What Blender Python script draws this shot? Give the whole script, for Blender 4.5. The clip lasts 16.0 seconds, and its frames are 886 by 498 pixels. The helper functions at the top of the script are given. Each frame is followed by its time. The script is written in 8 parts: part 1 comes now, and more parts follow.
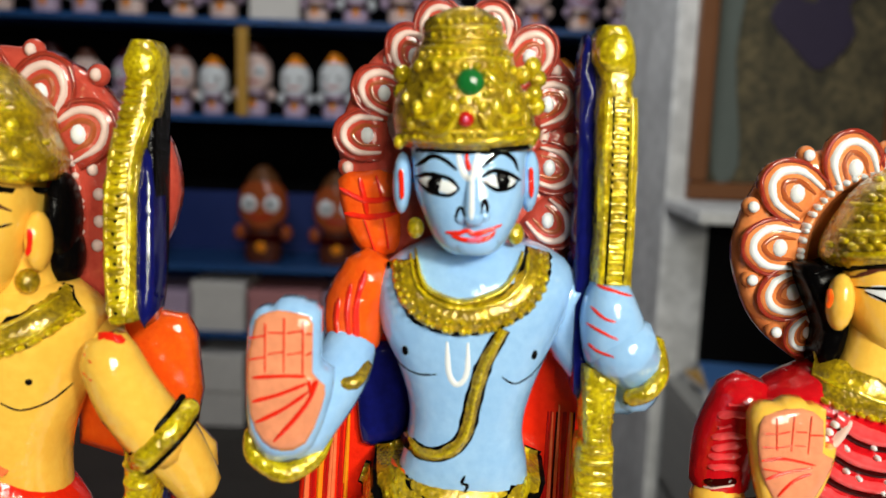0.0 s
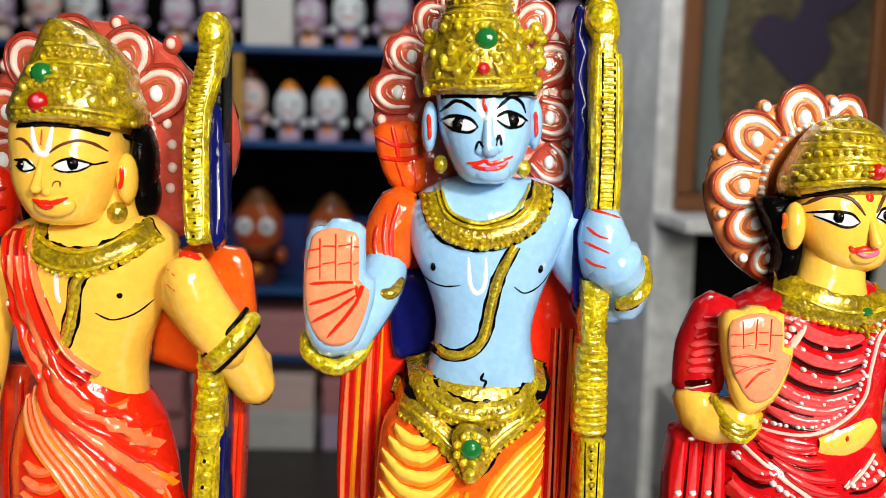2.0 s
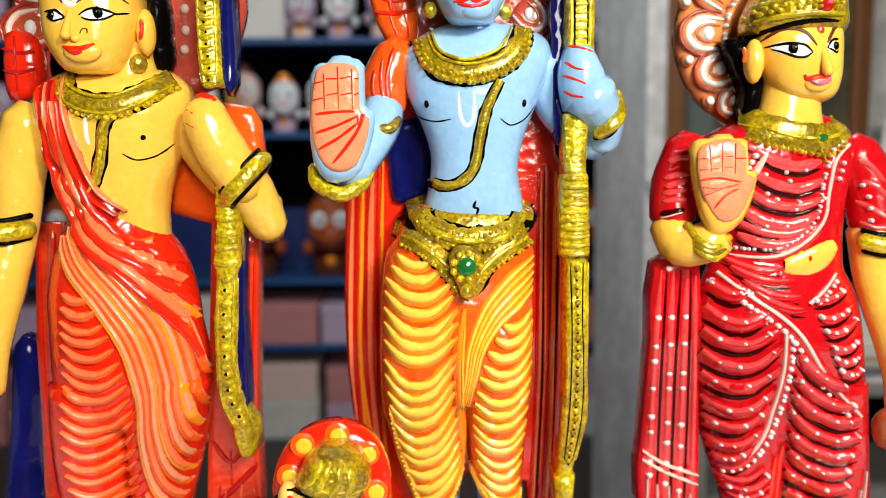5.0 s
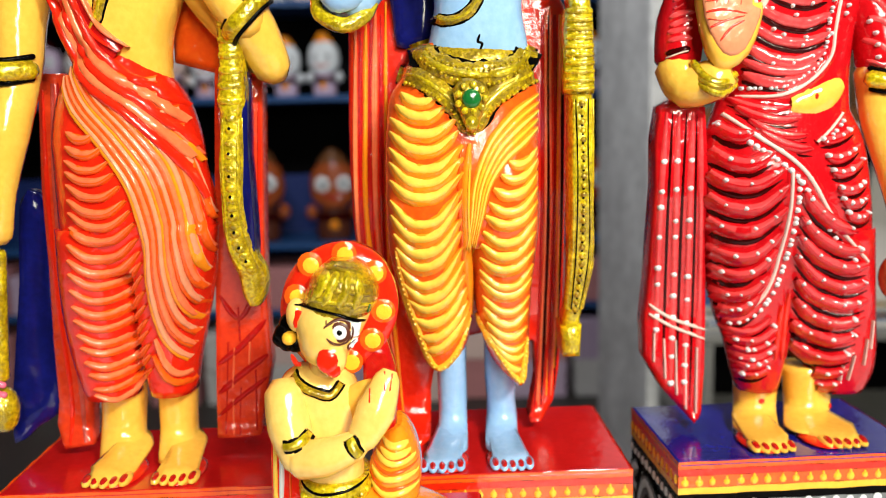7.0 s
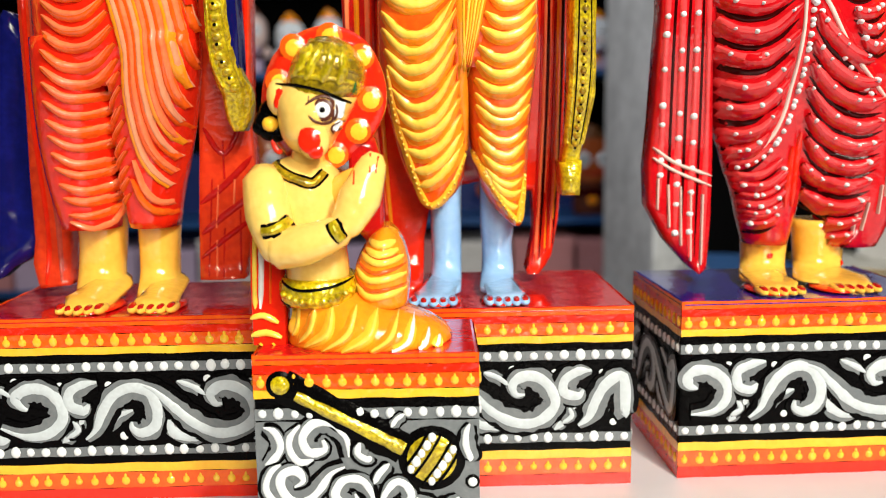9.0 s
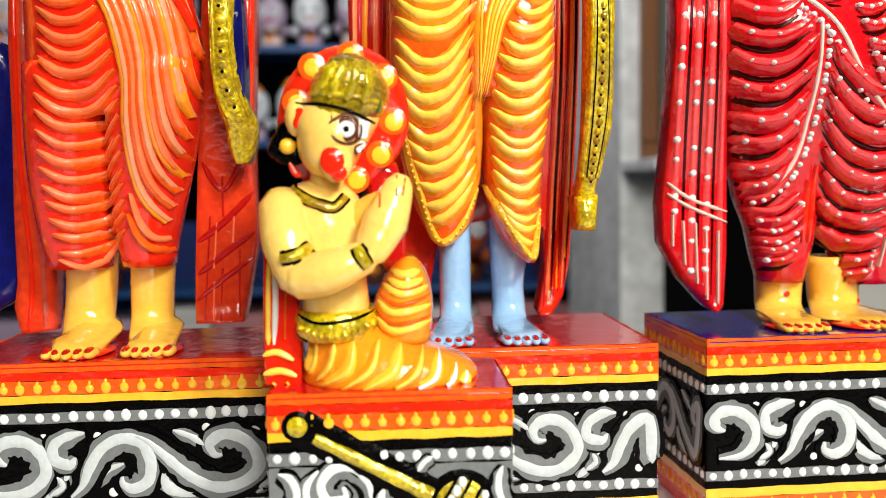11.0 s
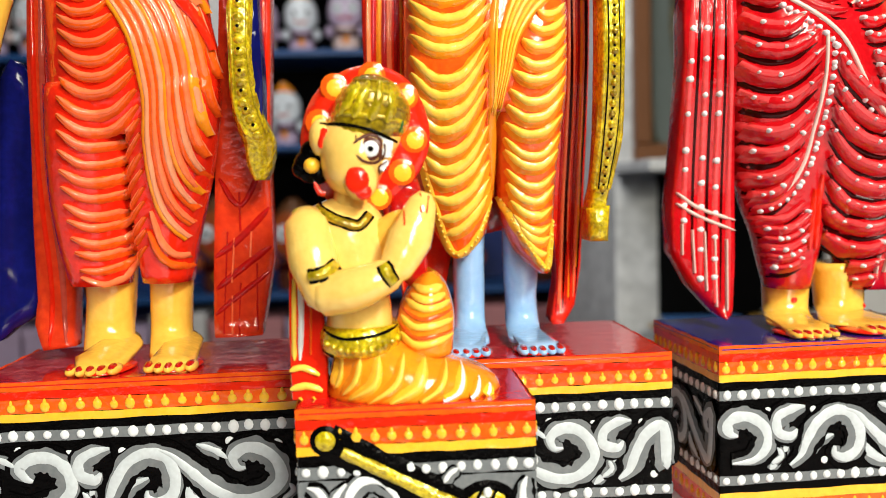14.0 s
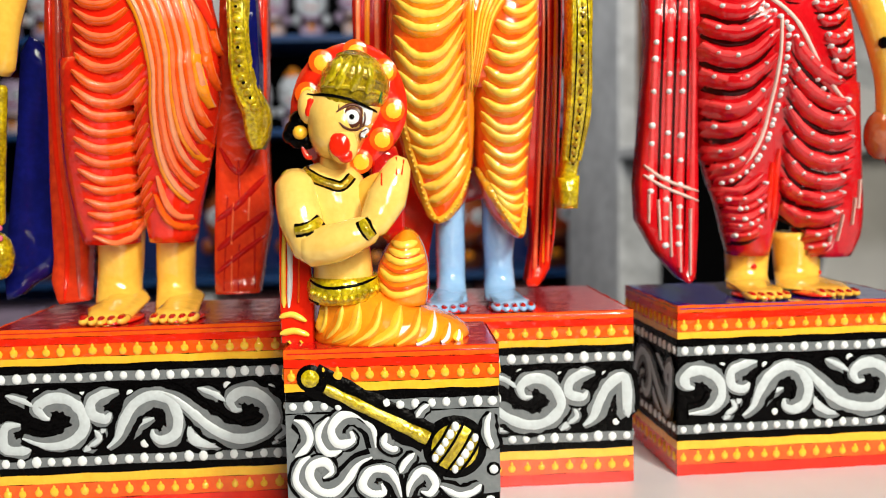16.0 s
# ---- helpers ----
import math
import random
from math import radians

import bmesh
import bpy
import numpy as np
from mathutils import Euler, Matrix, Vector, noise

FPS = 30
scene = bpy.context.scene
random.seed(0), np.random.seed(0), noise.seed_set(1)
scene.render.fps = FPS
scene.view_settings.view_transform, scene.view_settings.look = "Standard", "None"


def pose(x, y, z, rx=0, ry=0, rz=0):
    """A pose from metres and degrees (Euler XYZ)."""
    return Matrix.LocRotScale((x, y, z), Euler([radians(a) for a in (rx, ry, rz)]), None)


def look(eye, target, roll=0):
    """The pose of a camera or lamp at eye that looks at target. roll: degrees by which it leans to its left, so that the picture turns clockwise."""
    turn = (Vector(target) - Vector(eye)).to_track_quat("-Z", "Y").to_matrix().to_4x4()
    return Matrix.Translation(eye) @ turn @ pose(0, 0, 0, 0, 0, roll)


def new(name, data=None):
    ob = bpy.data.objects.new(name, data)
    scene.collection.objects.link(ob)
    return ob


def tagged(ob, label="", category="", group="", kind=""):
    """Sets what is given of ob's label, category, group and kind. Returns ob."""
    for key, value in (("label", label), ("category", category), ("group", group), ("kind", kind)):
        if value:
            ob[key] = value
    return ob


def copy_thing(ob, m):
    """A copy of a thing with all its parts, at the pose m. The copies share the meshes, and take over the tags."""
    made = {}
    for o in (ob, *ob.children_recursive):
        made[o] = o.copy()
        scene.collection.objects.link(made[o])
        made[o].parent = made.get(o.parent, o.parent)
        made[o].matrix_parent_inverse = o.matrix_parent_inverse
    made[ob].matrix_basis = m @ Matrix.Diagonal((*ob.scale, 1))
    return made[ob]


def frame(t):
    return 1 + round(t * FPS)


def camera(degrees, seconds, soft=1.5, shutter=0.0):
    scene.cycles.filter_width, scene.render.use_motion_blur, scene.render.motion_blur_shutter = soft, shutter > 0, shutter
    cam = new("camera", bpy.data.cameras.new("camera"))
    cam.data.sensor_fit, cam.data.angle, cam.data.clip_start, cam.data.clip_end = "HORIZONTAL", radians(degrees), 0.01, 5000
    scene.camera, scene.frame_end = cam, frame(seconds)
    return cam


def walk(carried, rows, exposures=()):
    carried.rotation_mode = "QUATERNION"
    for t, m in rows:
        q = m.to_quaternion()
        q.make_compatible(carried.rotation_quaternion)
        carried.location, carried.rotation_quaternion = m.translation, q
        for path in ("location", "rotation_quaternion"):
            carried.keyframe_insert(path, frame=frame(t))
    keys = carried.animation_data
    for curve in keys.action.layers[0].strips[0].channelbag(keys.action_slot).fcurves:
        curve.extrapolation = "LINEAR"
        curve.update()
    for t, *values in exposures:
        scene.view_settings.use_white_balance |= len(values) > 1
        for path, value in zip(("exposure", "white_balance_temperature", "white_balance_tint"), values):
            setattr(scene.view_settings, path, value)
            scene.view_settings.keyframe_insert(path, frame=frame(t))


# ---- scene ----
cam = camera(54.3, 16.0, 0.9)
METRES, EYE, TILT, LEAN, TURN = 0.45, 0.423, -8.8, -2.0, 0.0
ROWS = [
    (0.0, 0.0, 0.0, 0.0, -0.0, 0.0, 0.0),
    (0.5, -0.0044, -0.0281, -0.0323, -0.09, 0.43, 0.1),
    (1.0, -0.0109, -0.0556, -0.0573, -0.24, 0.95, 0.22),
    (1.5, -0.0216, -0.0992, -0.0709, -0.33, 1.51, 0.48),
    (2.0, -0.0283, -0.1325, -0.0867, -0.61, 1.85, 0.7),
    (2.5, -0.027, -0.1763, -0.0953, -0.89, 2.1, 0.93),
    (3.0, -0.0303, -0.2085, -0.1239, -1.0, 2.08, 1.22),
    (5.5, -0.031, -0.2057, -0.2902, -0.56, 1.72, 2.89),
    (6.0, -0.0385, -0.2062, -0.3311, -0.54, 1.27, 3.02),
    (6.5, -0.0409, -0.2036, -0.3673, -0.52, 0.86, 3.28),
    (7.0, -0.0393, -0.2021, -0.3954, -0.38, 0.33, 3.43),
    (7.5, -0.0427, -0.1938, -0.4341, -0.14, -0.29, 3.38),
    (8.0, -0.0388, -0.1797, -0.4895, -0.02, -0.77, 3.35),
    (8.5, -0.0409, -0.1688, -0.5407, 0.01, -0.69, 3.06),
    (9.0, -0.036, -0.1554, -0.5769, -0.04, 0.13, 2.76),
    (9.5, -0.0428, -0.1414, -0.6132, -0.26, 1.91, 2.64),
    (12.0, -0.1134, -0.0986, -0.6046, -4.25, 4.77, 4.29),
    (12.5, -0.1087, -0.1007, -0.5917, -4.35, 4.75, 4.64),
    (13.0, -0.1144, -0.0986, -0.5929, -4.1, 4.68, 4.59),
    (13.5, -0.1168, -0.1118, -0.5962, -3.7, 4.69, 4.31),
    (14.0, -0.1185, -0.1233, -0.5948, -3.24, 4.68, 4.09),
    (14.5, -0.1235, -0.1316, -0.606, -2.98, 4.47, 3.87),
    (15.0, -0.1205, -0.1501, -0.6177, -2.86, 4.06, 3.76),
    (15.5, -0.1108, -0.1715, -0.6415, -2.82, 3.73, 3.62),
    (16.0, -0.0926, -0.202, -0.6285, -2.61, 3.88, 3.56),
]
walk(cam, [(t, pose(0, 0, EYE, TILT, LEAN, TURN) @ pose(METRES * x, METRES * y, METRES * z, 90 + pitch, roll, yaw)) for t, x, y, z, yaw, pitch, roll in ROWS], [(0.0, -0.74), (1.0, -0.58), (2.0, -0.45), (5.5, -0.36), (7.0, -0.24), (15.0, -0.30), (16.0, -0.42)])
cam.data.dof.use_dof, cam.data.dof.focus_distance, cam.data.dof.aperture_fstop = True, 0.372, 8.0

# ---- light ----
world = bpy.data.worlds.new("shop_dim")
scene.world = world
world.use_nodes = True
world.node_tree.nodes["Background"].inputs[0].default_value = (0.6, 0.6, 0.62, 1)
world.node_tree.nodes["Background"].inputs[1].default_value = 0.015


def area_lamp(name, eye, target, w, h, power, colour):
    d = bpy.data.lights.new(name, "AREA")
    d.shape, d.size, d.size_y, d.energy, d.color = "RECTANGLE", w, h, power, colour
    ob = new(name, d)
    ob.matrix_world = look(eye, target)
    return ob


area_lamp("counter_spot_light", (0.40, -0.50, 0.74), (0.02, 0.28, 0.2), 0.12, 0.12, 13.5, (1.0, 0.955, 0.80))
# unseen tall panel added before the figures to widen glints and fill shadows
area_lamp("front_fill_lamp", (0.45, -1.75, 1.0), (0.0, 0.28, 0.2), 0.5, 1.1, 52, (1.0, 0.955, 0.80))
# unseen lamp added to brighten the shelves and the wall block
area_lamp("unseen_overhead_lamp", (-0.6, 1.3, 1.9), (0.2, 4.0, 0.9), 1.2, 0.1, 52, (0.97, 0.98, 0.98))
# unseen lamp added overhead: back-lights the figures, puts glare on the plinth tops
area_lamp("unseen_overhead_lamp", (0.15, 1.05, 1.95), (0.05, 0.3, 0.0), 1.2, 0.06, 13, (1.0, 0.97, 0.92))


# ---- materials ----
MATS = {}


def mat(name, rgb, rough=0.3, metal=0.0, second=None, amount=0.35, scale=60.0, bump=0.15, bump_scale=300.0, coat=0.0, spec=0.3):
    """Node paint: base colour mottled with a second one at two scales, fine relief, uneven gloss."""
    m = bpy.data.materials.new(name)
    m.use_nodes = True
    nt = m.node_tree
    b = nt.nodes["Principled BSDF"]
    geo = nt.nodes.new("ShaderNodeNewGeometry")
    n1, n2, n3 = (nt.nodes.new("ShaderNodeTexNoise") for _ in range(3))
    for n, s, d in ((n1, scale, 4), (n2, scale * 5, 3), (n3, bump_scale, 3)):
        n.inputs["Scale"].default_value, n.inputs["Detail"].default_value = s, d
        nt.links.new(geo.outputs["Position"], n.inputs["Vector"])
    add = nt.nodes.new("ShaderNodeMath")
    add.operation = "MULTIPLY"
    nt.links.new(n1.outputs["Fac"], add.inputs[0])
    nt.links.new(n2.outputs["Fac"], add.inputs[1])
    ramp = nt.nodes.new("ShaderNodeValToRGB")
    ramp.color_ramp.elements[0].position, ramp.color_ramp.elements[1].position = 0.16, 0.42
    nt.links.new(add.outputs[0], ramp.inputs[0])
    mix = nt.nodes.new("ShaderNodeMix")
    mix.data_type = "RGBA"
    sec = second or tuple(c * 0.7 for c in rgb)
    mix.inputs["A"].default_value = (*sec, 1)
    mix.inputs["B"].default_value = (*rgb, 1)
    mr = nt.nodes.new("ShaderNodeMapRange")
    mr.inputs["To Min"].default_value, mr.inputs["To Max"].default_value = 1 - amount, 1.0
    nt.links.new(ramp.outputs["Color"], mr.inputs["Value"])
    nt.links.new(mr.outputs[0], mix.inputs["Factor"])
    nt.links.new(mix.outputs["Result"], b.inputs["Base Color"])
    rr = nt.nodes.new("ShaderNodeMapRange")
    rr.inputs["To Min"].default_value, rr.inputs["To Max"].default_value = rough * 0.6, rough * 1.5
    nt.links.new(n1.outputs["Fac"], rr.inputs["Value"])
    nt.links.new(rr.outputs[0], b.inputs["Roughness"])
    b.inputs["Metallic"].default_value = metal
    b.inputs["Specular IOR Level"].default_value = spec
    b.inputs["Coat Weight"].default_value = coat
    b.inputs["Coat Roughness"].default_value = 0.07
    b.inputs["Coat IOR"].default_value = 1.62
    bp = nt.nodes.new("ShaderNodeBump")
    bp.inputs["Strength"].default_value, bp.inputs["Distance"].default_value = bump, 0.001
    nt.links.new(n3.outputs["Fac"], bp.inputs["Height"])
    nt.links.new(bp.outputs[0], b.inputs["Normal"])
    nt.links.new(bp.outputs[0], b.inputs["Coat Normal"])
    MATS[name] = m
    return m


E_ = dict(rough=0.16, amount=0.6, bump=0.5, bump_scale=260, spec=0.06, coat=1.0)
S_ = dict(E_, bump=0.35, bump_scale=200)
mat("blue_skin", (0.34, 0.58, 0.90), second=(0.24, 0.46, 0.80), **S_)
mat("yellow_skin", (0.92, 0.57, 0.085), second=(0.86, 0.44, 0.05), **S_)
mat("cream_skin", (0.94, 0.64, 0.17), second=(0.86, 0.50, 0.10), **S_)
mat("brick", (0.74, 0.055, 0.012), second=(0.5, 0.02, 0.008), **E_)
mat("red_board", (0.66, 0.012, 0.012), second=(0.50, 0.008, 0.008), **dict(S_, bump=0.25, bump_scale=90))
mat("blue_board", (0.012, 0.014, 0.30), second=(0.006, 0.007, 0.14), **dict(S_, bump=0.25, bump_scale=90))
mat("peach", (0.90, 0.33, 0.17), **E_)
mat("orange", (0.90, 0.13, 0.008), second=(0.75, 0.06, 0.006), **E_)
mat("amber", (0.93, 0.33, 0.012), second=(0.90, 0.22, 0.01), **E_)
mat("yellow", (0.95, 0.55, 0.04), second=(0.93, 0.42, 0.02), **E_)
mat("lemon", (0.95, 0.70, 0.11), second=(0.94, 0.54, 0.04), **E_)
mat("red", (0.52, 0.008, 0.006), second=(0.34, 0.005, 0.005), **E_)
mat("scarlet", (0.84, 0.024, 0.005), second=(0.68, 0.012, 0.004), **E_)
mat("salmon", (0.56, 0.085, 0.055), second=(0.36, 0.035, 0.022), **E_)
mat("coral", (0.93, 0.23, 0.09), second=(0.90, 0.13, 0.04), **E_)
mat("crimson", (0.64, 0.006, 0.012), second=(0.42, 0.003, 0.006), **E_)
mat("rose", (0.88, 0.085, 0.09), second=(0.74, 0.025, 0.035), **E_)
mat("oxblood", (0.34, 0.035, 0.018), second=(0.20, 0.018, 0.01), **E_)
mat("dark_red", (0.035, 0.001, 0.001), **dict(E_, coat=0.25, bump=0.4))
mat("navy", (0.006, 0.008, 0.13), second=(0.003, 0.004, 0.05), **dict(S_, bump=0.2, bump_scale=120, coat=0.4))
mat("black", (0.0018, 0.0016, 0.0018), rough=0.2, amount=0.4, bump=0.5, spec=0.06)
mat("white", (0.80, 0.84, 0.88), second=(0.62, 0.66, 0.70), rough=0.2, amount=0.3)
mat("chalk", (0.60, 0.66, 0.71), second=(0.43, 0.47, 0.51), rough=0.2, amount=0.5, scale=90)
mat("pale", (0.80, 0.60, 0.55), rough=0.2)
mat("grey", (0.19, 0.205, 0.22), second=(0.12, 0.135, 0.15), rough=0.2, amount=0.6, scale=90)
mat("green", (0.01, 0.16, 0.03), **E_)
mat("pink", (0.90, 0.16, 0.28), **E_)
mat("brown", (0.10, 0.025, 0.012), rough=0.35)
mat("rust", (0.42, 0.10, 0.025), second=(0.30, 0.05, 0.015), **E_)
mat("tan", (0.80, 0.28, 0.09), second=(0.62, 0.16, 0.04), **E_)
mat("gold", (1.0, 0.80, 0.008), coat=0.8, rough=0.2, metal=0.35, spec=0.6, second=(0.20, 0.12, 0.004), amount=0.8, scale=120, bump=1.1, bump_scale=300)
mat("old_gold", (0.74, 0.52, 0.006), rough=0.25, metal=0.4, spec=0.5, coat=0.7, second=(0.12, 0.07, 0.008), amount=0.8, scale=130, bump=0.6, bump_scale=420)
mat("counter_white", (0.68, 0.66, 0.72), second=(0.58, 0.56, 0.62), rough=0.3, scale=9, bump=0.05)
mat("plaster", (0.78, 0.79, 0.80), second=(0.40, 0.41, 0.42), amount=0.8, rough=0.7, scale=5, bump=0.4, bump_scale=90)
# for unseen walls and ceiling, kept dark to cut bounced light
mat("shop_wall", (0.14, 0.14, 0.145), second=(0.1, 0.1, 0.105), rough=0.8, scale=3, bump=0.3, bump_scale=60)
mat("shelf_blue", (0.02, 0.085, 0.26), second=(0.012, 0.05, 0.16), rough=0.4, scale=6)
mat("dim_blue", (0.012, 0.03, 0.16), rough=0.5, scale=4)
# near-black colour carries the shade behind the shelves and below the ledge
mat("shade_board", (0.0015, 0.0015, 0.002), rough=0.7, spec=0.05, scale=5)
mat("shelf_grey", (0.30, 0.30, 0.29), second=(0.18, 0.18, 0.17), rough=0.6, scale=7)
mat("floor_stone", (0.06, 0.055, 0.05), second=(0.035, 0.03, 0.028), rough=0.5, scale=4)
mat("frame_brown", (0.16, 0.06, 0.02), rough=0.4, scale=12)
mat("canvas", (0.13, 0.105, 0.055), second=(0.035, 0.032, 0.02), rough=0.6, scale=11, amount=0.95)
mat("canvas_dark", (0.03, 0.022, 0.05), rough=0.6, scale=9)
mat("canvas_teal", (0.10, 0.12, 0.11), rough=0.6, scale=9)
mat("box_pink", (0.55, 0.24, 0.25), second=(0.42, 0.17, 0.18), rough=0.6, scale=5)
mat("box_white", (0.72, 0.70, 0.68), rough=0.6, scale=5)
mat("paper", (0.7, 0.68, 0.6), rough=0.7, scale=20)
mat("cover_blue", (0.05, 0.14, 0.35), rough=0.3, scale=14)
mat("cover_ochre", (0.5, 0.28, 0.05), rough=0.3, scale=14)
mat("lilac", (0.55, 0.42, 0.58), second=(0.4, 0.3, 0.42), rough=0.35, scale=14)


# ---- modelling kit ----
def smooth(pts, k=4, closed=False):
    """Points on a smooth line through pts."""
    p = [Vector(q) for q in pts]
    n = len(p)
    if n < 3 or k < 2:
        return p
    out = []
    for i in range(n if closed else n - 1):
        a, b, c, d = (p[(i + j) % n] if closed else p[min(max(i + j, 0), n - 1)] for j in (-1, 0, 1, 2))
        for s in range(k):
            t = s / k
            out.append(0.5 * (2 * b + (c - a) * t + (2 * a - 5 * b + 4 * c - d) * t * t + (3 * b - a - 3 * c + d) * t ** 3))
    if not closed:
        out.append(p[-1])
    return out


def along(values, f):
    """The value at the fraction f of a list, linear between."""
    if not isinstance(values, (list, tuple)):
        return values
    u = f * (len(values) - 1)
    i = min(int(u), len(values) - 2) if len(values) > 1 else 0
    if len(values) == 1:
        return values[0]
    a, b = values[i], values[i + 1]
    w = u - i
    return tuple(p + (q - p) * w for p, q in zip(a, b)) if isinstance(a, (list, tuple)) else a + (b - a) * w


class Clay:
    """One carved and painted mesh in the making."""

    def __init__(self):
        self.v, self.f, self.m, self.slots, self.tree, self.flat = [], [], [], [], None, None

    def slot(self, name):
        if name not in self.slots:
            self.slots.append(name)
        return self.slots.index(name)

    def put(self, rings, name, cap0=True, cap1=True, closed=True):
        s, base, n = self.slot(name), len(self.v), len(rings[0])
        for r in rings:
            self.v.extend(tuple(p) for p in r)
        for i in range(len(rings) - 1):
            for j in range(n if closed else n - 1):
                k = (j + 1) % n
                self.f.append((base + i * n + j, base + i * n + k, base + (i + 1) * n + k, base + (i + 1) * n + j))
                self.m.append(s)
        if cap0:
            self.f.append(tuple(base + j for j in reversed(range(n))))
            self.m.append(s)
        if cap1:
            self.f.append(tuple(base + (len(rings) - 1) * n + j for j in range(n)))
            self.m.append(s)

    def loft(self, rows, depths, name, k=3, n=28, e=2.3, wave=None):
        """Level ellipses: rows (x_left, x_right, z), depths (y_front, y_back) spread over them."""
        full = [(*r, *along(depths, i / (len(rows) - 1))) for i, r in enumerate(rows)]
        xs = smooth([r[:3] for r in full], k)
        ys = smooth([(r[3], r[4], 0) for r in full], k)
        rings = []
        for (xl, xr, z), (yf, yb, _) in zip(xs, ys):
            ring = []
            for j in range(n):
                a = 2 * math.pi * j / n
                c, s = math.cos(a), math.sin(a)
                c, s = math.copysign(abs(c) ** (2 / e), c), math.copysign(abs(s) ** (2 / e), s)
                x, y = (xl + xr) / 2 + c * (xr - xl) / 2, (yf + yb) / 2 + s * (yb - yf) / 2
                if wave:
                    x, y = x + wave(a, z) * c, y + wave(a, z) * s
                ring.append((x, y, z))
            rings.append(ring)
        self.put(rings, name)

    def tube(self, pts, radii, name, k=4, n=12, flat=1.0, twist=None):
        """A limb along points in space; flat squeezes it front to back."""
        p = smooth(pts, k)
        rings = []
        for i, q in enumerate(p):
            d = (p[min(i + 1, len(p) - 1)] - p[max(i - 1, 0)]).normalized()
            side = d.cross(Vector((0, 1, 0)))
            side = side.normalized() if side.length > 0.05 else Vector((1, 0, 0))
            up = side.cross(d).normalized()
            r = along(radii, i / (len(p) - 1))
            rings.append([q + side * math.cos(2 * math.pi * j / n) * r + up * math.sin(2 * math.pi * j / n) * r * flat for j in range(n)])
        a, b = rings[0], rings[-1]
        ca, cb = p[0], p[-1]
        da, db = (p[0] - p[1]).normalized(), (p[-1] - p[-2]).normalized()
        ra, rb = along(radii, 0), along(radii, 1)
        rings = [[ca + (q - ca) * 0.55 + da * ra * 0.6 for q in a]] + rings + [[cb + (q - cb) * 0.55 + db * rb * 0.6 for q in b]]
        self.put(rings, name)

    def ball(self, c, r, name, n=12, m=8):
        c = Vector(c)
        rings = []
        for i in range(m + 1):
            a = math.pi * (0.02 + 0.96 * i / m)
            rings.append([(c.x + r[0] * math.sin(a) * math.cos(2 * math.pi * j / n), c.y + r[1] * math.sin(a) * math.sin(2 * math.pi * j / n), c.z - r[2] * math.cos(a)) for j in range(n)])
        self.put(rings, name)

    def plate(self, outline, yf, yb, name, edge=0.0015, dome=0.0, k=3, lean=0.0):
        """An upright slab with rounded rim, from an outline in x and z; lean moves its foot forward."""
        o = smooth(outline, k, True) if k > 1 else [Vector(q) for q in outline]
        c = sum(o, Vector((0, 0))) / len(o)
        zt = max(q[1] for q in o)

        def ring(s, y):
            return [(c[0] + (q[0] - c[0]) * s, y - lean * (zt - q[1]), c[1] + (q[1] - c[1]) * s) for q in o]

        size = max((q - c).length for q in o)
        s = max(0.5, 1 - edge / size * 1.6)
        rings = [ring(s, yb), ring(1, yb - edge), ring(1, yf + edge), ring(s, yf)]
        if dome:
            rings += [ring(s * 0.7, yf - dome * 0.55), ring(s * 0.35, yf - dome * 0.9), ring(0.02, yf - dome)]
        self.put(rings, name)

    def skin(self, start=0):
        """Take the faces made since start as the surface that strokes and dots are laid on."""
        from mathutils.bvhtree import BVHTree
        self.tree = BVHTree.FromPolygons([Vector(q) for q in self.v], self.f[start:])

    def on(self, x, z):
        hit = self.tree.ray_cast(Vector((x, -1, z)), Vector((0, 1, 0)))
        if hit[0] is None:
            return None
        return hit[0].y

    def stroke(self, pts, width, name, rise=0.0006, k=5, taper=0.35, y=None, jump=9.0):
        """A raised brush or carved line over the surface: width in the middle, tapered ends."""
        p = smooth([Vector(q) for q in pts], k)
        n = len(p)
        rings, last = [], None
        for i, q in enumerate(p):
            d = (p[min(i + 1, n - 1)] - p[max(i - 1, 0)])
            d = d.normalized() if d.length > 1e-9 else Vector((1, 0))
            side = Vector((-d[1], d[0]))
            f = i / max(n - 1, 1)
            w = along(width, f) if isinstance(width, (list, tuple)) else width
            w *= 1 + 0.22 * noise.noise(Vector((q[0] * 260, q[1] * 260, len(self.f) * 0.37)))
            w = 0.5 * w * (taper + (1 - taper) * min(1, 5 * f + 0.05, 5 * (1 - f) + 0.05))
            ring = []
            mid = self.on(q[0], q[1]) if y is None else y
            if mid is None or (last is not None and abs(mid - last) > jump):
                continue
            last = mid
            for u, h in ((-1, -0.35), (-0.62, 0.75), (0, 1), (0.62, 0.75), (1, -0.35)):
                g = q + side * (w * u)
                yy = self.on(g[0], g[1]) if y is None else y
                if yy is None or abs(yy - mid) > max(0.0025, w):
                    yy = mid
                ring.append((g[0], yy - rise * h, g[1]))
            rings.append(ring)
        if len(rings) > 1:
            self.put(rings, name, False, False, False)

    def dot(self, x, z, r, name, rise=0.0006, n=9, sq=1.0, y=None):
        y0 = self.on(x, z) if y is None else y
        if y0 is None:
            return
        rings = []
        for s, h in ((1, -0.4), (0.8, 0.6), (0.4, 0.95), (0.03, 1.0)):
            rings.append([(x + r * s * math.cos(2 * math.pi * j / n), y0 - rise * h, z + r * s * sq * math.sin(2 * math.pi * j / n)) for j in range(n)])
        self.put(rings, name, False, True)

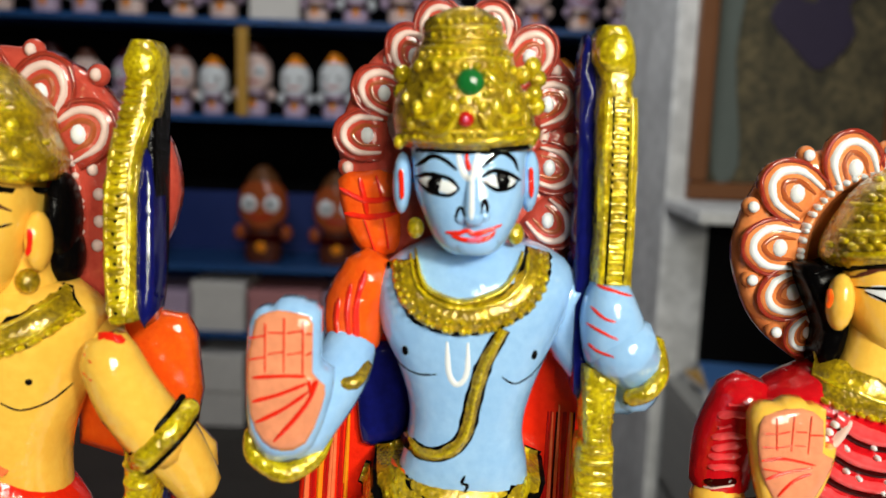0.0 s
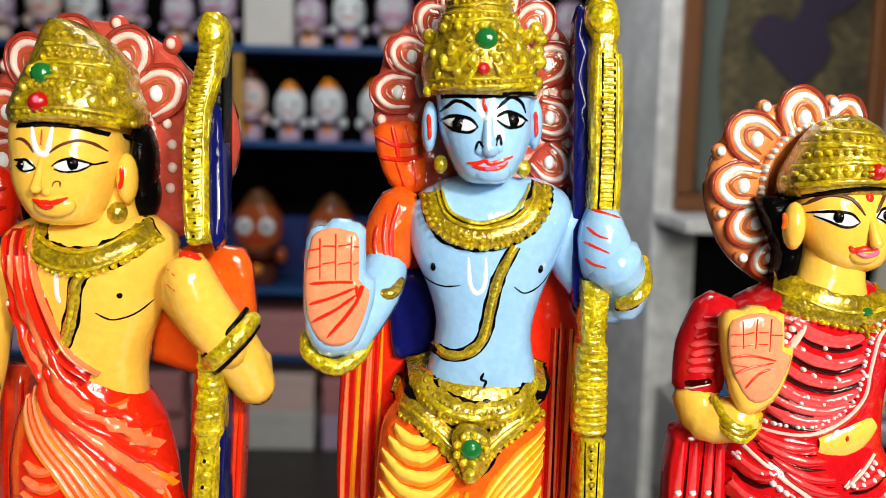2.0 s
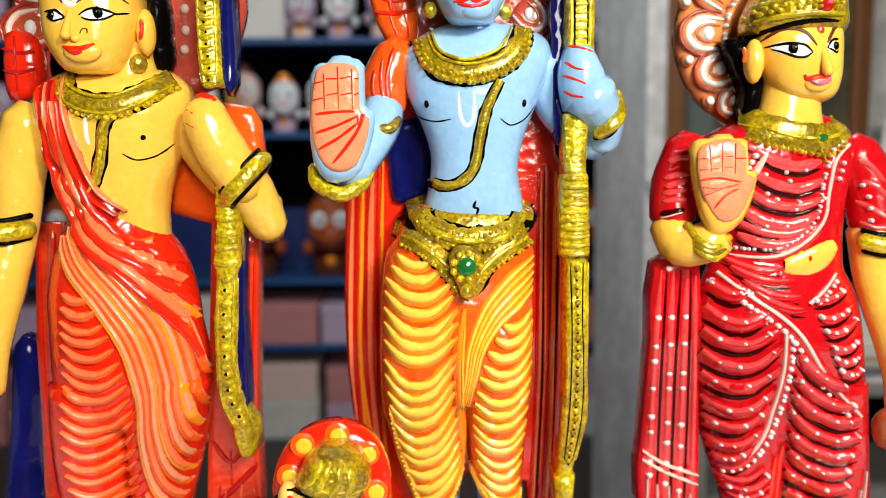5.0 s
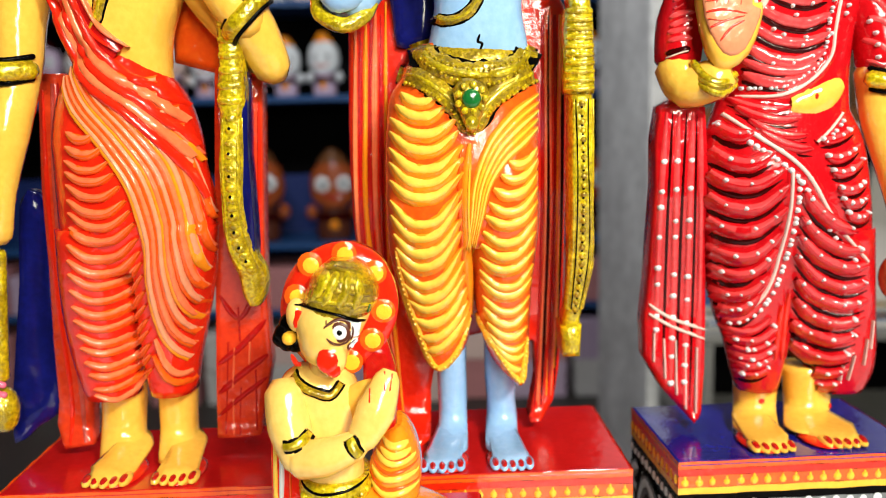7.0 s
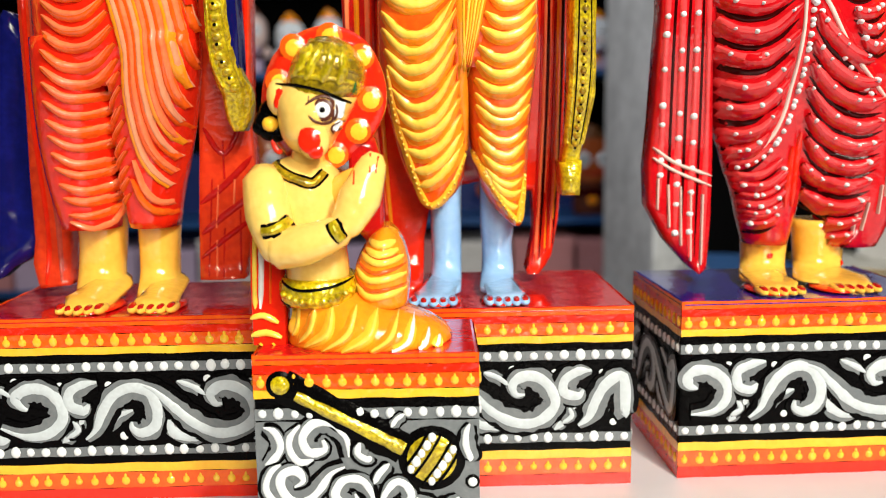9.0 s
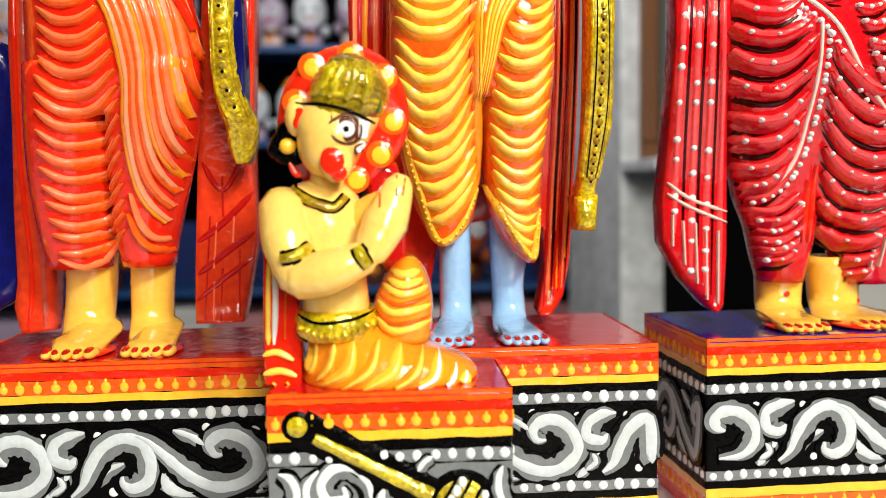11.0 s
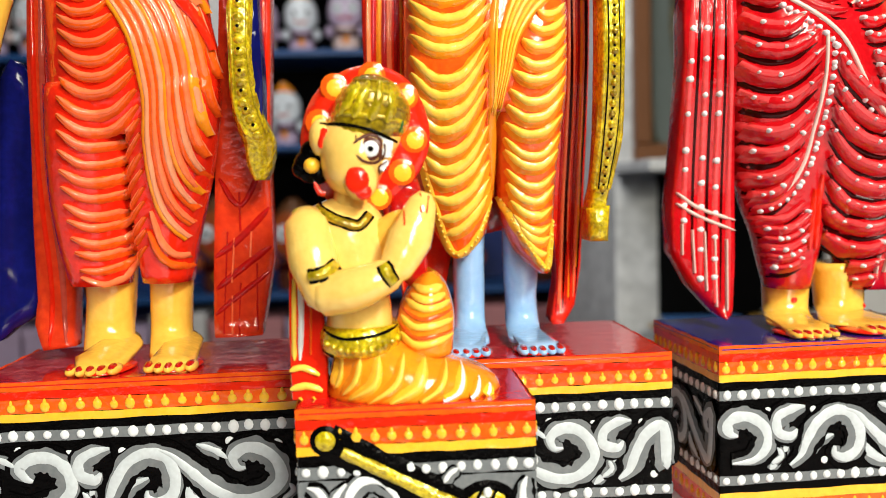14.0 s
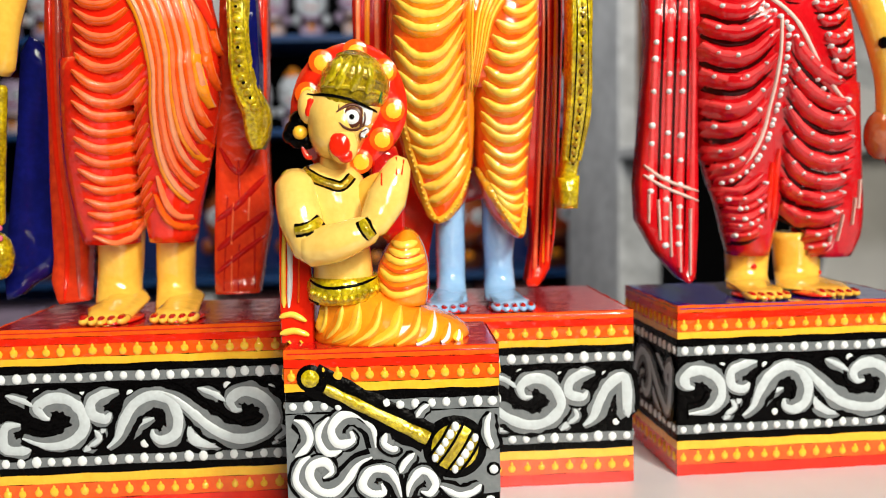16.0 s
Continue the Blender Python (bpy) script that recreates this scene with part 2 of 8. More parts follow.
    def row_of_dots(self, pts, gap, r, name, rise=0.0006, sq=1.0, y=None, jitter=0.12):
        p = smooth([Vector(q) for q in pts], 8)
        run = 0.0
        for a, b in zip(p, p[1:]):
            run += (b - a).length
            if run >= gap:
                run -= gap
                self.dot(b[0], b[1], r * random.uniform(1 - jitter, 1 + jitter), name, rise, sq=sq, y=y)

    def refine(self, most=0.007, passes=3):
        """Splits long edges, so that the form can be bent evenly."""
        bm = bmesh.new()
        vs = [bm.verts.new(q) for q in self.v]
        for q, m in zip(self.f, self.m):
            f = bm.faces.new([vs[i] for i in q])
            f.material_index, f.smooth = m, True
        bm.normal_update()
        bmesh.ops.triangulate(bm, faces=[f for f in bm.faces if len(f.verts) > 4])
        for _ in range(passes):
            long = [e for e in bm.edges if e.calc_length() > most]
            if long:
                bmesh.ops.subdivide_edges(bm, edges=long, cuts=1, use_grid_fill=True)
                bm.normal_update()
                bmesh.ops.triangulate(bm, faces=[f for f in bm.faces if len(f.verts) > 4])
        bm.verts.index_update()
        self.v = [tuple(v.co) for v in bm.verts]
        self.f = [tuple(v.index for v in f.verts) for f in bm.faces]
        self.m = [f.material_index for f in bm.faces]
        self.flat = [not f.smooth for f in bm.faces]
        bm.free()

    def recede(self, most, slope=0.0, x0=0.0, foot=0.088):
        """The skirts and hems lie further back than chest and toes: ease the lower body away from the viewer's eye."""
        self.refine()
        e = Vector((-0.012, -0.117, 0.2606))
        out = []
        for q in self.v:
            q = Vector(q)
            up, down = min(max((q.z - foot - 0.002) / 0.018, 0), 1), min(max((0.235 - q.z) / 0.08, 0), 1)
            d = (most + slope * (q.x - x0)) * up * up * (3 - 2 * up) * down * down * (3 - 2 * down)
            r = e + (q - e) * (1 + d / (q.y - e.y))
            out.append((r.x, r.y, max(r.z, min(q.z, foot))))
        self.v = out

    def mesh(self, name, origin=(0, 0, 0)):
        me = bpy.data.meshes.new(name)
        o = Vector(origin)
        me.from_pydata([tuple(Vector(q) - o) for q in self.v], [], self.f)
        for s in self.slots:
            me.materials.append(MATS[s])
        me.polygons.foreach_set("material_index", self.m)
        me.polygons.foreach_set("use_smooth", [not k for k in self.flat] if self.flat else [len(q) <= 4 for q in self.f])
        me.update()
        return me

    def thing(self, name, origin, label="", category="", group="", kind="", parent=None):
        bm = bmesh.new()
        me = self.mesh(name, origin)
        bm.from_mesh(me)
        bmesh.ops.recalc_face_normals(bm, faces=bm.faces)
        bm.to_mesh(me)
        bm.free()
        ob = new(name, me)
        if parent:
            ob.parent = parent
            ob.location = Vector(origin) - parent.location
        else:
            ob.location = origin
        return tagged(ob, label, category, group, kind)


def box_mesh(name, a, b, material, bevel=0.0, parent=None, label=""):
    """A box from corner a to corner b, edges eased."""
    bm = bmesh.new()
    bmesh.ops.create_cube(bm, size=1.0)
    mid, size = [(p + q) / 2 for p, q in zip(a, b)], [q - p for p, q in zip(a, b)]
    for v in bm.verts:
        v.co = Vector([c * s for c, s in zip(v.co, size)])
    if bevel:
        bmesh.ops.bevel(bm, geom=bm.edges[:], offset=bevel, segments=2, affect="EDGES", profile=0.5)
    me = bpy.data.meshes.new(name)
    bm.to_mesh(me)
    bm.free()
    me.materials.append(MATS[material])
    ob = new(name, me)
    ob.location = mid
    if parent:
        ob.parent = parent
        ob.location = Vector(mid) - parent.location
    if label:
        ob["label"] = label
    return ob


# ---- the shop ----
FLOOR = -1.10


def structure(name, a, b, material, label, bevel=0.0):
    return tagged(box_mesh(name, a, b, material, bevel), label, "room", kind="structure")


structure("floor", (-3.0, -2.2, FLOOR - 0.1), (3.0, 4.5, FLOOR), "floor_stone", "grey-brown stone shop floor")
structure("ceiling", (-3.0, -2.2, 2.0), (3.0, 4.5, 2.1), "shop_wall", "plain dark grey shop ceiling")
# wall coloured near black, so the shelf gaps read as deep shade
structure("wall_north", (-3.0, 4.5, FLOOR), (3.0, 4.6, 2.0), "shade_board", "near-black wall behind the blue shelves, gap shade in its colour")
structure("wall_south", (-3.0, -2.3, FLOOR), (3.0, -2.2, 2.0), "shop_wall", "plain grey plaster wall")
structure("wall_west", (-3.1, -2.2, FLOOR), (-3.0, 4.5, 2.0), "shop_wall", "plain grey plaster wall")
structure("wall_east", (3.0, -2.2, FLOOR), (3.1, 4.5, 2.0), "shop_wall", "plain grey plaster wall")
structure("wall_block", (0.60, 2.3, FLOOR), (3.0, 3.03, 2.0), "plaster", "grey-white plastered wall block beside the shelves", 0.008)

# counter under the figures
counter = tagged(new("display_counter"), "white laminate display counter under the painted figures", "counter")
counter.location = (0, 0.2, FLOOR)
box_mesh("top", (-0.9, 0.02, -0.03), (0.9, 0.40, 0.0), "counter_white", 0.004, counter, "glossy pinkish-white top")
box_mesh("body", (-0.85, 0.06, FLOOR), (0.85, 0.37, -0.03), "plaster", 0.003, counter)


# ---- the figures ----
def at(p, y, dx=0.0):
    """A point in space from a point of the front view and a depth."""
    return (p[0] + dx, y, p[1])


def folds(c, starts, ends, sags, n, name, width, rise=0.0011, under=None, jitter=0.0007):
    """Hanging folds: n sagging ridges between two edge lines, with an optional shadow line painted below each."""
    for i in range(n):
        f = i / (n - 1)
        a, b = Vector(along(starts, f)), Vector(along(ends, f))
        s = along(sags, f) * random.uniform(0.8, 1.2)
        off = Vector((0, random.uniform(-jitter, jitter)))
        m1, m2 = a.lerp(b, 0.3) - Vector((0, s * 0.85)) + off, a.lerp(b, 0.68) - Vector((0, s * 0.95)) + off
        # shadow under the ridge, put in as a coloured stroke
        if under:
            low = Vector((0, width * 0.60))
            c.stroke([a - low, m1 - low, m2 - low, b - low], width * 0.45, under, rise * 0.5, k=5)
        c.stroke([a, m1, m2, b], width * random.uniform(0.8, 1.2), name, rise, k=6)


def pleats(c, starts, ends, sags, n, body, ridge, fill=0.8, crest=0.42, rise=0.0026, dots=None, groove_shade=None):
    """Carved pleats: n rounded rolls sagging between two edge lines, each with a paler painted crest; the ground shows
    in the grooves, where an optional dark line stands for their shade.
    """
    step = sum((Vector(starts[i]) - Vector(starts[i + 1])).length for i in range(len(starts) - 1)) / (n - 1)
    for i in range(n):
        f = (i + random.uniform(-0.12, 0.12)) / (n - 1)
        f = min(max(f, 0), 1)
        a, b = Vector(along(starts, f)), Vector(along(ends, f))
        s = along(sags, f) * random.uniform(0.85, 1.15)
        m1, m2 = a.lerp(b, 0.3) - Vector((0, s * 0.9)), a.lerp(b, 0.66) - Vector((0, s * 0.95))
        w = step * random.uniform(0.88, 1.1)
        c.stroke([a, m1, m2, b], [w * fill * 0.8, w * fill, w * fill, w * fill * 0.7], body, rise, k=6)
        # crevice shade between two rolls, laid in as a dark stroke
        if groove_shade:
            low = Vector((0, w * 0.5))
            c.stroke([a - low, m1 - low, m2 - low, b - low], [w * 0.16, w * 0.30, w * 0.26, w * 0.10], groove_shade, 0.0006, k=6, taper=0.3)
        up = Vector((0, w * 0.10))
        e = random.uniform(0.0, 0.22)
        c.stroke([a.lerp(m1, 0.05) + up, m1 + up, m2 + up, m2.lerp(b, 1 - e) + up], [w * crest * 0.8, w * crest * 1.1, w * crest, w * crest * 0.35], ridge, rise + 0.0005, k=6, taper=0.2)
        if dots:
            for u in (0.12, 0.38, 0.62, 0.86):
                q = smooth([a, m1, m2, b], 10)
                q = q[int((len(q) - 1) * min(1, max(0, u + random.uniform(-0.09, 0.09))))]
                c.dot(q[0], q[1] + up[1], random.uniform(0.0010, 0.0019), dots, rise + 0.0016, sq=0.9)


def petal(c, p, centre, size, y, base, line, heart):
    """One lobe of a carved halo: rim, raised pale bow and kernel."""
    p, d = Vector(p), (Vector(p) - Vector(centre)).normalized()
    s = Vector((-d[1], d[0]))
    q = lambda u, v: p + s * (u * size) + d * (v * size)
    c.plate([q(-0.5, -0.5), q(-0.55, 0.1), q(-0.3, 0.5), q(0, 0.62), q(0.3, 0.5), q(0.55, 0.1), q(0.5, -0.5)], y - 0.0025, y + 0.006, base, 0.002, k=2)
    c.stroke([q(-0.52, -0.45), q(-0.54, 0.1), q(-0.3, 0.5), q(0, 0.6), q(0.3, 0.5), q(0.54, 0.1), q(0.52, -0.45)], size * 0.09, "oxblood", 0.0005, k=3, y=y - 0.0023)
    c.stroke([q(-0.36, -0.45), q(-0.38, 0.05), q(-0.2, 0.33), q(0, 0.4), q(0.2, 0.33), q(0.38, 0.05), q(0.36, -0.45)], size * 0.17, line, 0.0013, k=3, y=y - 0.0025)
    c.stroke([q(-0.2, -0.4), q(-0.2, 0.0), q(0, 0.2), q(0.2, 0.0), q(0.2, -0.4)], size * 0.12, "rust", 0.0006, k=3, y=y - 0.0025)
    c.dot(*q(0, -0.12), size * 0.16, heart, 0.0022, sq=1.3, y=y - 0.0022)


def eye(c, a, b, up, low, iris, lid, ball=0.0029, tall=0.0064):
    c.stroke([a, (Vector(a) + Vector(b)) / 2, b], tall, "white", 0.0003, k=6, taper=0.1)
    c.dot(*iris, ball, "black", 0.0007)
    # painted glint on the iris
    c.dot(iris[0] + 0.0004, iris[1] + 0.0005, 0.0004, "white", 0.0010)
    c.stroke(up, lid, "black", 0.0006)
    c.stroke(low, lid * 0.8, "black", 0.0006)


def toes(c, pts, r=0.0016):
    for p in pts:
        c.ball((p[0], p[2], p[1]), (r * 1.15, r * 1.6, r * 1.1), p[3])
        c.ball((p[0], p[2] - r * 1.1, p[1] + r * 0.5), (r * 0.65, r * 0.75, r * 0.65), "red")


def foot(c, ankle, toe, z0, y_heel, y_toe, skin, w=0.0088):
    """A bare foot flat on the plinth with five red-nailed toes."""
    c.tube([(ankle, y_heel - 0.002, z0 + 0.013), (ankle * 0.55 + toe * 0.45, (y_heel + y_toe) / 2, z0 + 0.0085), (toe, y_toe + 0.002, z0 + 0.0028)], [w * 0.80, w * 0.92, w * 1.08], skin, flat=0.62)
    c.ball(((ankle + toe) / 2, (y_heel + y_toe) / 2 - 0.003, z0 + 0.0012), (w * 1.15, (y_heel - y_toe) / 2 + 0.004, 0.0016), "scarlet", 18, 6)
    for i in range(5):
        u = (i - 2) / 2
        r = 0.0024 if i in (0, 4) else 0.0022
        x, y, z = toe + u * w * 0.95, y_toe + 0.0022 * u * u - 0.001, z0 + r
        c.ball((x, y, z), (r * 1.2, r * 3.2, r * 1.1), skin, 10, 7)
        c.ball((x, y - r * 1.1, z + r * 0.72), (r * 0.74, r * 1.9, r * 0.72), "red", 8, 5)


def palm_lines(c, lines, y, width=0.0016):
    for l in lines:
        c.stroke(l, width, "scarlet", 0.0004, y=y, k=4)


def bow_bearer_blue():
    c = Clay()
    Z0 = 0.088
    # cloak behind, with long pleats
    c.plate([(-0.0500, 0.3190), (-0.0520, 0.2800), (-0.0530, 0.2370), (-0.0500, 0.1830), (-0.0390, 0.1460), (-0.0310, 0.0920), (-0.0160, 0.0920), (-0.0100, 0.1450), (0.0410, 0.1440), (0.0380, 0.1000), (0.0500, 0.1120), (0.0550, 0.1560), (0.0570, 0.2340), (0.0580, 0.3060), (0.0540, 0.3200)] + [(0.0490, 0.3440), (0.0310, 0.3610), (-0.0200, 0.3620), (-0.0440, 0.3090)], 0.322, 0.336, "scarlet", 0.003, k=2)
    c.skin()
    for k, pts in enumerate(([(-0.0470, 0.3160), (-0.0490, 0.2660), (-0.0500, 0.2130), (-0.0460, 0.1590)], [(-0.0420, 0.3160), (-0.0440, 0.2650), (-0.0450, 0.2070), (-0.0360, 0.1460)], [(-0.0370, 0.3190), (-0.0400, 0.2650), (-0.0400, 0.2070), (-0.0330, 0.1340)], [(-0.0320, 0.3190), (-0.0340, 0.2790)], [(0.0490, 0.3140), (0.0490, 0.2630), (0.0490, 0.2050), (0.0460, 0.1440)], [(0.0540, 0.3110), (0.0530, 0.2490), (0.0520, 0.1810), (0.0500, 0.1310)], [(0.0420, 0.1320), (0.0410, 0.1130)], [(0.0470, 0.1560), (0.0460, 0.1160)])):
        c.stroke(pts, 0.0028 if k % 2 else 0.0022, "coral" if k % 2 == 0 else "amber", 0.0012)
    for pts in ([(-0.0450, 0.3130), (-0.0470, 0.2540), (-0.0480, 0.1980), (-0.0430, 0.1590)], [(-0.0390, 0.3130), (-0.0420, 0.2650), (-0.0430, 0.2070), (-0.0350, 0.1430)], [(0.0510, 0.3110), (0.0510, 0.2520), (0.0510, 0.1870), (0.0480, 0.1280)], [(0.0460, 0.3110), (0.0460, 0.2340), (0.0460, 0.1690)]):
        c.stroke(pts, 0.0022, "red", 0.0006)
    for i in range(7):
        a, b = Vector((-0.0480, 0.3130)), Vector((-0.0310, 0.3130))
        e, f = Vector((-0.0480, 0.1590)), Vector((-0.0280, 0.1020))
        w = (i + 0.5) / 7
        p, q = a.lerp(b, w), e.lerp(f, w)
        m = p.lerp(q, 0.55) + Vector((-0.004, 0))
        c.stroke([p, m, q], 0.0021, ("coral", "red", "amber", "red")[i % 4], 0.0016 if i % 2 == 0 else 0.0008)
        p, q = Vector((0.0440, 0.3110)).lerp(Vector((0.0560, 0.3110)), w), Vector((0.0390, 0.1060)).lerp(Vector((0.0510, 0.1190)), w)
        c.stroke([p, p.lerp(q, 0.5) + Vector((0.002, 0)), q], 0.0019, ("red", "coral", "dark_red", "scarlet")[i % 4], 0.0014 if i % 2 else 0.0008)
    # halo
    c.plate([(-0.0360, 0.4000), (-0.0380, 0.4120), (-0.0350, 0.4250), (-0.0290, 0.4390), (-0.0170, 0.4500), (-0.0020, 0.4570), (0.0180, 0.4570), (0.0330, 0.4510), (0.0460, 0.4400), (0.0520, 0.4260), (0.0540, 0.4050), (0.0530, 0.3760), (0.0330, 0.3690), (-0.0120, 0.3670), (-0.0290, 0.3730)], 0.316, 0.330, "salmon", 0.003)
    for p in ((-0.0120, 0.4450), (-0.0230, 0.4310), (-0.0290, 0.4150), (-0.0020, 0.4540), (0.0160, 0.4540), (0.0310, 0.4460), (0.0390, 0.4290), (0.0410, 0.4050), (0.0410, 0.3850)):
        petal(c, p, (0.0100, 0.4140), 0.0165, 0.316, "salmon", "pale", "white")
    for p in ((-0.0200, 0.4420), (-0.0300, 0.4280), (-0.0340, 0.4030), (0.0230, 0.4560), (0.0400, 0.4400), (0.0460, 0.4160), (0.0470, 0.3950)):
        c.ball(at(p, 0.319), (0.0042, 0.004, 0.0042), "salmon")
        c.ball(at(p, 0.3158), (0.0022, 0.002, 0.0024), "pale", 9, 6)
    c.stroke([(-0.0170, 0.4130), (-0.0190, 0.4230), (-0.0200, 0.4310)], 0.003, "pale", 0.001, y=0.3155)
    c.stroke([(0.0340, 0.4310), (0.0370, 0.4170), (0.0360, 0.3980)], 0.003, "pale", 0.001, y=0.3155)
    # dark blue cloth behind the raised arm
    c.plate([(-0.0310, 0.3320), (-0.0220, 0.3370), (-0.0090, 0.3350), (-0.0080, 0.3130), (-0.0110, 0.3000), (-0.0190, 0.2970), (-0.0270, 0.2970), (-0.0290, 0.3130)], 0.3165, 0.324, "navy", 0.002, k=2)
    # quiver at the shoulder
    c.plate([(-0.0370, 0.3990), (-0.0280, 0.4020), (-0.0170, 0.4010), (-0.0140, 0.3820), (-0.0160, 0.3730), (-0.0260, 0.3720), (-0.0330, 0.3810)], 0.308, 0.322, "orange", 0.003, k=2)
    for pts in ([(-0.0360, 0.3960), (-0.0270, 0.3920), (-0.0170, 0.3930)], [(-0.0340, 0.3870), (-0.0250, 0.3860), (-0.0150, 0.3880)], [(-0.0290, 0.4000), (-0.0270, 0.3920), (-0.0260, 0.3870)], [(-0.0230, 0.4010), (-0.0210, 0.3930)], [(-0.0270, 0.3850), (-0.0230, 0.3740)], [(-0.0200, 0.3860), (-0.0180, 0.3750)]):
        c.stroke(pts, 0.0022, "scarlet", 0.0008, y=0.3078)
    # legs and feet
    for r in ([(-0.0090, 0.0050, 0.1690), (-0.0110, 0.0040, 0.1410), (-0.0110, 0.0040, 0.1215), (-0.0110, 0.0040, 0.1100), (-0.0120, 0.0040, 0.1015)], [(0.0130, 0.0300, 0.1680), (0.0130, 0.0300, 0.1350), (0.0140, 0.0290, 0.1195), (0.0140, 0.0300, 0.1080), (0.0130, 0.0300, 0.0995)]):
        r[-1] = (r[-1][0], r[-1][1], Z0 + 0.003)
        c.loft(r, [(.301, .324), (.303, .325), (.307, .326), (.308, .327), (.306, .328)], "blue_skin")
    foot(c, (-0.0040, 0.1020)[0], (-0.0100, 0.1020)[0], Z0, 0.320, 0.2935, "blue_skin", 0.0096)
    foot(c, (0.0210, 0.1010)[0], (0.0250, 0.1010)[0], Z0, 0.320, 0.2935, "blue_skin")
    # dhoti: seat and two legs
    start = len(c.f)
    c.loft([(-0.0150, 0.0320, 0.2965), (-0.0200, 0.0360, 0.2865), (-0.0300, 0.0410, 0.2740), (-0.0330, 0.0400, 0.2560), (-0.0340, 0.0400, 0.2380), (-0.0340, 0.0400, 0.2200), (-0.0320, 0.0390, 0.2010)], [(.290, .324), (.286, .324), (.281, .325), (.279, .326), (.281, .326)], "orange")
    c.loft([(-0.0320, 0.0070, 0.2515), (-0.0340, 0.0080, 0.2305), (-0.0340, 0.0080, 0.2125), (-0.0330, 0.0080, 0.1965), (-0.0290, 0.0070, 0.1795), (-0.0250, 0.0060, 0.1635), (-0.0200, 0.0040, 0.1510), (-0.0140, -0.0040, 0.1410)], [(.284, .324), (.278, .324), (.277, .324), (.281, .324), (.289, .322)], "orange")
    c.loft([(0.0050, 0.0400, 0.2505), (0.0050, 0.0400, 0.2295), (0.0050, 0.0400, 0.2115), (0.0060, 0.0380, 0.1955), (0.0070, 0.0360, 0.1790), (0.0100, 0.0350, 0.1600), (0.0160, 0.0340, 0.1430), (0.0260, 0.0320, 0.1320)], [(.284, .324), (.278, .324), (.277, .324), (.281, .324), (.289, .322)], "orange")
    c.skin(start)
    pleats(c, [(-0.0250, 0.2740), (-0.0310, 0.2620), (-0.0320, 0.2490), (-0.0320, 0.2330), (-0.0318, 0.2164), (-0.0295, 0.2007), (-0.0263, 0.1839), (-0.0214, 0.1665), (-0.0167, 0.1501)], [(-0.0080, 0.2730), (0.0000, 0.2610), (0.0030, 0.2500), (0.0030, 0.2370), (0.0019, 0.2232), (0.0017, 0.2089), (0.0034, 0.1954), (0.0041, 0.1813), (0.0049, 0.1700)], [0.004, 0.008, 0.010, 0.012, 0.013, 0.011, 0.008, 0.004], 17, "amber", "lemon", 0.90, 0.62, 0.0020)
    pleats(c, [(0.0240, 0.2410), (0.0170, 0.2300), (0.0128, 0.2183), (0.0105, 0.2053), (0.0092, 0.1936), (0.0099, 0.1831), (0.0114, 0.1700), (0.0141, 0.1584), (0.0206, 0.1464)], [(0.0390, 0.2470), (0.0390, 0.2370), (0.0388, 0.2241), (0.0372, 0.2108), (0.0363, 0.1962), (0.0345, 0.1822), (0.0329, 0.1683), (0.0318, 0.1538), (0.0299, 0.1408)], [0.004, 0.006, 0.008, 0.008, 0.008, 0.006, 0.003], 16, "amber", "lemon", 0.90, 0.60, 0.0020)
    sweep_a, sweep_b = [(0.0400, 0.2730), (0.0270, 0.2640), (0.0150, 0.2500), (0.0080, 0.2320), (0.0058, 0.2136), (0.0035, 0.1998)], [(0.0400, 0.2540), (0.0320, 0.2470), (0.0240, 0.2410), (0.0160, 0.2300), (0.0117, 0.2155), (0.0073, 0.1971)]
    for k in range(5):
        path = [Vector(p).lerp(Vector(q), (k + 0.3) / 5) for p, q in zip(sweep_a, sweep_b)]
        c.stroke(path, [0.0052, 0.0046, 0.0034, 0.0026], "amber", 0.0024, k=6)
        c.stroke(path, [0.0028, 0.0026, 0.0018, 0.0010], "lemon" if k % 2 == 0 else "yellow", 0.0030, k=6)
    for path, wd, n, h in (([(0.0060, 0.2500), (0.0040, 0.2300), (0.0038, 0.2117), (0.0043, 0.1883), (0.0058, 0.1665)], 0.0052, "amber", 0.0022), ([(0.0020, 0.2480), (0.0010, 0.2271), (0.0017, 0.2071), (0.0033, 0.1883)], 0.0026, "orange", 0.0016), ([(0.0060, 0.2410), (0.0049, 0.2203), (0.0054, 0.1971), (0.0058, 0.1691)], 0.0020, "yellow", 0.0030)):
        c.stroke(path, wd, n, h)
    for pts in ([(-0.0295, 0.2007), (-0.0262, 0.1822), (-0.0204, 0.1630), (-0.0139, 0.1445), (-0.0083, 0.1426), (-0.0008, 0.1510), (0.0058, 0.1656)], [(0.0077, 0.1691), (0.0113, 0.1621), (0.0187, 0.1482), (0.0290, 0.1343), (0.0309, 0.1417), (0.0327, 0.1566)]):
        c.stroke(pts, 0.0040, "yellow", 0.0026)
        c.row_of_dots(pts, 0.0030, 0.0010, "lemon", 0.0036)
    # torso and neck
    start = len(c.f)
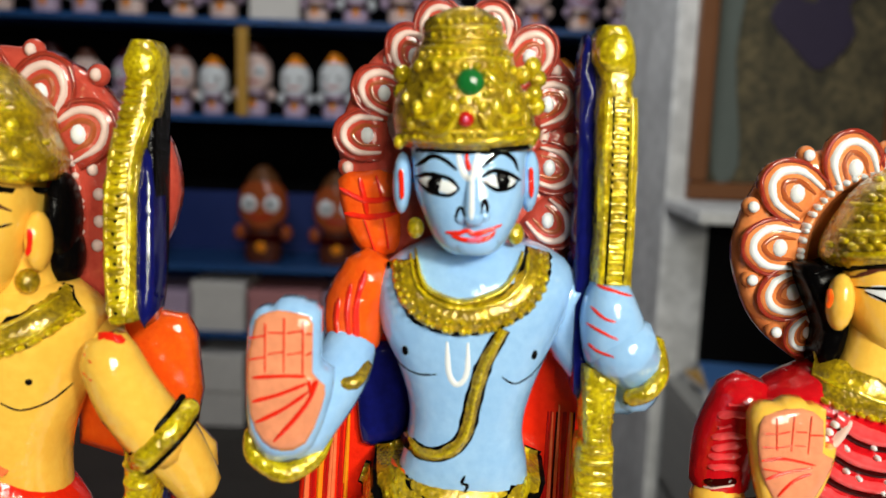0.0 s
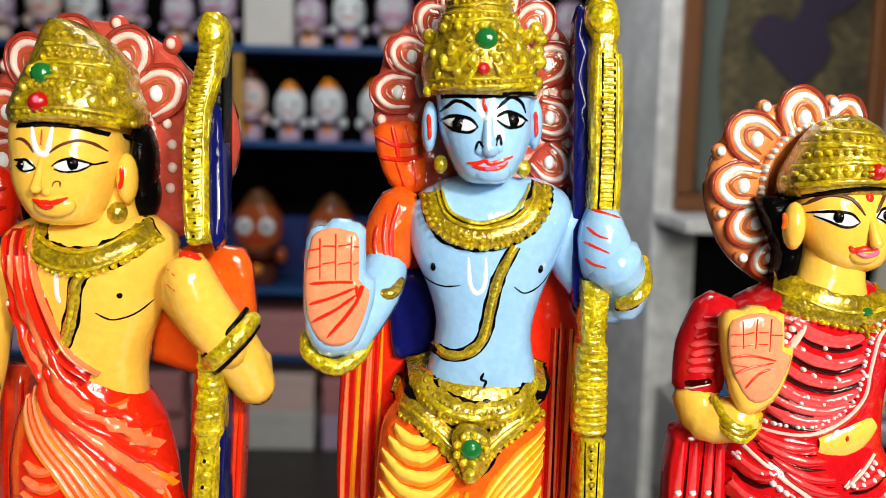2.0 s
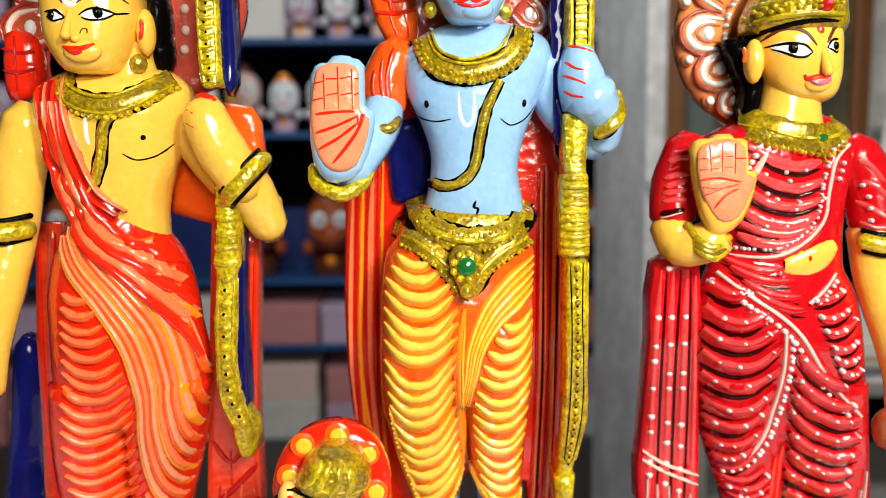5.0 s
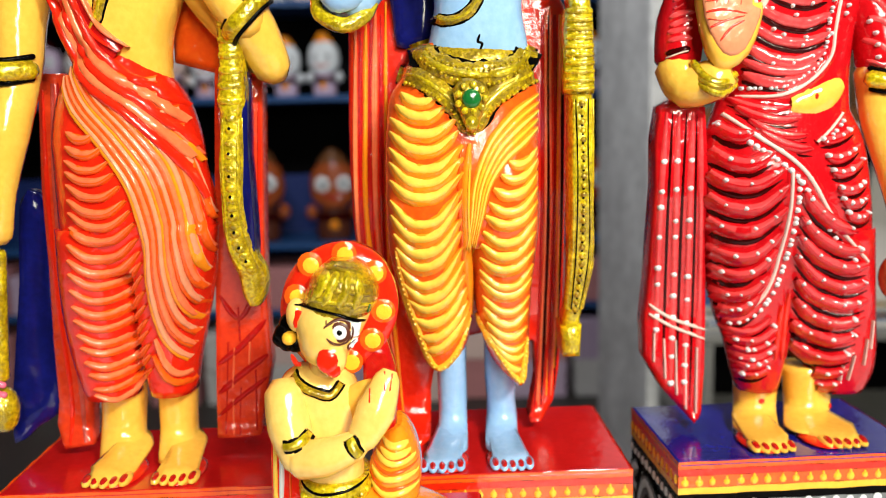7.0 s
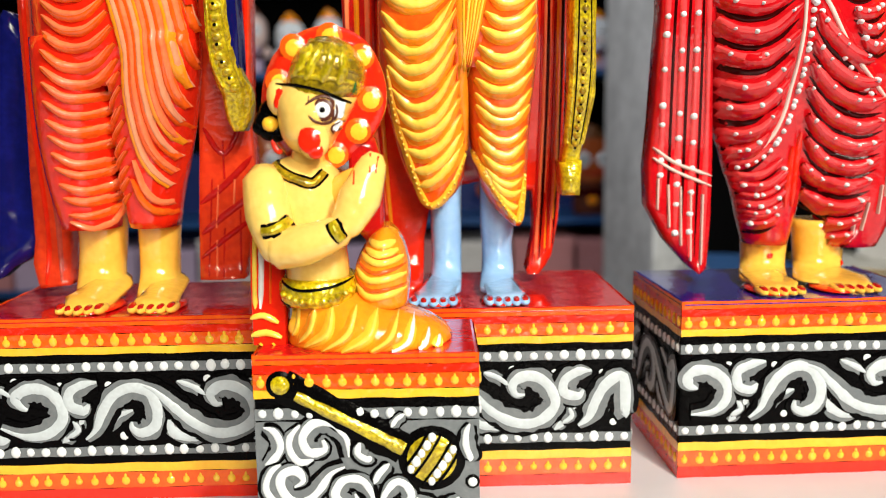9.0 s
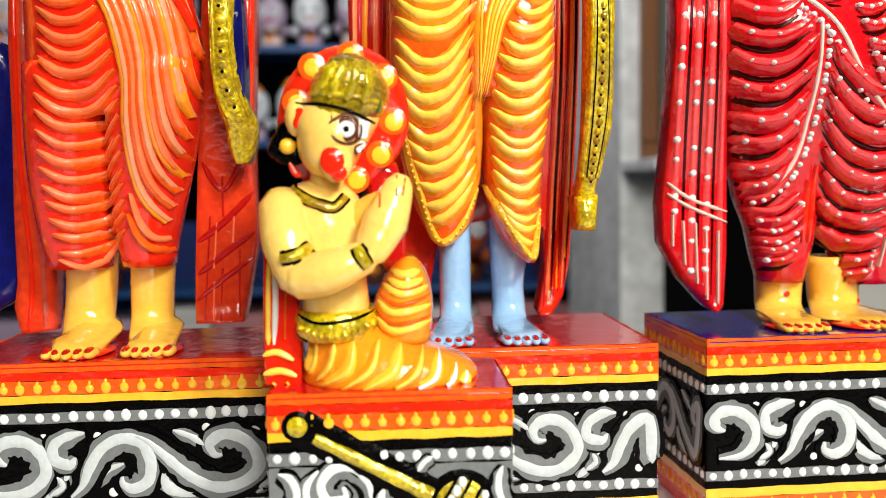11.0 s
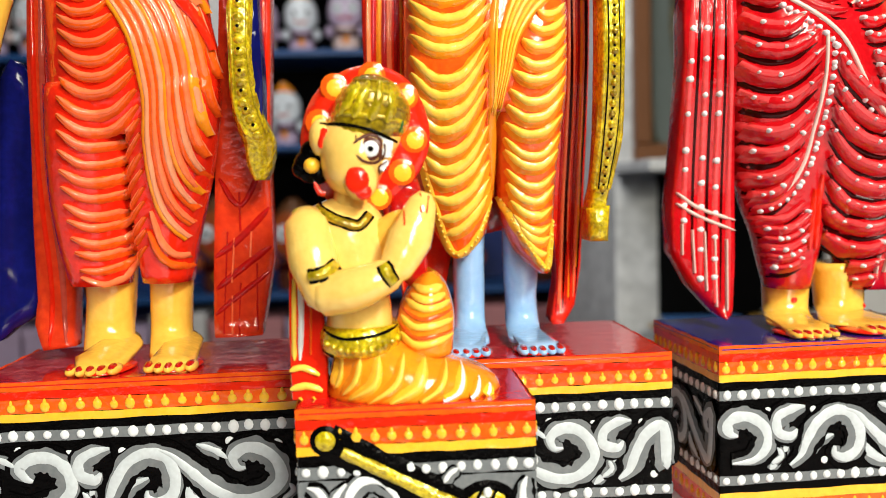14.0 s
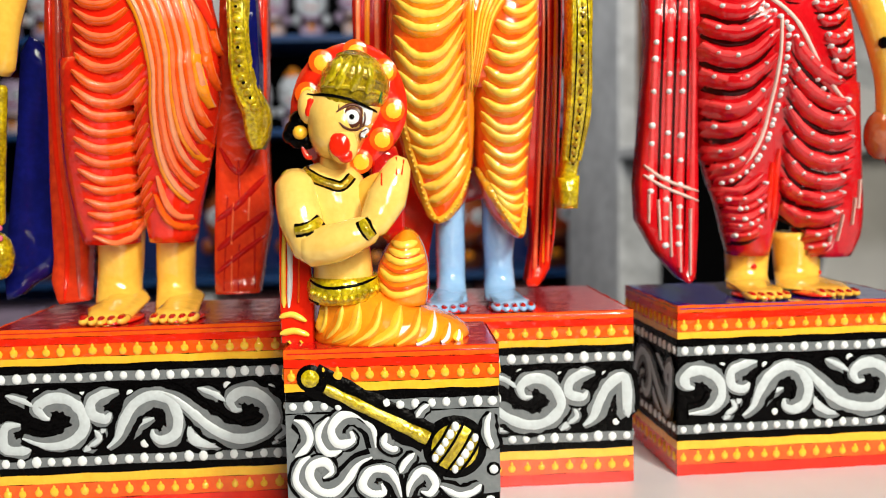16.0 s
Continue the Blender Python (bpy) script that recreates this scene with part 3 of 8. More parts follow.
    c.loft([(-0.0140, 0.0370, 0.2845), (-0.0130, 0.0360, 0.2925), (-0.0110, 0.0350, 0.3000), (-0.0090, 0.0330, 0.3105), (-0.0090, 0.0340, 0.3210), (-0.0130, 0.0380, 0.3340), (-0.0190, 0.0430, 0.3465), (-0.0210, 0.0470, 0.3565), (-0.0210, 0.0490, 0.3665), (-0.0140, 0.0450, 0.3745), (-0.0030, 0.0330, 0.3800)], [(.289, .322), (.286, .322), (.284, .322), (.282, .324), (.281, .325), (.284, .325), (.294, .322)], "blue_skin")
    c.loft([(0.0030, 0.0260, 0.3655), (0.0050, 0.0230, 0.3740), (0.0050, 0.0220, 0.3800), (0.0030, 0.0230, 0.3875)], [(.290, .315), (.290, .313)], "blue_skin", k=2)
    c.skin(start)
    for w, n, h in ((0.0135, "black", 0.0012), (0.0118, "old_gold", 0.0034)):
        c.stroke([(-0.0130, 0.3770), (-0.0100, 0.3660), (-0.0040, 0.3590), (0.0090, 0.3560), (0.0250, 0.3610), (0.0320, 0.3690), (0.0350, 0.3780)], w, n, h, taper=0.8)
    c.stroke([(-0.0100, 0.3770), (-0.0070, 0.3670), (-0.0010, 0.3620), (0.0090, 0.3600), (0.0220, 0.3630), (0.0290, 0.3700), (0.0310, 0.3780)], 0.0022, "gold", 0.0044)
    c.stroke([(-0.0080, 0.3770), (-0.0050, 0.3680), (0.0000, 0.3640), (0.0090, 0.3620), (0.0210, 0.3660), (0.0260, 0.3720), (0.0290, 0.3780)], 0.0020, "gold", 0.0042)
    c.row_of_dots([(-0.0150, 0.3750), (-0.0130, 0.3640), (-0.0060, 0.3560), (0.0090, 0.3520), (0.0250, 0.3560), (0.0350, 0.3650), (0.0370, 0.3770)], 0.0030, 0.0016, "gold", 0.0042)
    c.row_of_dots([(-0.0130, 0.3750), (-0.0110, 0.3650), (-0.0040, 0.3580), (0.0090, 0.3550), (0.0250, 0.3590), (0.0330, 0.3670), (0.0350, 0.3770)], 0.0030, 0.0013, "gold", 0.0046)
    for w, n, h in ((0.0070, "black", 0.0008), (0.0054, "old_gold", 0.0022), (0.0026, "gold", 0.0028)):
        c.stroke([(0.0230, 0.3530), (0.0170, 0.3410), (0.0140, 0.3290), (0.0110, 0.3140), (0.0040, 0.3070), (-0.0050, 0.3060), (-0.0110, 0.3110)], w, n, h, taper=0.8)
    c.row_of_dots([(0.0220, 0.3520), (0.0170, 0.3410), (0.0140, 0.3290), (0.0120, 0.3160)], 0.0026, 0.0011, "gold", 0.0034)
    c.stroke([(0.0040, 0.3480), (0.0050, 0.3370), (0.0080, 0.3330), (0.0110, 0.3370), (0.0110, 0.3480)], 0.0022, "white", 0.0003)
    for p in ((-0.0100, 0.3430), (0.0340, 0.3430)):
        c.dot(*p, 0.0013, "black", 0.0008, sq=1.5)
    c.stroke([(-0.0180, 0.3420), (-0.0130, 0.3370), (-0.0060, 0.3350), (0.0010, 0.3360)], 0.0008, "black", 0.0003)
    c.stroke([(0.0230, 0.3360), (0.0280, 0.3330), (0.0350, 0.3360), (0.0400, 0.3420)], 0.0008, "black", 0.0003)
    c.stroke([(0.0120, 0.2990), (0.0110, 0.2960), (0.0130, 0.2950), (0.0120, 0.2920)], 0.0014, "black", 0.0004)
    # waistband under the belt
    c.loft([(-0.0165, 0.0350, 0.2945), (-0.0180, 0.0360, 0.2915), (-0.0215, 0.0375, 0.2860), (-0.0250, 0.0390, 0.2810)], [(.2885, .325), (.2850, .326), (.2825, .3265)], "old_gold", k=2)
    # belt with pendant
    c.skin(0)
    for w, n, h in ((0.0150, "black", 0.0008), (0.0138, "old_gold", 0.0028), (0.0050, "gold", 0.0036)):
        c.stroke([(-0.0160, 0.2990), (-0.0120, 0.2890), (-0.0020, 0.2830), (0.0110, 0.2810), (0.0230, 0.2820), (0.0320, 0.2870), (0.0370, 0.2970)], w, n, h, taper=0.9)
    for w, n, h in ((0.0125, "black", 0.0010), (0.0112, "old_gold", 0.0032), (0.0034, "gold", 0.0042)):
        c.stroke([(-0.0270, 0.2840), (-0.0140, 0.2790), (-0.0010, 0.2690), (0.0070, 0.2590), (0.0160, 0.2690), (0.0250, 0.2760), (0.0390, 0.2820)], w, n, h, taper=0.9)
    c.row_of_dots([(-0.0180, 0.2920), (-0.0080, 0.2830), (0.0110, 0.2760), (0.0280, 0.2810), (0.0380, 0.2900)], 0.0028, 0.0012, "gold", 0.0044)
    c.row_of_dots([(-0.0270, 0.2800), (-0.0130, 0.2740), (-0.0020, 0.2650), (0.0070, 0.2540), (0.0170, 0.2650), (0.0270, 0.2720), (0.0390, 0.2780)], 0.0028, 0.0013, "gold", 0.0040)
    c.row_of_dots([(-0.0140, 0.2960), (-0.0070, 0.2880), (0.0110, 0.2830), (0.0300, 0.2880), (0.0350, 0.2940)], 0.0028, 0.0011, "gold", 0.0042)
    c.plate([(-0.0010, 0.2730), (0.0030, 0.2790), (0.0110, 0.2780), (0.0150, 0.2730), (0.0120, 0.2630), (0.0070, 0.2540), (0.0020, 0.2630)], 0.2745, 0.284, "old_gold", 0.002, 0.0015)
    for i in range(9):
        a = 2 * math.pi * i / 9
        q = (0.0070, 0.2700)
        c.ball((q[0] + 0.0062 * math.cos(a), 0.2735, q[1] + 0.0062 * math.sin(a)), (0.0017, 0.0017, 0.0017), "gold", 8, 6)
    c.ball(at((0.0070, 0.2700), 0.2735), (0.0044, 0.0022, 0.0044), "green")
    c.ball(at((0.0070, 0.2590), 0.2735), (0.0035, 0.003, 0.0035), "gold", 9, 6)
    # head
    start = head = len(c.f)
    c.loft([(0.0060, 0.0140, 0.3775), (0.0020, 0.0190, 0.3785), (-0.0020, 0.0230, 0.3825), (-0.0060, 0.0270, 0.3905), (-0.0090, 0.0290, 0.3985), (-0.0100, 0.0290, 0.4065), (-0.0110, 0.0290, 0.4150), (-0.0080, 0.0250, 0.4195)], [(.284, .300), (.277, .305), (.273, .312), (.272, .318), (.273, .32), (.274, .32), (.276, .32), (.28, .316)], "blue_skin", e=2.7)
    c.tube([at((0.0100, 0.4080), 0.2755), at((0.0100, 0.3980), 0.2725), at((0.0110, 0.3910), 0.2705)], [0.0014, 0.0022, 0.0036], "blue_skin")
    c.ball(at((0.0070, 0.3910), 0.2725), (0.0022, 0.002, 0.002), "blue_skin")
    c.ball(at((0.0140, 0.3920), 0.2725), (0.0022, 0.002, 0.002), "blue_skin")
    c.ball(at((0.0120, 0.3830), 0.2755), (0.0075, 0.0035, 0.0045), "blue_skin")
    c.skin(start)
    eye(c, (-0.0070, 0.4020), (0.0050, 0.4000), [(-0.0100, 0.4020), (-0.0050, 0.4040), (-0.0010, 0.4040), (0.0030, 0.4030), (0.0060, 0.4000)], [(-0.0080, 0.4020), (-0.0040, 0.3990), (-0.0000, 0.3980), (0.0030, 0.3980), (0.0060, 0.4000)], (-0.0010, 0.4010), 0.0017, 0.0032, 0.0047)
    eye(c, (0.0140, 0.4030), (0.0240, 0.4030), [(0.0130, 0.4040), (0.0160, 0.4060), (0.0190, 0.4060), (0.0220, 0.4050), (0.0260, 0.4030)], [(0.0130, 0.4030), (0.0160, 0.4010), (0.0190, 0.4000), (0.0230, 0.4010), (0.0250, 0.4030)], (0.0190, 0.4030), 0.0017, 0.0031, 0.0047)
    c.stroke([(-0.0090, 0.4060), (-0.0060, 0.4080), (-0.0030, 0.4100), (0.0010, 0.4090), (0.0050, 0.4060)], 0.0017, "black", 0.0004)
    c.stroke([(0.0130, 0.4070), (0.0160, 0.4100), (0.0190, 0.4120), (0.0230, 0.4100), (0.0250, 0.4060)], 0.0017, "black", 0.0004)
    c.stroke([(0.0050, 0.4130), (0.0060, 0.4080), (0.0080, 0.4040), (0.0100, 0.4040), (0.0110, 0.4080), (0.0120, 0.4140)], 0.0024, "white", 0.0003)
    c.stroke([(0.0080, 0.4120), (0.0080, 0.4090), (0.0090, 0.4060)], [0.001, 0.0024], "scarlet", 0.0006)
    c.stroke([(0.0100, 0.4040), (0.0100, 0.3970), (0.0100, 0.3910)], 0.002, "white", 0.0002, taper=0.15)
    c.stroke([(0.0050, 0.3910), (0.0060, 0.3940), (0.0070, 0.3940), (0.0080, 0.3920)], 0.0013, "black", 0.0004)
    c.stroke([(0.0130, 0.3930), (0.0140, 0.3970), (0.0150, 0.3950), (0.0150, 0.3930)], 0.0013, "black", 0.0004)
    c.stroke([(0.0020, 0.3860), (0.0060, 0.3860), (0.0090, 0.3870), (0.0110, 0.3860), (0.0150, 0.3870), (0.0200, 0.3890)], 0.0020, "scarlet", 0.0007, taper=0.35)
    c.stroke([(0.0040, 0.3850), (0.0080, 0.3840), (0.0120, 0.3840), (0.0160, 0.3850), (0.0180, 0.3870)], 0.0020, "scarlet", 0.0007, taper=0.4)
    c.stroke([(0.0090, 0.3840), (0.0110, 0.3840), (0.0140, 0.3850)], 0.002, "pink", 0.0013)
    for s, p, q in ((-1, (-0.0130, 0.4000), (-0.0080, 0.3850)), (1, (0.0300, 0.4020), (0.0260, 0.3840))):
        c.ball(at(p, 0.292), (0.0034, 0.006, 0.0105), "blue_skin")
        c.stroke([(p[0] - 0.0004, p[1] + 0.005), (p[0], p[1]), (p[0] + 0.0003, p[1] - 0.005)], 0.0018, "scarlet", 0.0006, y=0.2862)
        c.ball(at(q, 0.291), (0.003, 0.003, 0.0038), "gold")
    c.stroke([(-0.0120, 0.4120), (-0.0100, 0.4050), (-0.0090, 0.3970), (-0.0100, 0.3930)], 0.0030, "black", 0.0006)
    # crown
    start = len(c.f)
    c.loft([(-0.0150, 0.0310, 0.4125), (-0.0160, 0.0310, 0.4170), (-0.0170, 0.0310, 0.4230), (-0.0160, 0.0290, 0.4295), (-0.0130, 0.0260, 0.4330), (-0.0120, 0.0240, 0.4375), (-0.0110, 0.0230, 0.4415), (-0.0100, 0.0220, 0.4440), (-0.0080, 0.0200, 0.4475), (-0.0080, 0.0190, 0.4515), (-0.0060, 0.0180, 0.4545), (-0.0000, 0.0130, 0.4570)], [(.272, .324), (.268, .325), (.268, .324), (.270, .322), (.272, .320), (.274, .318), (.277, .315), (.280, .31)], "old_gold", k=2)
    c.skin(start)
    c.skin(head)
    c.stroke([(-0.0140, 0.4110), (-0.0040, 0.4120), (0.0080, 0.4120), (0.0200, 0.4130), (0.0300, 0.4140)], 0.0022, "black", 0.0006, taper=0.9)
    c.skin(start)
    for pts, w in (([(-0.0160, 0.4150), (-0.0040, 0.4150), (0.0080, 0.4150), (0.0200, 0.4160), (0.0310, 0.4180)], 0.0026), ([(-0.0160, 0.4180), (-0.0040, 0.4180), (0.0080, 0.4180), (0.0200, 0.4190), (0.0310, 0.4210)], 0.0014), ([(-0.0110, 0.4410), (-0.0010, 0.4400), (0.0080, 0.4410), (0.0170, 0.4410), (0.0230, 0.4420)], 0.0024), ([(-0.0100, 0.4440), (-0.0010, 0.4440), (0.0080, 0.4440), (0.0170, 0.4440), (0.0220, 0.4450)], 0.0018), ([(-0.0080, 0.4500), (0.0000, 0.4500), (0.0070, 0.4500), (0.0150, 0.4510), (0.0190, 0.4510)], 0.0022), ([(-0.0080, 0.4470), (0.0000, 0.4460), (0.0070, 0.4470), (0.0150, 0.4470), (0.0200, 0.4480)], 0.0014)):
        c.stroke(pts, w, "gold", 0.0016, taper=0.9)
    for pts, g, r in (([(-0.0150, 0.4160), (-0.0040, 0.4160), (0.0080, 0.4170), (0.0200, 0.4180), (0.0300, 0.4190)], 0.0024, 0.0010), ([(-0.0100, 0.4420), (-0.0010, 0.4420), (0.0080, 0.4420), (0.0170, 0.4430), (0.0220, 0.4430)], 0.0026, 0.0011), ([(-0.0070, 0.4480), (0.0000, 0.4480), (0.0070, 0.4490), (0.0150, 0.4490), (0.0190, 0.4490)], 0.0026, 0.0011), ([(-0.0060, 0.4530), (0.0020, 0.4520), (0.0090, 0.4530), (0.0170, 0.4530)], 0.0030, 0.0013)):
        c.row_of_dots(pts, g, r, "gold", 0.0016)
    for p in ((-0.0080, 0.4380), (-0.0030, 0.4380), (0.0010, 0.4390), (0.0140, 0.4390), (0.0190, 0.4390), (0.0220, 0.4380), (-0.0050, 0.4290), (-0.0080, 0.4250), (-0.0000, 0.4260), (-0.0030, 0.4210), (0.0160, 0.4260), (0.0200, 0.4300), (0.0230, 0.4260), (0.0190, 0.4220), (-0.0100, 0.4200), (0.0260, 0.4230), (0.0030, 0.4250), (0.0120, 0.4260), (-0.0120, 0.4280), (0.0270, 0.4300)):
        c.dot(p[0], p[1], random.uniform(0.0014, 0.0024), "gold", 0.0016, sq=random.uniform(1.0, 1.5))
    for p, q in (((0.0030, 0.4280), (-0.0090, 0.4220)), ((0.0140, 0.4280), (0.0250, 0.4240)), ((0.0050, 0.4240), (-0.0040, 0.4170)), ((0.0110, 0.4240), (0.0200, 0.4190)), ((0.0020, 0.4360), (-0.0070, 0.4330)), ((0.0130, 0.4370), (0.0230, 0.4340))):
        c.stroke([p, ((p[0] + q[0]) / 2, (p[1] + q[1]) / 2 - 0.003), q], 0.0026, "gold", 0.0020)
    for i in range(10):
        a = 2 * math.pi * i / 10
        q = (0.0080, 0.4330)
        c.dot(q[0] + 0.0062 * math.cos(a), q[1] + 0.0056 * math.sin(a), 0.0016, "gold", 0.0022)
    c.dot(*(0.0080, 0.4330), 0.0047, "green", 0.0028, n=14)
    c.dot(*(0.0070, 0.4220), 0.0028, "red", 0.0024, n=12)
    c.dot((0.0070, 0.4220)[0], (0.0070, 0.4220)[1], 0.0013, "pink", 0.0032)
    for q in ((-0.0140, 0.4360), (-0.0140, 0.4300), (-0.0130, 0.4260), (0.0290, 0.4400), (0.0310, 0.4360), (0.0300, 0.4310), (0.0260, 0.4370), (0.0310, 0.4270)):
        c.ball(at(q, 0.291), (0.0030, 0.0035, 0.0032), "gold", 9, 6)
    for q in ((0.0300, 0.4180), (0.0290, 0.4160), (-0.0140, 0.4140)):
        c.ball(at(q, 0.284), (0.002, 0.003, 0.0026), "gold", 8, 6)
    # arm with the raised palm
    start = len(c.f)
    c.tube([at((-0.0230, 0.3670), 0.305), at((-0.0290, 0.3540), 0.304), at((-0.0290, 0.3410), 0.300)], [0.0108, 0.0115, 0.0092], "orange")
    c.skin(start)
    for pts in ([(-0.0250, 0.3690), (-0.0280, 0.3560), (-0.0270, 0.3420)], [(-0.0300, 0.3640), (-0.0310, 0.3540), (-0.0290, 0.3410)], [(-0.0340, 0.3590), (-0.0350, 0.3510), (-0.0330, 0.3430)]):
        c.stroke(pts, 0.0026, "scarlet", 0.0008)
    c.tube([at((-0.0300, 0.3420), 0.299), at((-0.0340, 0.3310), 0.292), at((-0.0460, 0.3150), 0.280)], [0.0095, 0.0105, 0.0115], "blue_skin")
    c.plate([(-0.0600, 0.3550), (-0.0560, 0.3600), (-0.0530, 0.3600), (-0.0500, 0.3630), (-0.0440, 0.3630), (-0.0420, 0.3620), (-0.0370, 0.3590), (-0.0370, 0.3420), (-0.0330, 0.3390), (-0.0340, 0.3280), (-0.0390, 0.3140), (-0.0460, 0.3090), (-0.0540, 0.3090), (-0.0600, 0.3180), (-0.0610, 0.3350)], 0.268, 0.281, "blue_skin", 0.003, k=2)
    c.plate([(-0.0580, 0.3540), (-0.0560, 0.3580), (-0.0500, 0.3600), (-0.0430, 0.3590), (-0.0390, 0.3560), (-0.0390, 0.3400), (-0.0350, 0.3360), (-0.0360, 0.3280), (-0.0410, 0.3160), (-0.0490, 0.3130), (-0.0550, 0.3160), (-0.0590, 0.3250), (-0.0600, 0.3410)], 0.2668, 0.270, "peach", 0.0012, 0.0006, k=2)
    palm_lines(c, ([(-0.0540, 0.3560), (-0.0540, 0.3400)], [(-0.0480, 0.3580), (-0.0480, 0.3400)], [(-0.0420, 0.3570), (-0.0420, 0.3400)], [(-0.0590, 0.3510), (-0.0540, 0.3520)], [(-0.0530, 0.3530), (-0.0480, 0.3530)], [(-0.0470, 0.3530), (-0.0420, 0.3540)], [(-0.0410, 0.3530), (-0.0390, 0.3530)], [(-0.0590, 0.3440), (-0.0540, 0.3450)], [(-0.0530, 0.3460), (-0.0480, 0.3470)], [(-0.0470, 0.3460), (-0.0420, 0.3470)], [(-0.0410, 0.3460), (-0.0390, 0.3470)], [(-0.0580, 0.3380), (-0.0480, 0.3390), (-0.0410, 0.3390)], [(-0.0580, 0.3300), (-0.0490, 0.3330), (-0.0400, 0.3370)], [(-0.0570, 0.3230), (-0.0480, 0.3280), (-0.0400, 0.3340)], [(-0.0510, 0.3170), (-0.0450, 0.3240), (-0.0400, 0.3310), (-0.0370, 0.3380)], [(-0.0400, 0.3380), (-0.0390, 0.3330), (-0.0380, 0.3380)]), 0.2664)
    c.tube([at((-0.0610, 0.3150), 0.279), at((-0.0590, 0.3080), 0.276), at((-0.0490, 0.3030), 0.274), at((-0.0400, 0.3070), 0.277), at((-0.0360, 0.3130), 0.282)], [0.0026, 0.0034, 0.0036, 0.0034, 0.0026], "gold")
    c.tube([at((-0.0360, 0.3320), 0.285), at((-0.0270, 0.3320), 0.284), at((-0.0240, 0.3360), 0.292)], 0.0025, "old_gold")
    # arm and fist on the bow
    c.tube([at((0.0450, 0.3630), 0.306), at((0.0520, 0.3420), 0.308), at((0.0700, 0.3250), 0.306)], [0.0115, 0.010, 0.0105], "blue_skin")
    c.plate([(0.0470, 0.3750), (0.0520, 0.3720), (0.0540, 0.3420), (0.0520, 0.3240), (0.0480, 0.3370)], 0.305, 0.318, "navy", 0.003, k=2)
    start = len(c.f)
    c.tube([at((0.0720, 0.3260), 0.304), at((0.0720, 0.3360), 0.297), at((0.0640, 0.3470), 0.289)], [0.0095, 0.0098, 0.0125], "blue_skin")
    c.loft([(0.0530, 0.0670, 0.3390), (0.0510, 0.0720, 0.3460), (0.0500, 0.0720, 0.3550), (0.0510, 0.0690, 0.3620), (0.0530, 0.0660, 0.3680)], [(.288, .303), (.281, .305), (.280, .306), (.281, .306), (.284, .303)], "blue_skin")
    c.skin(start)
    for pts in ([(0.0520, 0.3610), (0.0560, 0.3580), (0.0600, 0.3570)], [(0.0510, 0.3550), (0.0560, 0.3530), (0.0610, 0.3510)], [(0.0520, 0.3480), (0.0550, 0.3460), (0.0600, 0.3450)], [(0.0540, 0.3680), (0.0590, 0.3670), (0.0660, 0.3650)]):
        c.stroke(pts, [0.0016, 0.0009], "scarlet", 0.0004)
    c.tube([at((0.0680, 0.3290), 0.287), at((0.0730, 0.3320), 0.284), at((0.0780, 0.3380), 0.288), at((0.0770, 0.3470), 0.294)], 0.0032, "gold")
    c.tube([at((0.0670, 0.3270), 0.289), at((0.0740, 0.3290), 0.287), at((0.0800, 0.3370), 0.291)], 0.0014, "black")
    # bow
    c.plate([(0.0460, 0.4450), (0.0500, 0.4490), (0.0530, 0.4070), (0.0540, 0.3620), (0.0540, 0.3310), (0.0500, 0.3260), (0.0480, 0.3700), (0.0470, 0.4070)], 0.296, 0.312, "navy", 0.002, k=2)
    start = len(c.f)
    c.loft([(0.0580, 0.0670, 0.3510), (0.0530, 0.0660, 0.3660), (0.0530, 0.0660, 0.3890), (0.0520, 0.0660, 0.4075), (0.0510, 0.0650, 0.4260), (0.0520, 0.0630, 0.4350), (0.0510, 0.0640, 0.4385), (0.0490, 0.0640, 0.4430), (0.0490, 0.0630, 0.4490), (0.0510, 0.0600, 0.4540)], [(.288, .308), (.288, .308), (.289, .309), (.289, .309)], "gold", e=3.2)
    c.skin(start)
    for f in range(21):
        p = along([(0.0590, 0.4280), (0.0590, 0.4080), (0.0600, 0.3890), (0.0600, 0.3650)], f / 20)
        c.stroke([(p[0] - 0.0026, p[1]), (p[0], p[1] + 0.0003), (p[0] + 0.0026, p[1])], 0.0022, "gold", 0.0016, k=2, taper=0.8)
    for f in range(20):
        p = along([(0.0590, 0.4260), (0.0590, 0.4070), (0.0600, 0.3880), (0.0600, 0.3660)], f / 19)
        c.stroke([(p[0] - 0.0024, p[1]), (p[0] + 0.0024, p[1])], 0.0008, "black", 0.0003, k=2)
    for pts in ([(0.0540, 0.4330), (0.0540, 0.4070), (0.0550, 0.3850), (0.0550, 0.3640)], [(0.0630, 0.4310), (0.0640, 0.4080), (0.0650, 0.3850), (0.0650, 0.3640)]):
        c.stroke(pts, 0.0030, "gold", 0.0014, taper=0.9)
    for pts in ([(0.0560, 0.4310), (0.0570, 0.4080), (0.0570, 0.3850), (0.0570, 0.3640)], [(0.0610, 0.4310), (0.0620, 0.4080), (0.0630, 0.3850), (0.0630, 0.3640)]):
        c.stroke(pts, 0.0010, "black", 0.0003, taper=0.9)
    c.ball(at((0.0560, 0.4450), 0.2895), (0.0062, 0.003, 0.0065), "gold")
    start = len(c.f)
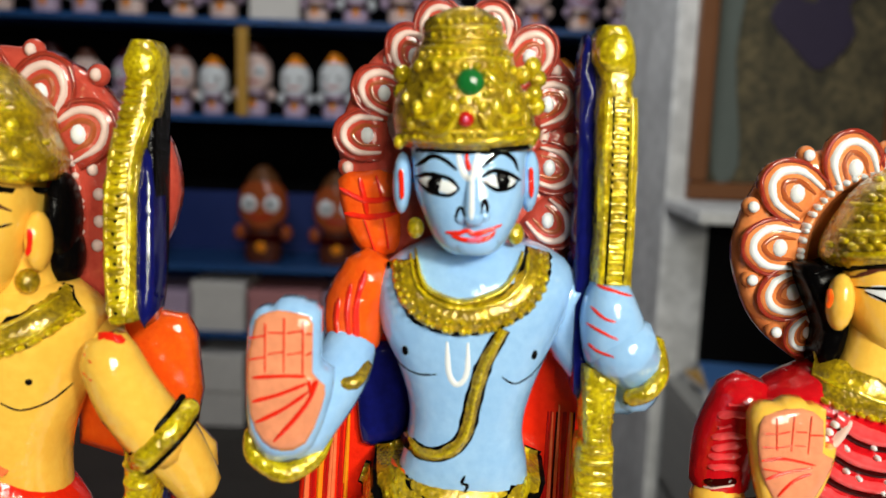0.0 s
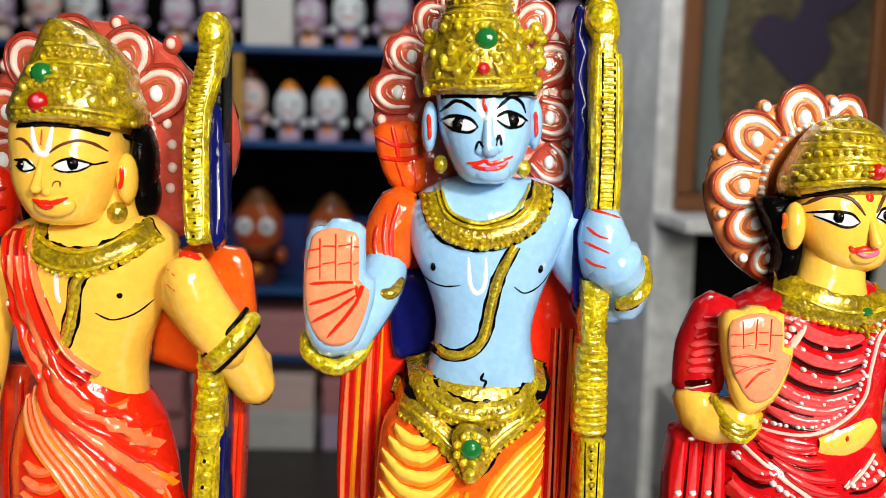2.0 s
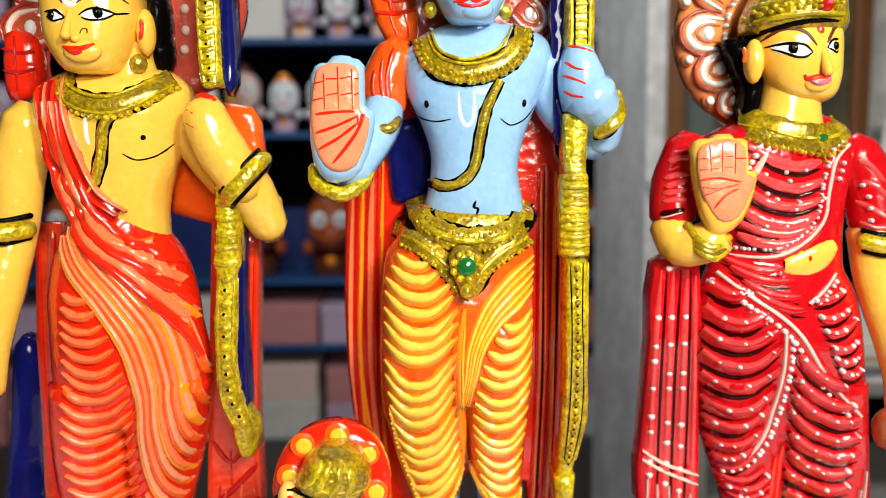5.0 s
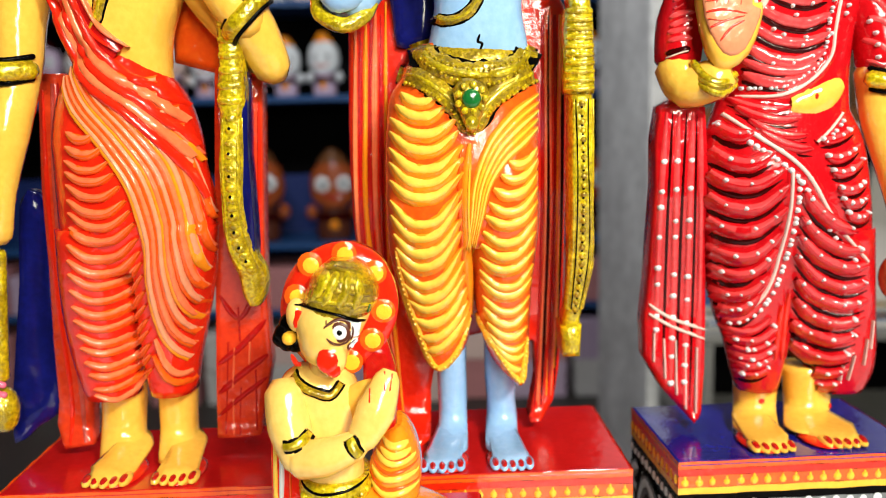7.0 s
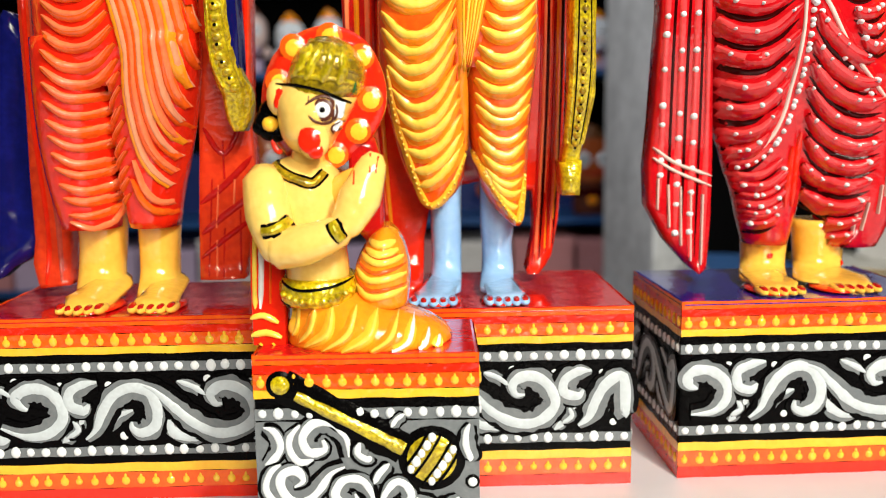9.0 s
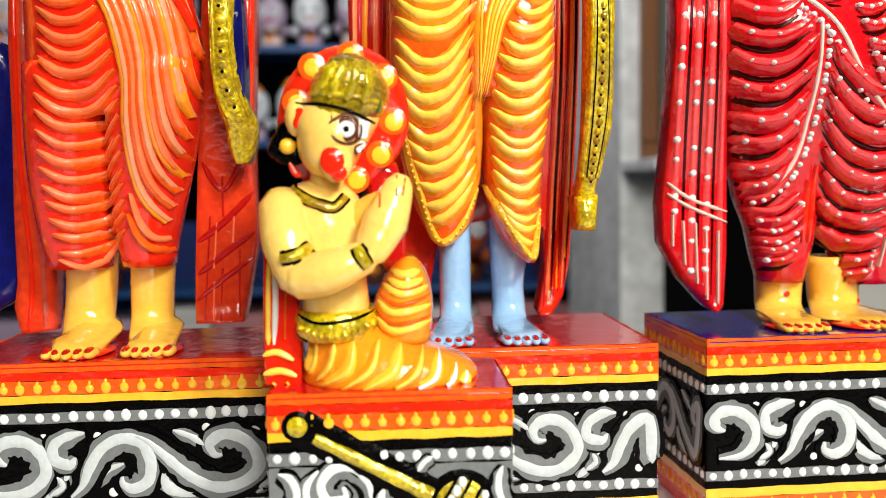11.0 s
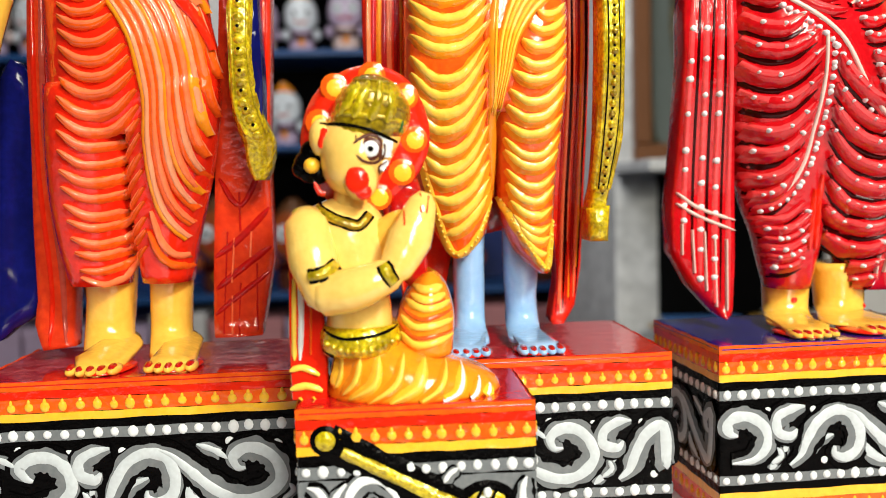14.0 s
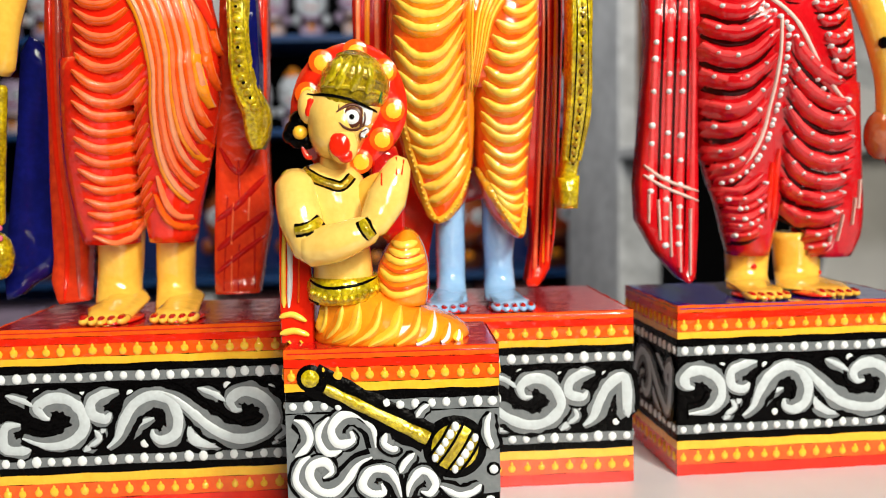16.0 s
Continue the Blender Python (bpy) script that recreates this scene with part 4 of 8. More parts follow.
    c.loft([(0.0520, 0.0650, 0.3380), (0.0520, 0.0640, 0.3200), (0.0530, 0.0640, 0.3110), (0.0510, 0.0650, 0.3070), (0.0510, 0.0660, 0.2740), (0.0530, 0.0650, 0.2700), (0.0530, 0.0650, 0.2420), (0.0530, 0.0650, 0.2155), (0.0530, 0.0650, 0.1910), (0.0520, 0.0610, 0.1720), (0.0500, 0.0590, 0.1620), (0.0500, 0.0580, 0.1470)], [(.288, .306), (.288, .306), (.288, .306), (.289, .307), (.290, .308)], "gold", e=3.2)
    c.plate([(0.0490, 0.1610), (0.0590, 0.1620), (0.0580, 0.1460), (0.0500, 0.1460)], 0.2865, 0.31, "gold", 0.002, k=1)
    c.skin(start)
    for i, y in enumerate(range(10)):
        p = along([(0.0590, 0.3090), (0.0580, 0.2740)], i / 9)
        c.stroke([(p[0] - 0.0068, p[1]), (p[0], p[1] - 0.0004), (p[0] + 0.0068, p[1])], 0.0031, "gold", 0.0020, k=3, taper=0.8)
        if i % 3 == 2:
            c.stroke([(p[0] - 0.0066, p[1] - 0.0019), (p[0] + 0.0066, p[1] - 0.0019)], 0.0010, "black", 0.0004, k=2)
    for i in range(5):
        p = along([(0.0580, 0.3310), (0.0590, 0.3140)], i / 4)
        c.stroke([(p[0] - 0.005, p[1]), (p[0] + 0.005, p[1])], 0.0030, "gold", 0.0016, k=2, taper=0.8)
    for i in range(25):
        p = along([(0.0590, 0.2670), (0.0600, 0.2420), (0.0600, 0.2160), (0.0590, 0.1910), (0.0560, 0.1690)], i / 24)
        c.dot(p[0], p[1], 0.0017, "gold" if i % 2 else "old_gold", 0.0014)
        c.dot(p[0] - 0.0002, p[1] - 0.0017, 0.0007, "black", 0.0008)
    for pts in ([(0.0550, 0.2690), (0.0550, 0.2420), (0.0550, 0.2160), (0.0540, 0.1910), (0.0520, 0.1690)], [(0.0640, 0.2690), (0.0640, 0.2420), (0.0640, 0.2150), (0.0640, 0.1910), (0.0590, 0.1690)]):
        c.stroke(pts, 0.0024, "gold", 0.0012, taper=0.9)
    for pts in ([(0.0560, 0.2690), (0.0570, 0.2420), (0.0570, 0.2160), (0.0560, 0.1910), (0.0540, 0.1690)], [(0.0620, 0.2690), (0.0620, 0.2420), (0.0630, 0.2160), (0.0620, 0.1910), (0.0580, 0.1690)]):
        c.stroke(pts, 0.0008, "black", 0.0003, taper=0.9)
    c.recede(0.029)
    return c


bow_bearer_blue().thing("statue", (0.02, 0.31, 0.088), "blue-skinned painted wooden deity statue with golden crown, bow and yellow-orange dhoti", "statue", "row of deity statues")


def bow_bearer_yellow():
    c = Clay()
    Z0 = 0.088
    # back panels
    c.plate([(-0.2040, 0.2880), (-0.1920, 0.2880), (-0.1950, 0.2410), (-0.1980, 0.1900), (-0.1950, 0.1540), (-0.1900, 0.1300), (-0.1930, 0.0960), (-0.2080, 0.0940), (-0.2100, 0.1060), (-0.2080, 0.1180), (-0.2080, 0.1540), (-0.2070, 0.1900), (-0.2070, 0.2330)], 0.318, 0.332, "brick", 0.003, k=1)
    c.plate([(-0.1160, 0.2890), (-0.0930, 0.2860), (-0.0950, 0.2390), (-0.0970, 0.1870), (-0.0960, 0.1390), (-0.1040, 0.1010), (-0.1150, 0.1000), (-0.1260, 0.1000), (-0.1250, 0.1280), (-0.1230, 0.1640), (-0.1190, 0.2390)], 0.312, 0.330, "brick", 0.003, k=1)
    c.plate([(-0.1370, 0.2920), (-0.0940, 0.2920), (-0.0920, 0.3370), (-0.1030, 0.3450), (-0.1280, 0.3420)], 0.318, 0.330, "orange", 0.003, k=2)
    c.skin()
    for pts, n, w in (([(-0.2020, 0.2800), (-0.2040, 0.2330), (-0.2040, 0.1780), (-0.2010, 0.1240), (-0.2040, 0.0970)], "scarlet", 0.0028), ([(-0.1970, 0.2830), (-0.2000, 0.2330), (-0.2000, 0.1840), (-0.1960, 0.1360), (-0.1960, 0.0990)], "salmon", 0.0034), ([(-0.1940, 0.2830), (-0.1980, 0.2270), (-0.1970, 0.1780), (-0.1930, 0.1390)], "red", 0.0024), ([(-0.1200, 0.1760), (-0.1100, 0.1640), (-0.0980, 0.1870)], "red", 0.003), ([(-0.1230, 0.1400), (-0.1110, 0.1490), (-0.0970, 0.1630)], "red", 0.0036), ([(-0.1230, 0.1250), (-0.1120, 0.1340), (-0.0970, 0.1450)], "red", 0.0036), ([(-0.1240, 0.1130), (-0.1130, 0.1220), (-0.0980, 0.1330)], "red", 0.003), ([(-0.1170, 0.1520), (-0.1210, 0.1030)], "red", 0.0026), ([(-0.1110, 0.1700), (-0.1110, 0.1520)], "red", 0.0024), ([(-0.1120, 0.1280), (-0.1140, 0.1020)], "red", 0.0028), ([(-0.1040, 0.1370), (-0.1050, 0.1050)], "red", 0.0028), ([(-0.1140, 0.1490), (-0.1160, 0.1280)], "coral", 0.0026), ([(-0.1060, 0.1520), (-0.1070, 0.1400)], "coral", 0.0026), ([(-0.1160, 0.1220), (-0.1170, 0.1030)], "coral", 0.0028), ([(-0.0950, 0.2720), (-0.0980, 0.2100), (-0.1010, 0.1810)], "scarlet", 0.0026)):
        c.stroke(pts, w, n, 0.001)
    c.plate([(-0.2200, 0.2260), (-0.2120, 0.2290), (-0.2070, 0.2170), (-0.2050, 0.1950), (-0.2060, 0.1660), (-0.2080, 0.1240), (-0.2120, 0.1120), (-0.2220, 0.1060), (-0.2350, 0.0970), (-0.2330, 0.1250), (-0.2240, 0.1840)], 0.320, 0.336, "navy", 0.003, k=2)
    # halo
    c.plate([(-0.2080, 0.3780), (-0.2060, 0.4020), (-0.1980, 0.4220), (-0.1830, 0.4360), (-0.1650, 0.4420), (-0.1460, 0.4410), (-0.1290, 0.4330), (-0.1170, 0.4210), (-0.1030, 0.4140), (-0.0970, 0.3960), (-0.0990, 0.3810), (-0.1040, 0.3700), (-0.1120, 0.3540), (-0.1410, 0.3460), (-0.1830, 0.3470)], 0.316, 0.330, "salmon", 0.003)
    for p in ((-0.2000, 0.3810), (-0.1970, 0.4030), (-0.1840, 0.4240), (-0.1660, 0.4320), (-0.1430, 0.4280), (-0.1290, 0.4130)):
        petal(c, p, (-0.1620, 0.3900), 0.0200, 0.316, "salmon", "pale", "white")
    for p in ((-0.1960, 0.4220), (-0.1480, 0.4410), (-0.1250, 0.4330), (-0.1270, 0.3990), (-0.1250, 0.3900), (-0.1250, 0.3800), (-0.1260, 0.3710), (-0.2030, 0.3930)):
        c.ball(at(p, 0.319), (0.0042, 0.004, 0.0042), "salmon")
        c.ball(at(p, 0.3158), (0.0022, 0.002, 0.0024), "pale", 9, 6)
    c.stroke([(-0.1420, 0.4180), (-0.1340, 0.4010), (-0.1310, 0.3830), (-0.1330, 0.3670)], 0.004, "salmon", 0.0016, y=0.316)
    c.row_of_dots([(-0.1400, 0.4160), (-0.1340, 0.4010), (-0.1310, 0.3830), (-0.1330, 0.3670)], 0.004, 0.0015, "pale", 0.0022, y=0.3155)
    c.plate([(-0.2080, 0.3780), (-0.1970, 0.3790), (-0.1920, 0.3710), (-0.1930, 0.3530), (-0.2040, 0.3470), (-0.2090, 0.3520)], 0.306, 0.32, "scarlet", 0.003, k=2)
    for pts in ([(-0.2080, 0.3710), (-0.2000, 0.3690), (-0.1930, 0.3700)], [(-0.2080, 0.3610), (-0.2010, 0.3600), (-0.1930, 0.3620)], [(-0.2020, 0.3770), (-0.2020, 0.3520)]):
        c.stroke(pts, 0.002, "red", 0.001, y=0.3058)
    # legs and feet
    for r in ([(-0.1800, -0.1560, 0.1580), (-0.1820, -0.1590, 0.1350), (-0.1830, -0.1610, 0.1205), (-0.1850, -0.1630, 0.1070), (-0.1870, -0.1640, 0.0955)], [(-0.1520, -0.1300, 0.1575), (-0.1530, -0.1330, 0.1340), (-0.1540, -0.1350, 0.1195), (-0.1550, -0.1360, 0.1050), (-0.1570, -0.1360, 0.0945)]):
        r[-1] = (r[-1][0], r[-1][1], Z0 + 0.003)
        c.loft(r, [(.296, .322), (.299, .323), (.302, .325), (.304, .326), (.302, .328)], "yellow_skin")
    foot(c, (-0.1660, 0.1040)[0], (-0.1740, 0.1040)[0], Z0, 0.318, 0.2865, "yellow_skin", 0.0094)
    foot(c, (-0.1390, 0.1030)[0], (-0.1410, 0.1030)[0], Z0, 0.318, 0.2875, "yellow_skin", 0.0094)
    # dhoti
    start = len(c.f)
    c.loft([(-0.1700, -0.1380, 0.2965), (-0.1790, -0.1360, 0.2875), (-0.1860, -0.1270, 0.2755), (-0.1900, -0.1210, 0.2570), (-0.1900, -0.1190, 0.2410), (-0.1900, -0.1160, 0.2250), (-0.1900, -0.1170, 0.2080), (-0.1890, -0.1190, 0.1940)], [(.284, .322), (.280, .324), (.277, .325), (.275, .325), (.274, .325), (.275, .324), (.279, .324)], "scarlet")
    c.loft([(-0.1910, -0.1540, 0.2145), (-0.1910, -0.1550, 0.1920), (-0.1910, -0.1560, 0.1695), (-0.1890, -0.1580, 0.1465), (-0.1860, -0.1600, 0.1295)], [(.276, .324), (.275, .324), (.278, .324), (.283, .323), (.288, .322)], "scarlet")
    c.loft([(-0.1550, -0.1160, 0.2135), (-0.1560, -0.1180, 0.1915), (-0.1560, -0.1230, 0.1685), (-0.1550, -0.1290, 0.1455), (-0.1540, -0.1320, 0.1305)], [(.276, .324), (.275, .324), (.278, .324), (.283, .323), (.288, .322)], "scarlet")
    c.skin(start)
    pleats(c, [(-0.1760, 0.2590), (-0.1780, 0.2450), (-0.1780, 0.2320), (-0.1784, 0.2181), (-0.1791, 0.2017), (-0.1795, 0.1855), (-0.1793, 0.1695), (-0.1779, 0.1533), (-0.1758, 0.1369)], [(-0.1615, 0.2585), (-0.1555, 0.2445), (-0.1504, 0.2315), (-0.1469, 0.2197), (-0.1457, 0.2052), (-0.1454, 0.1921), (-0.1451, 0.1763), (-0.1453, 0.1622), (-0.1462, 0.1478)], [0.003, 0.005, 0.007, 0.008, 0.008, 0.007, 0.004], 19, "orange", "coral", 0.70, 0.44)
    pa, pb = [(-0.1840, 0.2950), (-0.1750, 0.2710), (-0.1610, 0.2530), (-0.1490, 0.2330), (-0.1437, 0.2095), (-0.1434, 0.1850), (-0.1386, 0.1600), (-0.1234, 0.1403)], [(-0.1590, 0.2910), (-0.1450, 0.2780), (-0.1320, 0.2650), (-0.1210, 0.2530), (-0.1153, 0.2390), (-0.1113, 0.2261), (-0.1090, 0.2163), (-0.1088, 0.2086)]
    for k in range(10):
        path = [Vector(p).lerp(Vector(q), (k + 0.25) / 10) for p, q in zip(pa, pb)]
        c.stroke(path, [0.0032, 0.0042, 0.0046, 0.0050, 0.0056], "orange" if k % 3 else "amber", 0.0026, k=6, taper=0.5)
        side = [q + Vector((0.0008, 0.0006)) for q in path]
        c.stroke(side, [0.0018, 0.0026, 0.0030, 0.0032, 0.0034], ("peach", "coral")[k % 2], 0.0033, k=6, taper=0.4)
    for pts in ([(-0.1550, 0.2860), (-0.1430, 0.2810), (-0.1265, 0.2855)], [(-0.1530, 0.2780), (-0.1400, 0.2740), (-0.1205, 0.2805)], [(-0.1480, 0.2720), (-0.1350, 0.2670), (-0.1155, 0.2735)], [(-0.1410, 0.2650), (-0.1280, 0.2600), (-0.1115, 0.2645)], [(-0.1300, 0.2560), (-0.1200, 0.2520), (-0.1075, 0.2545)]):
        c.stroke(pts, 0.0052, "orange", 0.0030)
        c.stroke(pts, 0.0028, "peach", 0.0038)
    for pts, n, wd in (([(-0.1429, 0.1628), (-0.1398, 0.1495), (-0.1339, 0.1430), (-0.1250, 0.1451)], "coral", 0.0036), ([(-0.1448, 0.1542), (-0.1408, 0.1428), (-0.1339, 0.1382), (-0.1260, 0.1413)], "orange", 0.0040), ([(-0.1758, 0.1340), (-0.1668, 0.1304), (-0.1587, 0.1345), (-0.1517, 0.1434)], "coral", 0.0034)):
        c.stroke(pts, wd, n, 0.0028)
    # torso and neck
    start = len(c.f)
    c.loft([(-0.1750, -0.1330, 0.2775), (-0.1750, -0.1330, 0.2855), (-0.1730, -0.1330, 0.2950), (-0.1740, -0.1310, 0.3060), (-0.1810, -0.1260, 0.3195), (-0.1890, -0.1220, 0.3325), (-0.1920, -0.1190, 0.3435), (-0.1900, -0.1200, 0.3525), (-0.1790, -0.1300, 0.3600)], [(.288, .320), (.284, .320), (.282, .321), (.280, .322), (.279, .323), (.278, .324), (.281, .324), (.291, .320)], "yellow_skin")
    c.loft([(-0.1680, -0.1330, 0.3535), (-0.1660, -0.1350, 0.3600), (-0.1650, -0.1360, 0.3660), (-0.1650, -0.1350, 0.3720)], [(.288, .314), (.288, .312)], "yellow_skin", k=2)
    c.skin(start)
    for w, n, h in ((0.0140, "black", 0.0010), (0.0122, "old_gold", 0.0032)):
        c.stroke([(-0.1730, 0.3570), (-0.1700, 0.3490), (-0.1610, 0.3440), (-0.1490, 0.3430), (-0.1360, 0.3480), (-0.1260, 0.3560), (-0.1210, 0.3620)], w, n, h, taper=0.85)
    for pts in ([(-0.1720, 0.3590), (-0.1690, 0.3530), (-0.1600, 0.3480), (-0.1490, 0.3470), (-0.1370, 0.3520), (-0.1260, 0.3600)], [(-0.1730, 0.3530), (-0.1700, 0.3460), (-0.1610, 0.3410), (-0.1480, 0.3400), (-0.1350, 0.3450), (-0.1240, 0.3530)]):
        c.stroke(pts, 0.0020, "gold", 0.0042)
    c.row_of_dots([(-0.1740, 0.3520), (-0.1700, 0.3440), (-0.1610, 0.3390), (-0.1480, 0.3380), (-0.1350, 0.3430), (-0.1230, 0.3510)], 0.0032, 0.0014, "gold", 0.0038)
    for w, n, h in ((0.0074, "black", 0.0008), (0.0060, "old_gold", 0.0022), (0.0028, "gold", 0.0030)):
        c.stroke([(-0.1480, 0.3400), (-0.1530, 0.3340), (-0.1550, 0.3220), (-0.1590, 0.3100), (-0.1650, 0.3020)], w, n, h, taper=0.8)
    for p in ((-0.1700, 0.3290), (-0.1370, 0.3290)):
        c.dot(*p, 0.0013, "black", 0.0008)
    c.stroke([(-0.1730, 0.3220), (-0.1680, 0.3210), (-0.1630, 0.3210)], 0.0009, "black", 0.0003)
    c.stroke([(-0.1460, 0.3220), (-0.1400, 0.3190), (-0.1320, 0.3210), (-0.1260, 0.3260)], 0.0009, "black", 0.0003)
    c.dot(*(-0.1520, 0.2960), 0.0011, "brown", 0.0004)
    c.stroke([(-0.1610, 0.3390), (-0.1610, 0.3300), (-0.1600, 0.3260)], 0.0024, "white", 0.0003)
    # shawl over the shoulder
    for w, n, h in ((0.0190, "red", 0.0030),):
        c.stroke([(-0.1780, 0.3550), (-0.1760, 0.3350), (-0.1710, 0.3160), (-0.1640, 0.3010), (-0.1530, 0.2910)], w, n, h, taper=0.9)
    for k in range(4):
        off = (k - 1.5) * 0.0042
        q = [(-0.1780, 0.3550), (-0.1760, 0.3350), (-0.1710, 0.3170), (-0.1640, 0.3020), (-0.1520, 0.2930)]
        c.stroke([(x + off, z + off * 0.5) for x, z in q], 0.0028, "coral" if k % 2 else "scarlet", 0.0046, k=6)
    c.skin(0)
    for k in range(5):
        w = k / 4
        pa, pb = [(-0.1810, 0.3450), (-0.1800, 0.3180), (-0.1730, 0.2940), (-0.1640, 0.2800), (-0.1450, 0.2650), (-0.1230, 0.2410), (-0.1130, 0.2170)], [(-0.1730, 0.3450), (-0.1700, 0.3200), (-0.1620, 0.2980), (-0.1500, 0.2860), (-0.1330, 0.2760), (-0.1180, 0.2620), (-0.1120, 0.2410)]
        c.stroke([Vector(p).lerp(Vector(q), w) for p, q in zip(pa, pb)], 0.0050, "coral" if k % 2 else "scarlet", 0.0022, k=6, jump=0.009)
    # head
    start = head = len(c.f)
    c.loft([(-0.1650, -0.1530, 0.3570), (-0.1710, -0.1470, 0.3590), (-0.1760, -0.1430, 0.3655), (-0.1800, -0.1400, 0.3745), (-0.1810, -0.1380, 0.3835), (-0.1820, -0.1380, 0.3925), (-0.1810, -0.1370, 0.3985), (-0.1770, -0.1390, 0.4025)], [(.281, .300), (.275, .306), (.2715, .312), (.2705, .316), (.271, .318), (.272, .318), (.274, .318), (.28, .315)], "yellow_skin", e=2.6)
    c.tube([at((-0.1620, 0.3840), 0.2722), at((-0.1630, 0.3760), 0.2695), at((-0.1630, 0.3720), 0.2675)], [0.0010, 0.0016, 0.0022], "yellow_skin")
    c.ball(at((-0.1600, 0.3710), 0.2705), (0.0020, 0.0020, 0.0017), "yellow_skin")
    c.ball(at((-0.1580, 0.3660), 0.2725), (0.0085, 0.003, 0.005), "yellow_skin")
    c.skin(start)
    eye(c, (-0.1720, 0.3820), (-0.1650, 0.3800), [(-0.1740, 0.3830), (-0.1710, 0.3830), (-0.1680, 0.3830), (-0.1640, 0.3800)], [(-0.1730, 0.3810), (-0.1700, 0.3790), (-0.1670, 0.3790), (-0.1640, 0.3800)], (-0.1700, 0.3810), 0.0014, 0.0022, 0.0052)
    eye(c, (-0.1570, 0.3810), (-0.1450, 0.3820), [(-0.1580, 0.3810), (-0.1550, 0.3830), (-0.1510, 0.3840), (-0.1470, 0.3830), (-0.1440, 0.3820)], [(-0.1570, 0.3800), (-0.1540, 0.3790), (-0.1500, 0.3790), (-0.1470, 0.3800), (-0.1440, 0.3820)], (-0.1510, 0.3820), 0.0013, 0.0029, 0.0050)
    c.stroke([(-0.1450, 0.3820), (-0.1430, 0.3820), (-0.1400, 0.3830)], 0.001, "black", 0.0004)
    c.stroke([(-0.1730, 0.3910), (-0.1700, 0.3910), (-0.1670, 0.3890), (-0.1650, 0.3860)], 0.0014, "brown", 0.0004)
    c.stroke([(-0.1590, 0.3860), (-0.1550, 0.3890), (-0.1490, 0.3910), (-0.1440, 0.3900), (-0.1400, 0.3870)], 0.0014, "brown", 0.0004)
    c.stroke([(-0.1660, 0.3960), (-0.1650, 0.3900), (-0.1630, 0.3860), (-0.1600, 0.3860), (-0.1590, 0.3900), (-0.1580, 0.3970)], 0.0028, "white", 0.0004)
    c.stroke([(-0.1620, 0.3950), (-0.1620, 0.3890)], [0.0016, 0.0028], "scarlet", 0.0006)
    c.stroke([(-0.1660, 0.3680), (-0.1630, 0.3670), (-0.1600, 0.3670), (-0.1570, 0.3670), (-0.1520, 0.3690)], 0.0024, "scarlet", 0.001, taper=0.3)
    c.stroke([(-0.1640, 0.3670), (-0.1600, 0.3650), (-0.1570, 0.3660)], 0.0022, "scarlet", 0.001)
    c.stroke([(-0.1600, 0.3660), (-0.1580, 0.3660)], 0.0012, "pink", 0.0013)
    c.stroke([(-0.1580, 0.3730), (-0.1570, 0.3750), (-0.1550, 0.3750), (-0.1550, 0.3730)], 0.0007, "brown", 0.0003)
    c.stroke([(-0.1370, 0.3790), (-0.1380, 0.3760), (-0.1370, 0.3730), (-0.1360, 0.3730)], 0.0014, "black", 0.0004)
    c.ball(at((-0.1330, 0.3830), 0.305), (0.0050, 0.012, 0.016), "black")
    c.ball(at((-0.1340, 0.3690), 0.308), (0.006, 0.010, 0.012), "black")
    c.ball(at((-0.1790, 0.3630), 0.305), (0.006, 0.010, 0.012), "black")
    c.ball(at((-0.1360, 0.3760), 0.291), (0.0042, 0.007, 0.0105), "yellow_skin")
    c.stroke([(-0.1360, 0.3810), (-0.1360, 0.3760), (-0.1370, 0.3720)], 0.0020, "scarlet", 0.0006, y=0.2842)
    c.ball(at((-0.1400, 0.3620), 0.290), (0.0042, 0.004, 0.0046), "old_gold")
    # crown
    start = len(c.f)
    c.loft([(-0.1820, -0.1320, 0.3965), (-0.1830, -0.1300, 0.4015), (-0.1810, -0.1310, 0.4065), (-0.1780, -0.1340, 0.4135), (-0.1750, -0.1345, 0.4200), (-0.1720, -0.1390, 0.4265), (-0.1690, -0.1470, 0.4340), (-0.1660, -0.1560, 0.4385)], [(.272, .322), (.267, .325), (.268, .324), (.271, .322), (.275, .318), (.279, .312), (.284, .305)], "old_gold", k=2)
    c.skin(start)
    c.skin(head)
    c.stroke([(-0.1730, 0.3960), (-0.1610, 0.3970), (-0.1480, 0.3960), (-0.1380, 0.3930), (-0.1310, 0.3900)], 0.0022, "black", 0.0006, taper=0.9)
    c.skin(start)
    for pts, w in (([(-0.1740, 0.3990), (-0.1610, 0.4000), (-0.1480, 0.4000), (-0.1350, 0.3970), (-0.1250, 0.3930)], 0.0030), ([(-0.1730, 0.4030), (-0.1610, 0.4030), (-0.1470, 0.4030), (-0.1350, 0.4010), (-0.1260, 0.3980)], 0.0018), ([(-0.1690, 0.4120), (-0.1580, 0.4150), (-0.1450, 0.4140), (-0.1300, 0.4110)], 0.0024), ([(-0.1650, 0.4200), (-0.1540, 0.4210), (-0.1380, 0.4200)], 0.0024), ([(-0.1620, 0.4280), (-0.1540, 0.4280), (-0.1430, 0.4270)], 0.0022)):
        c.stroke(pts, w, "gold", 0.0018, taper=0.9)
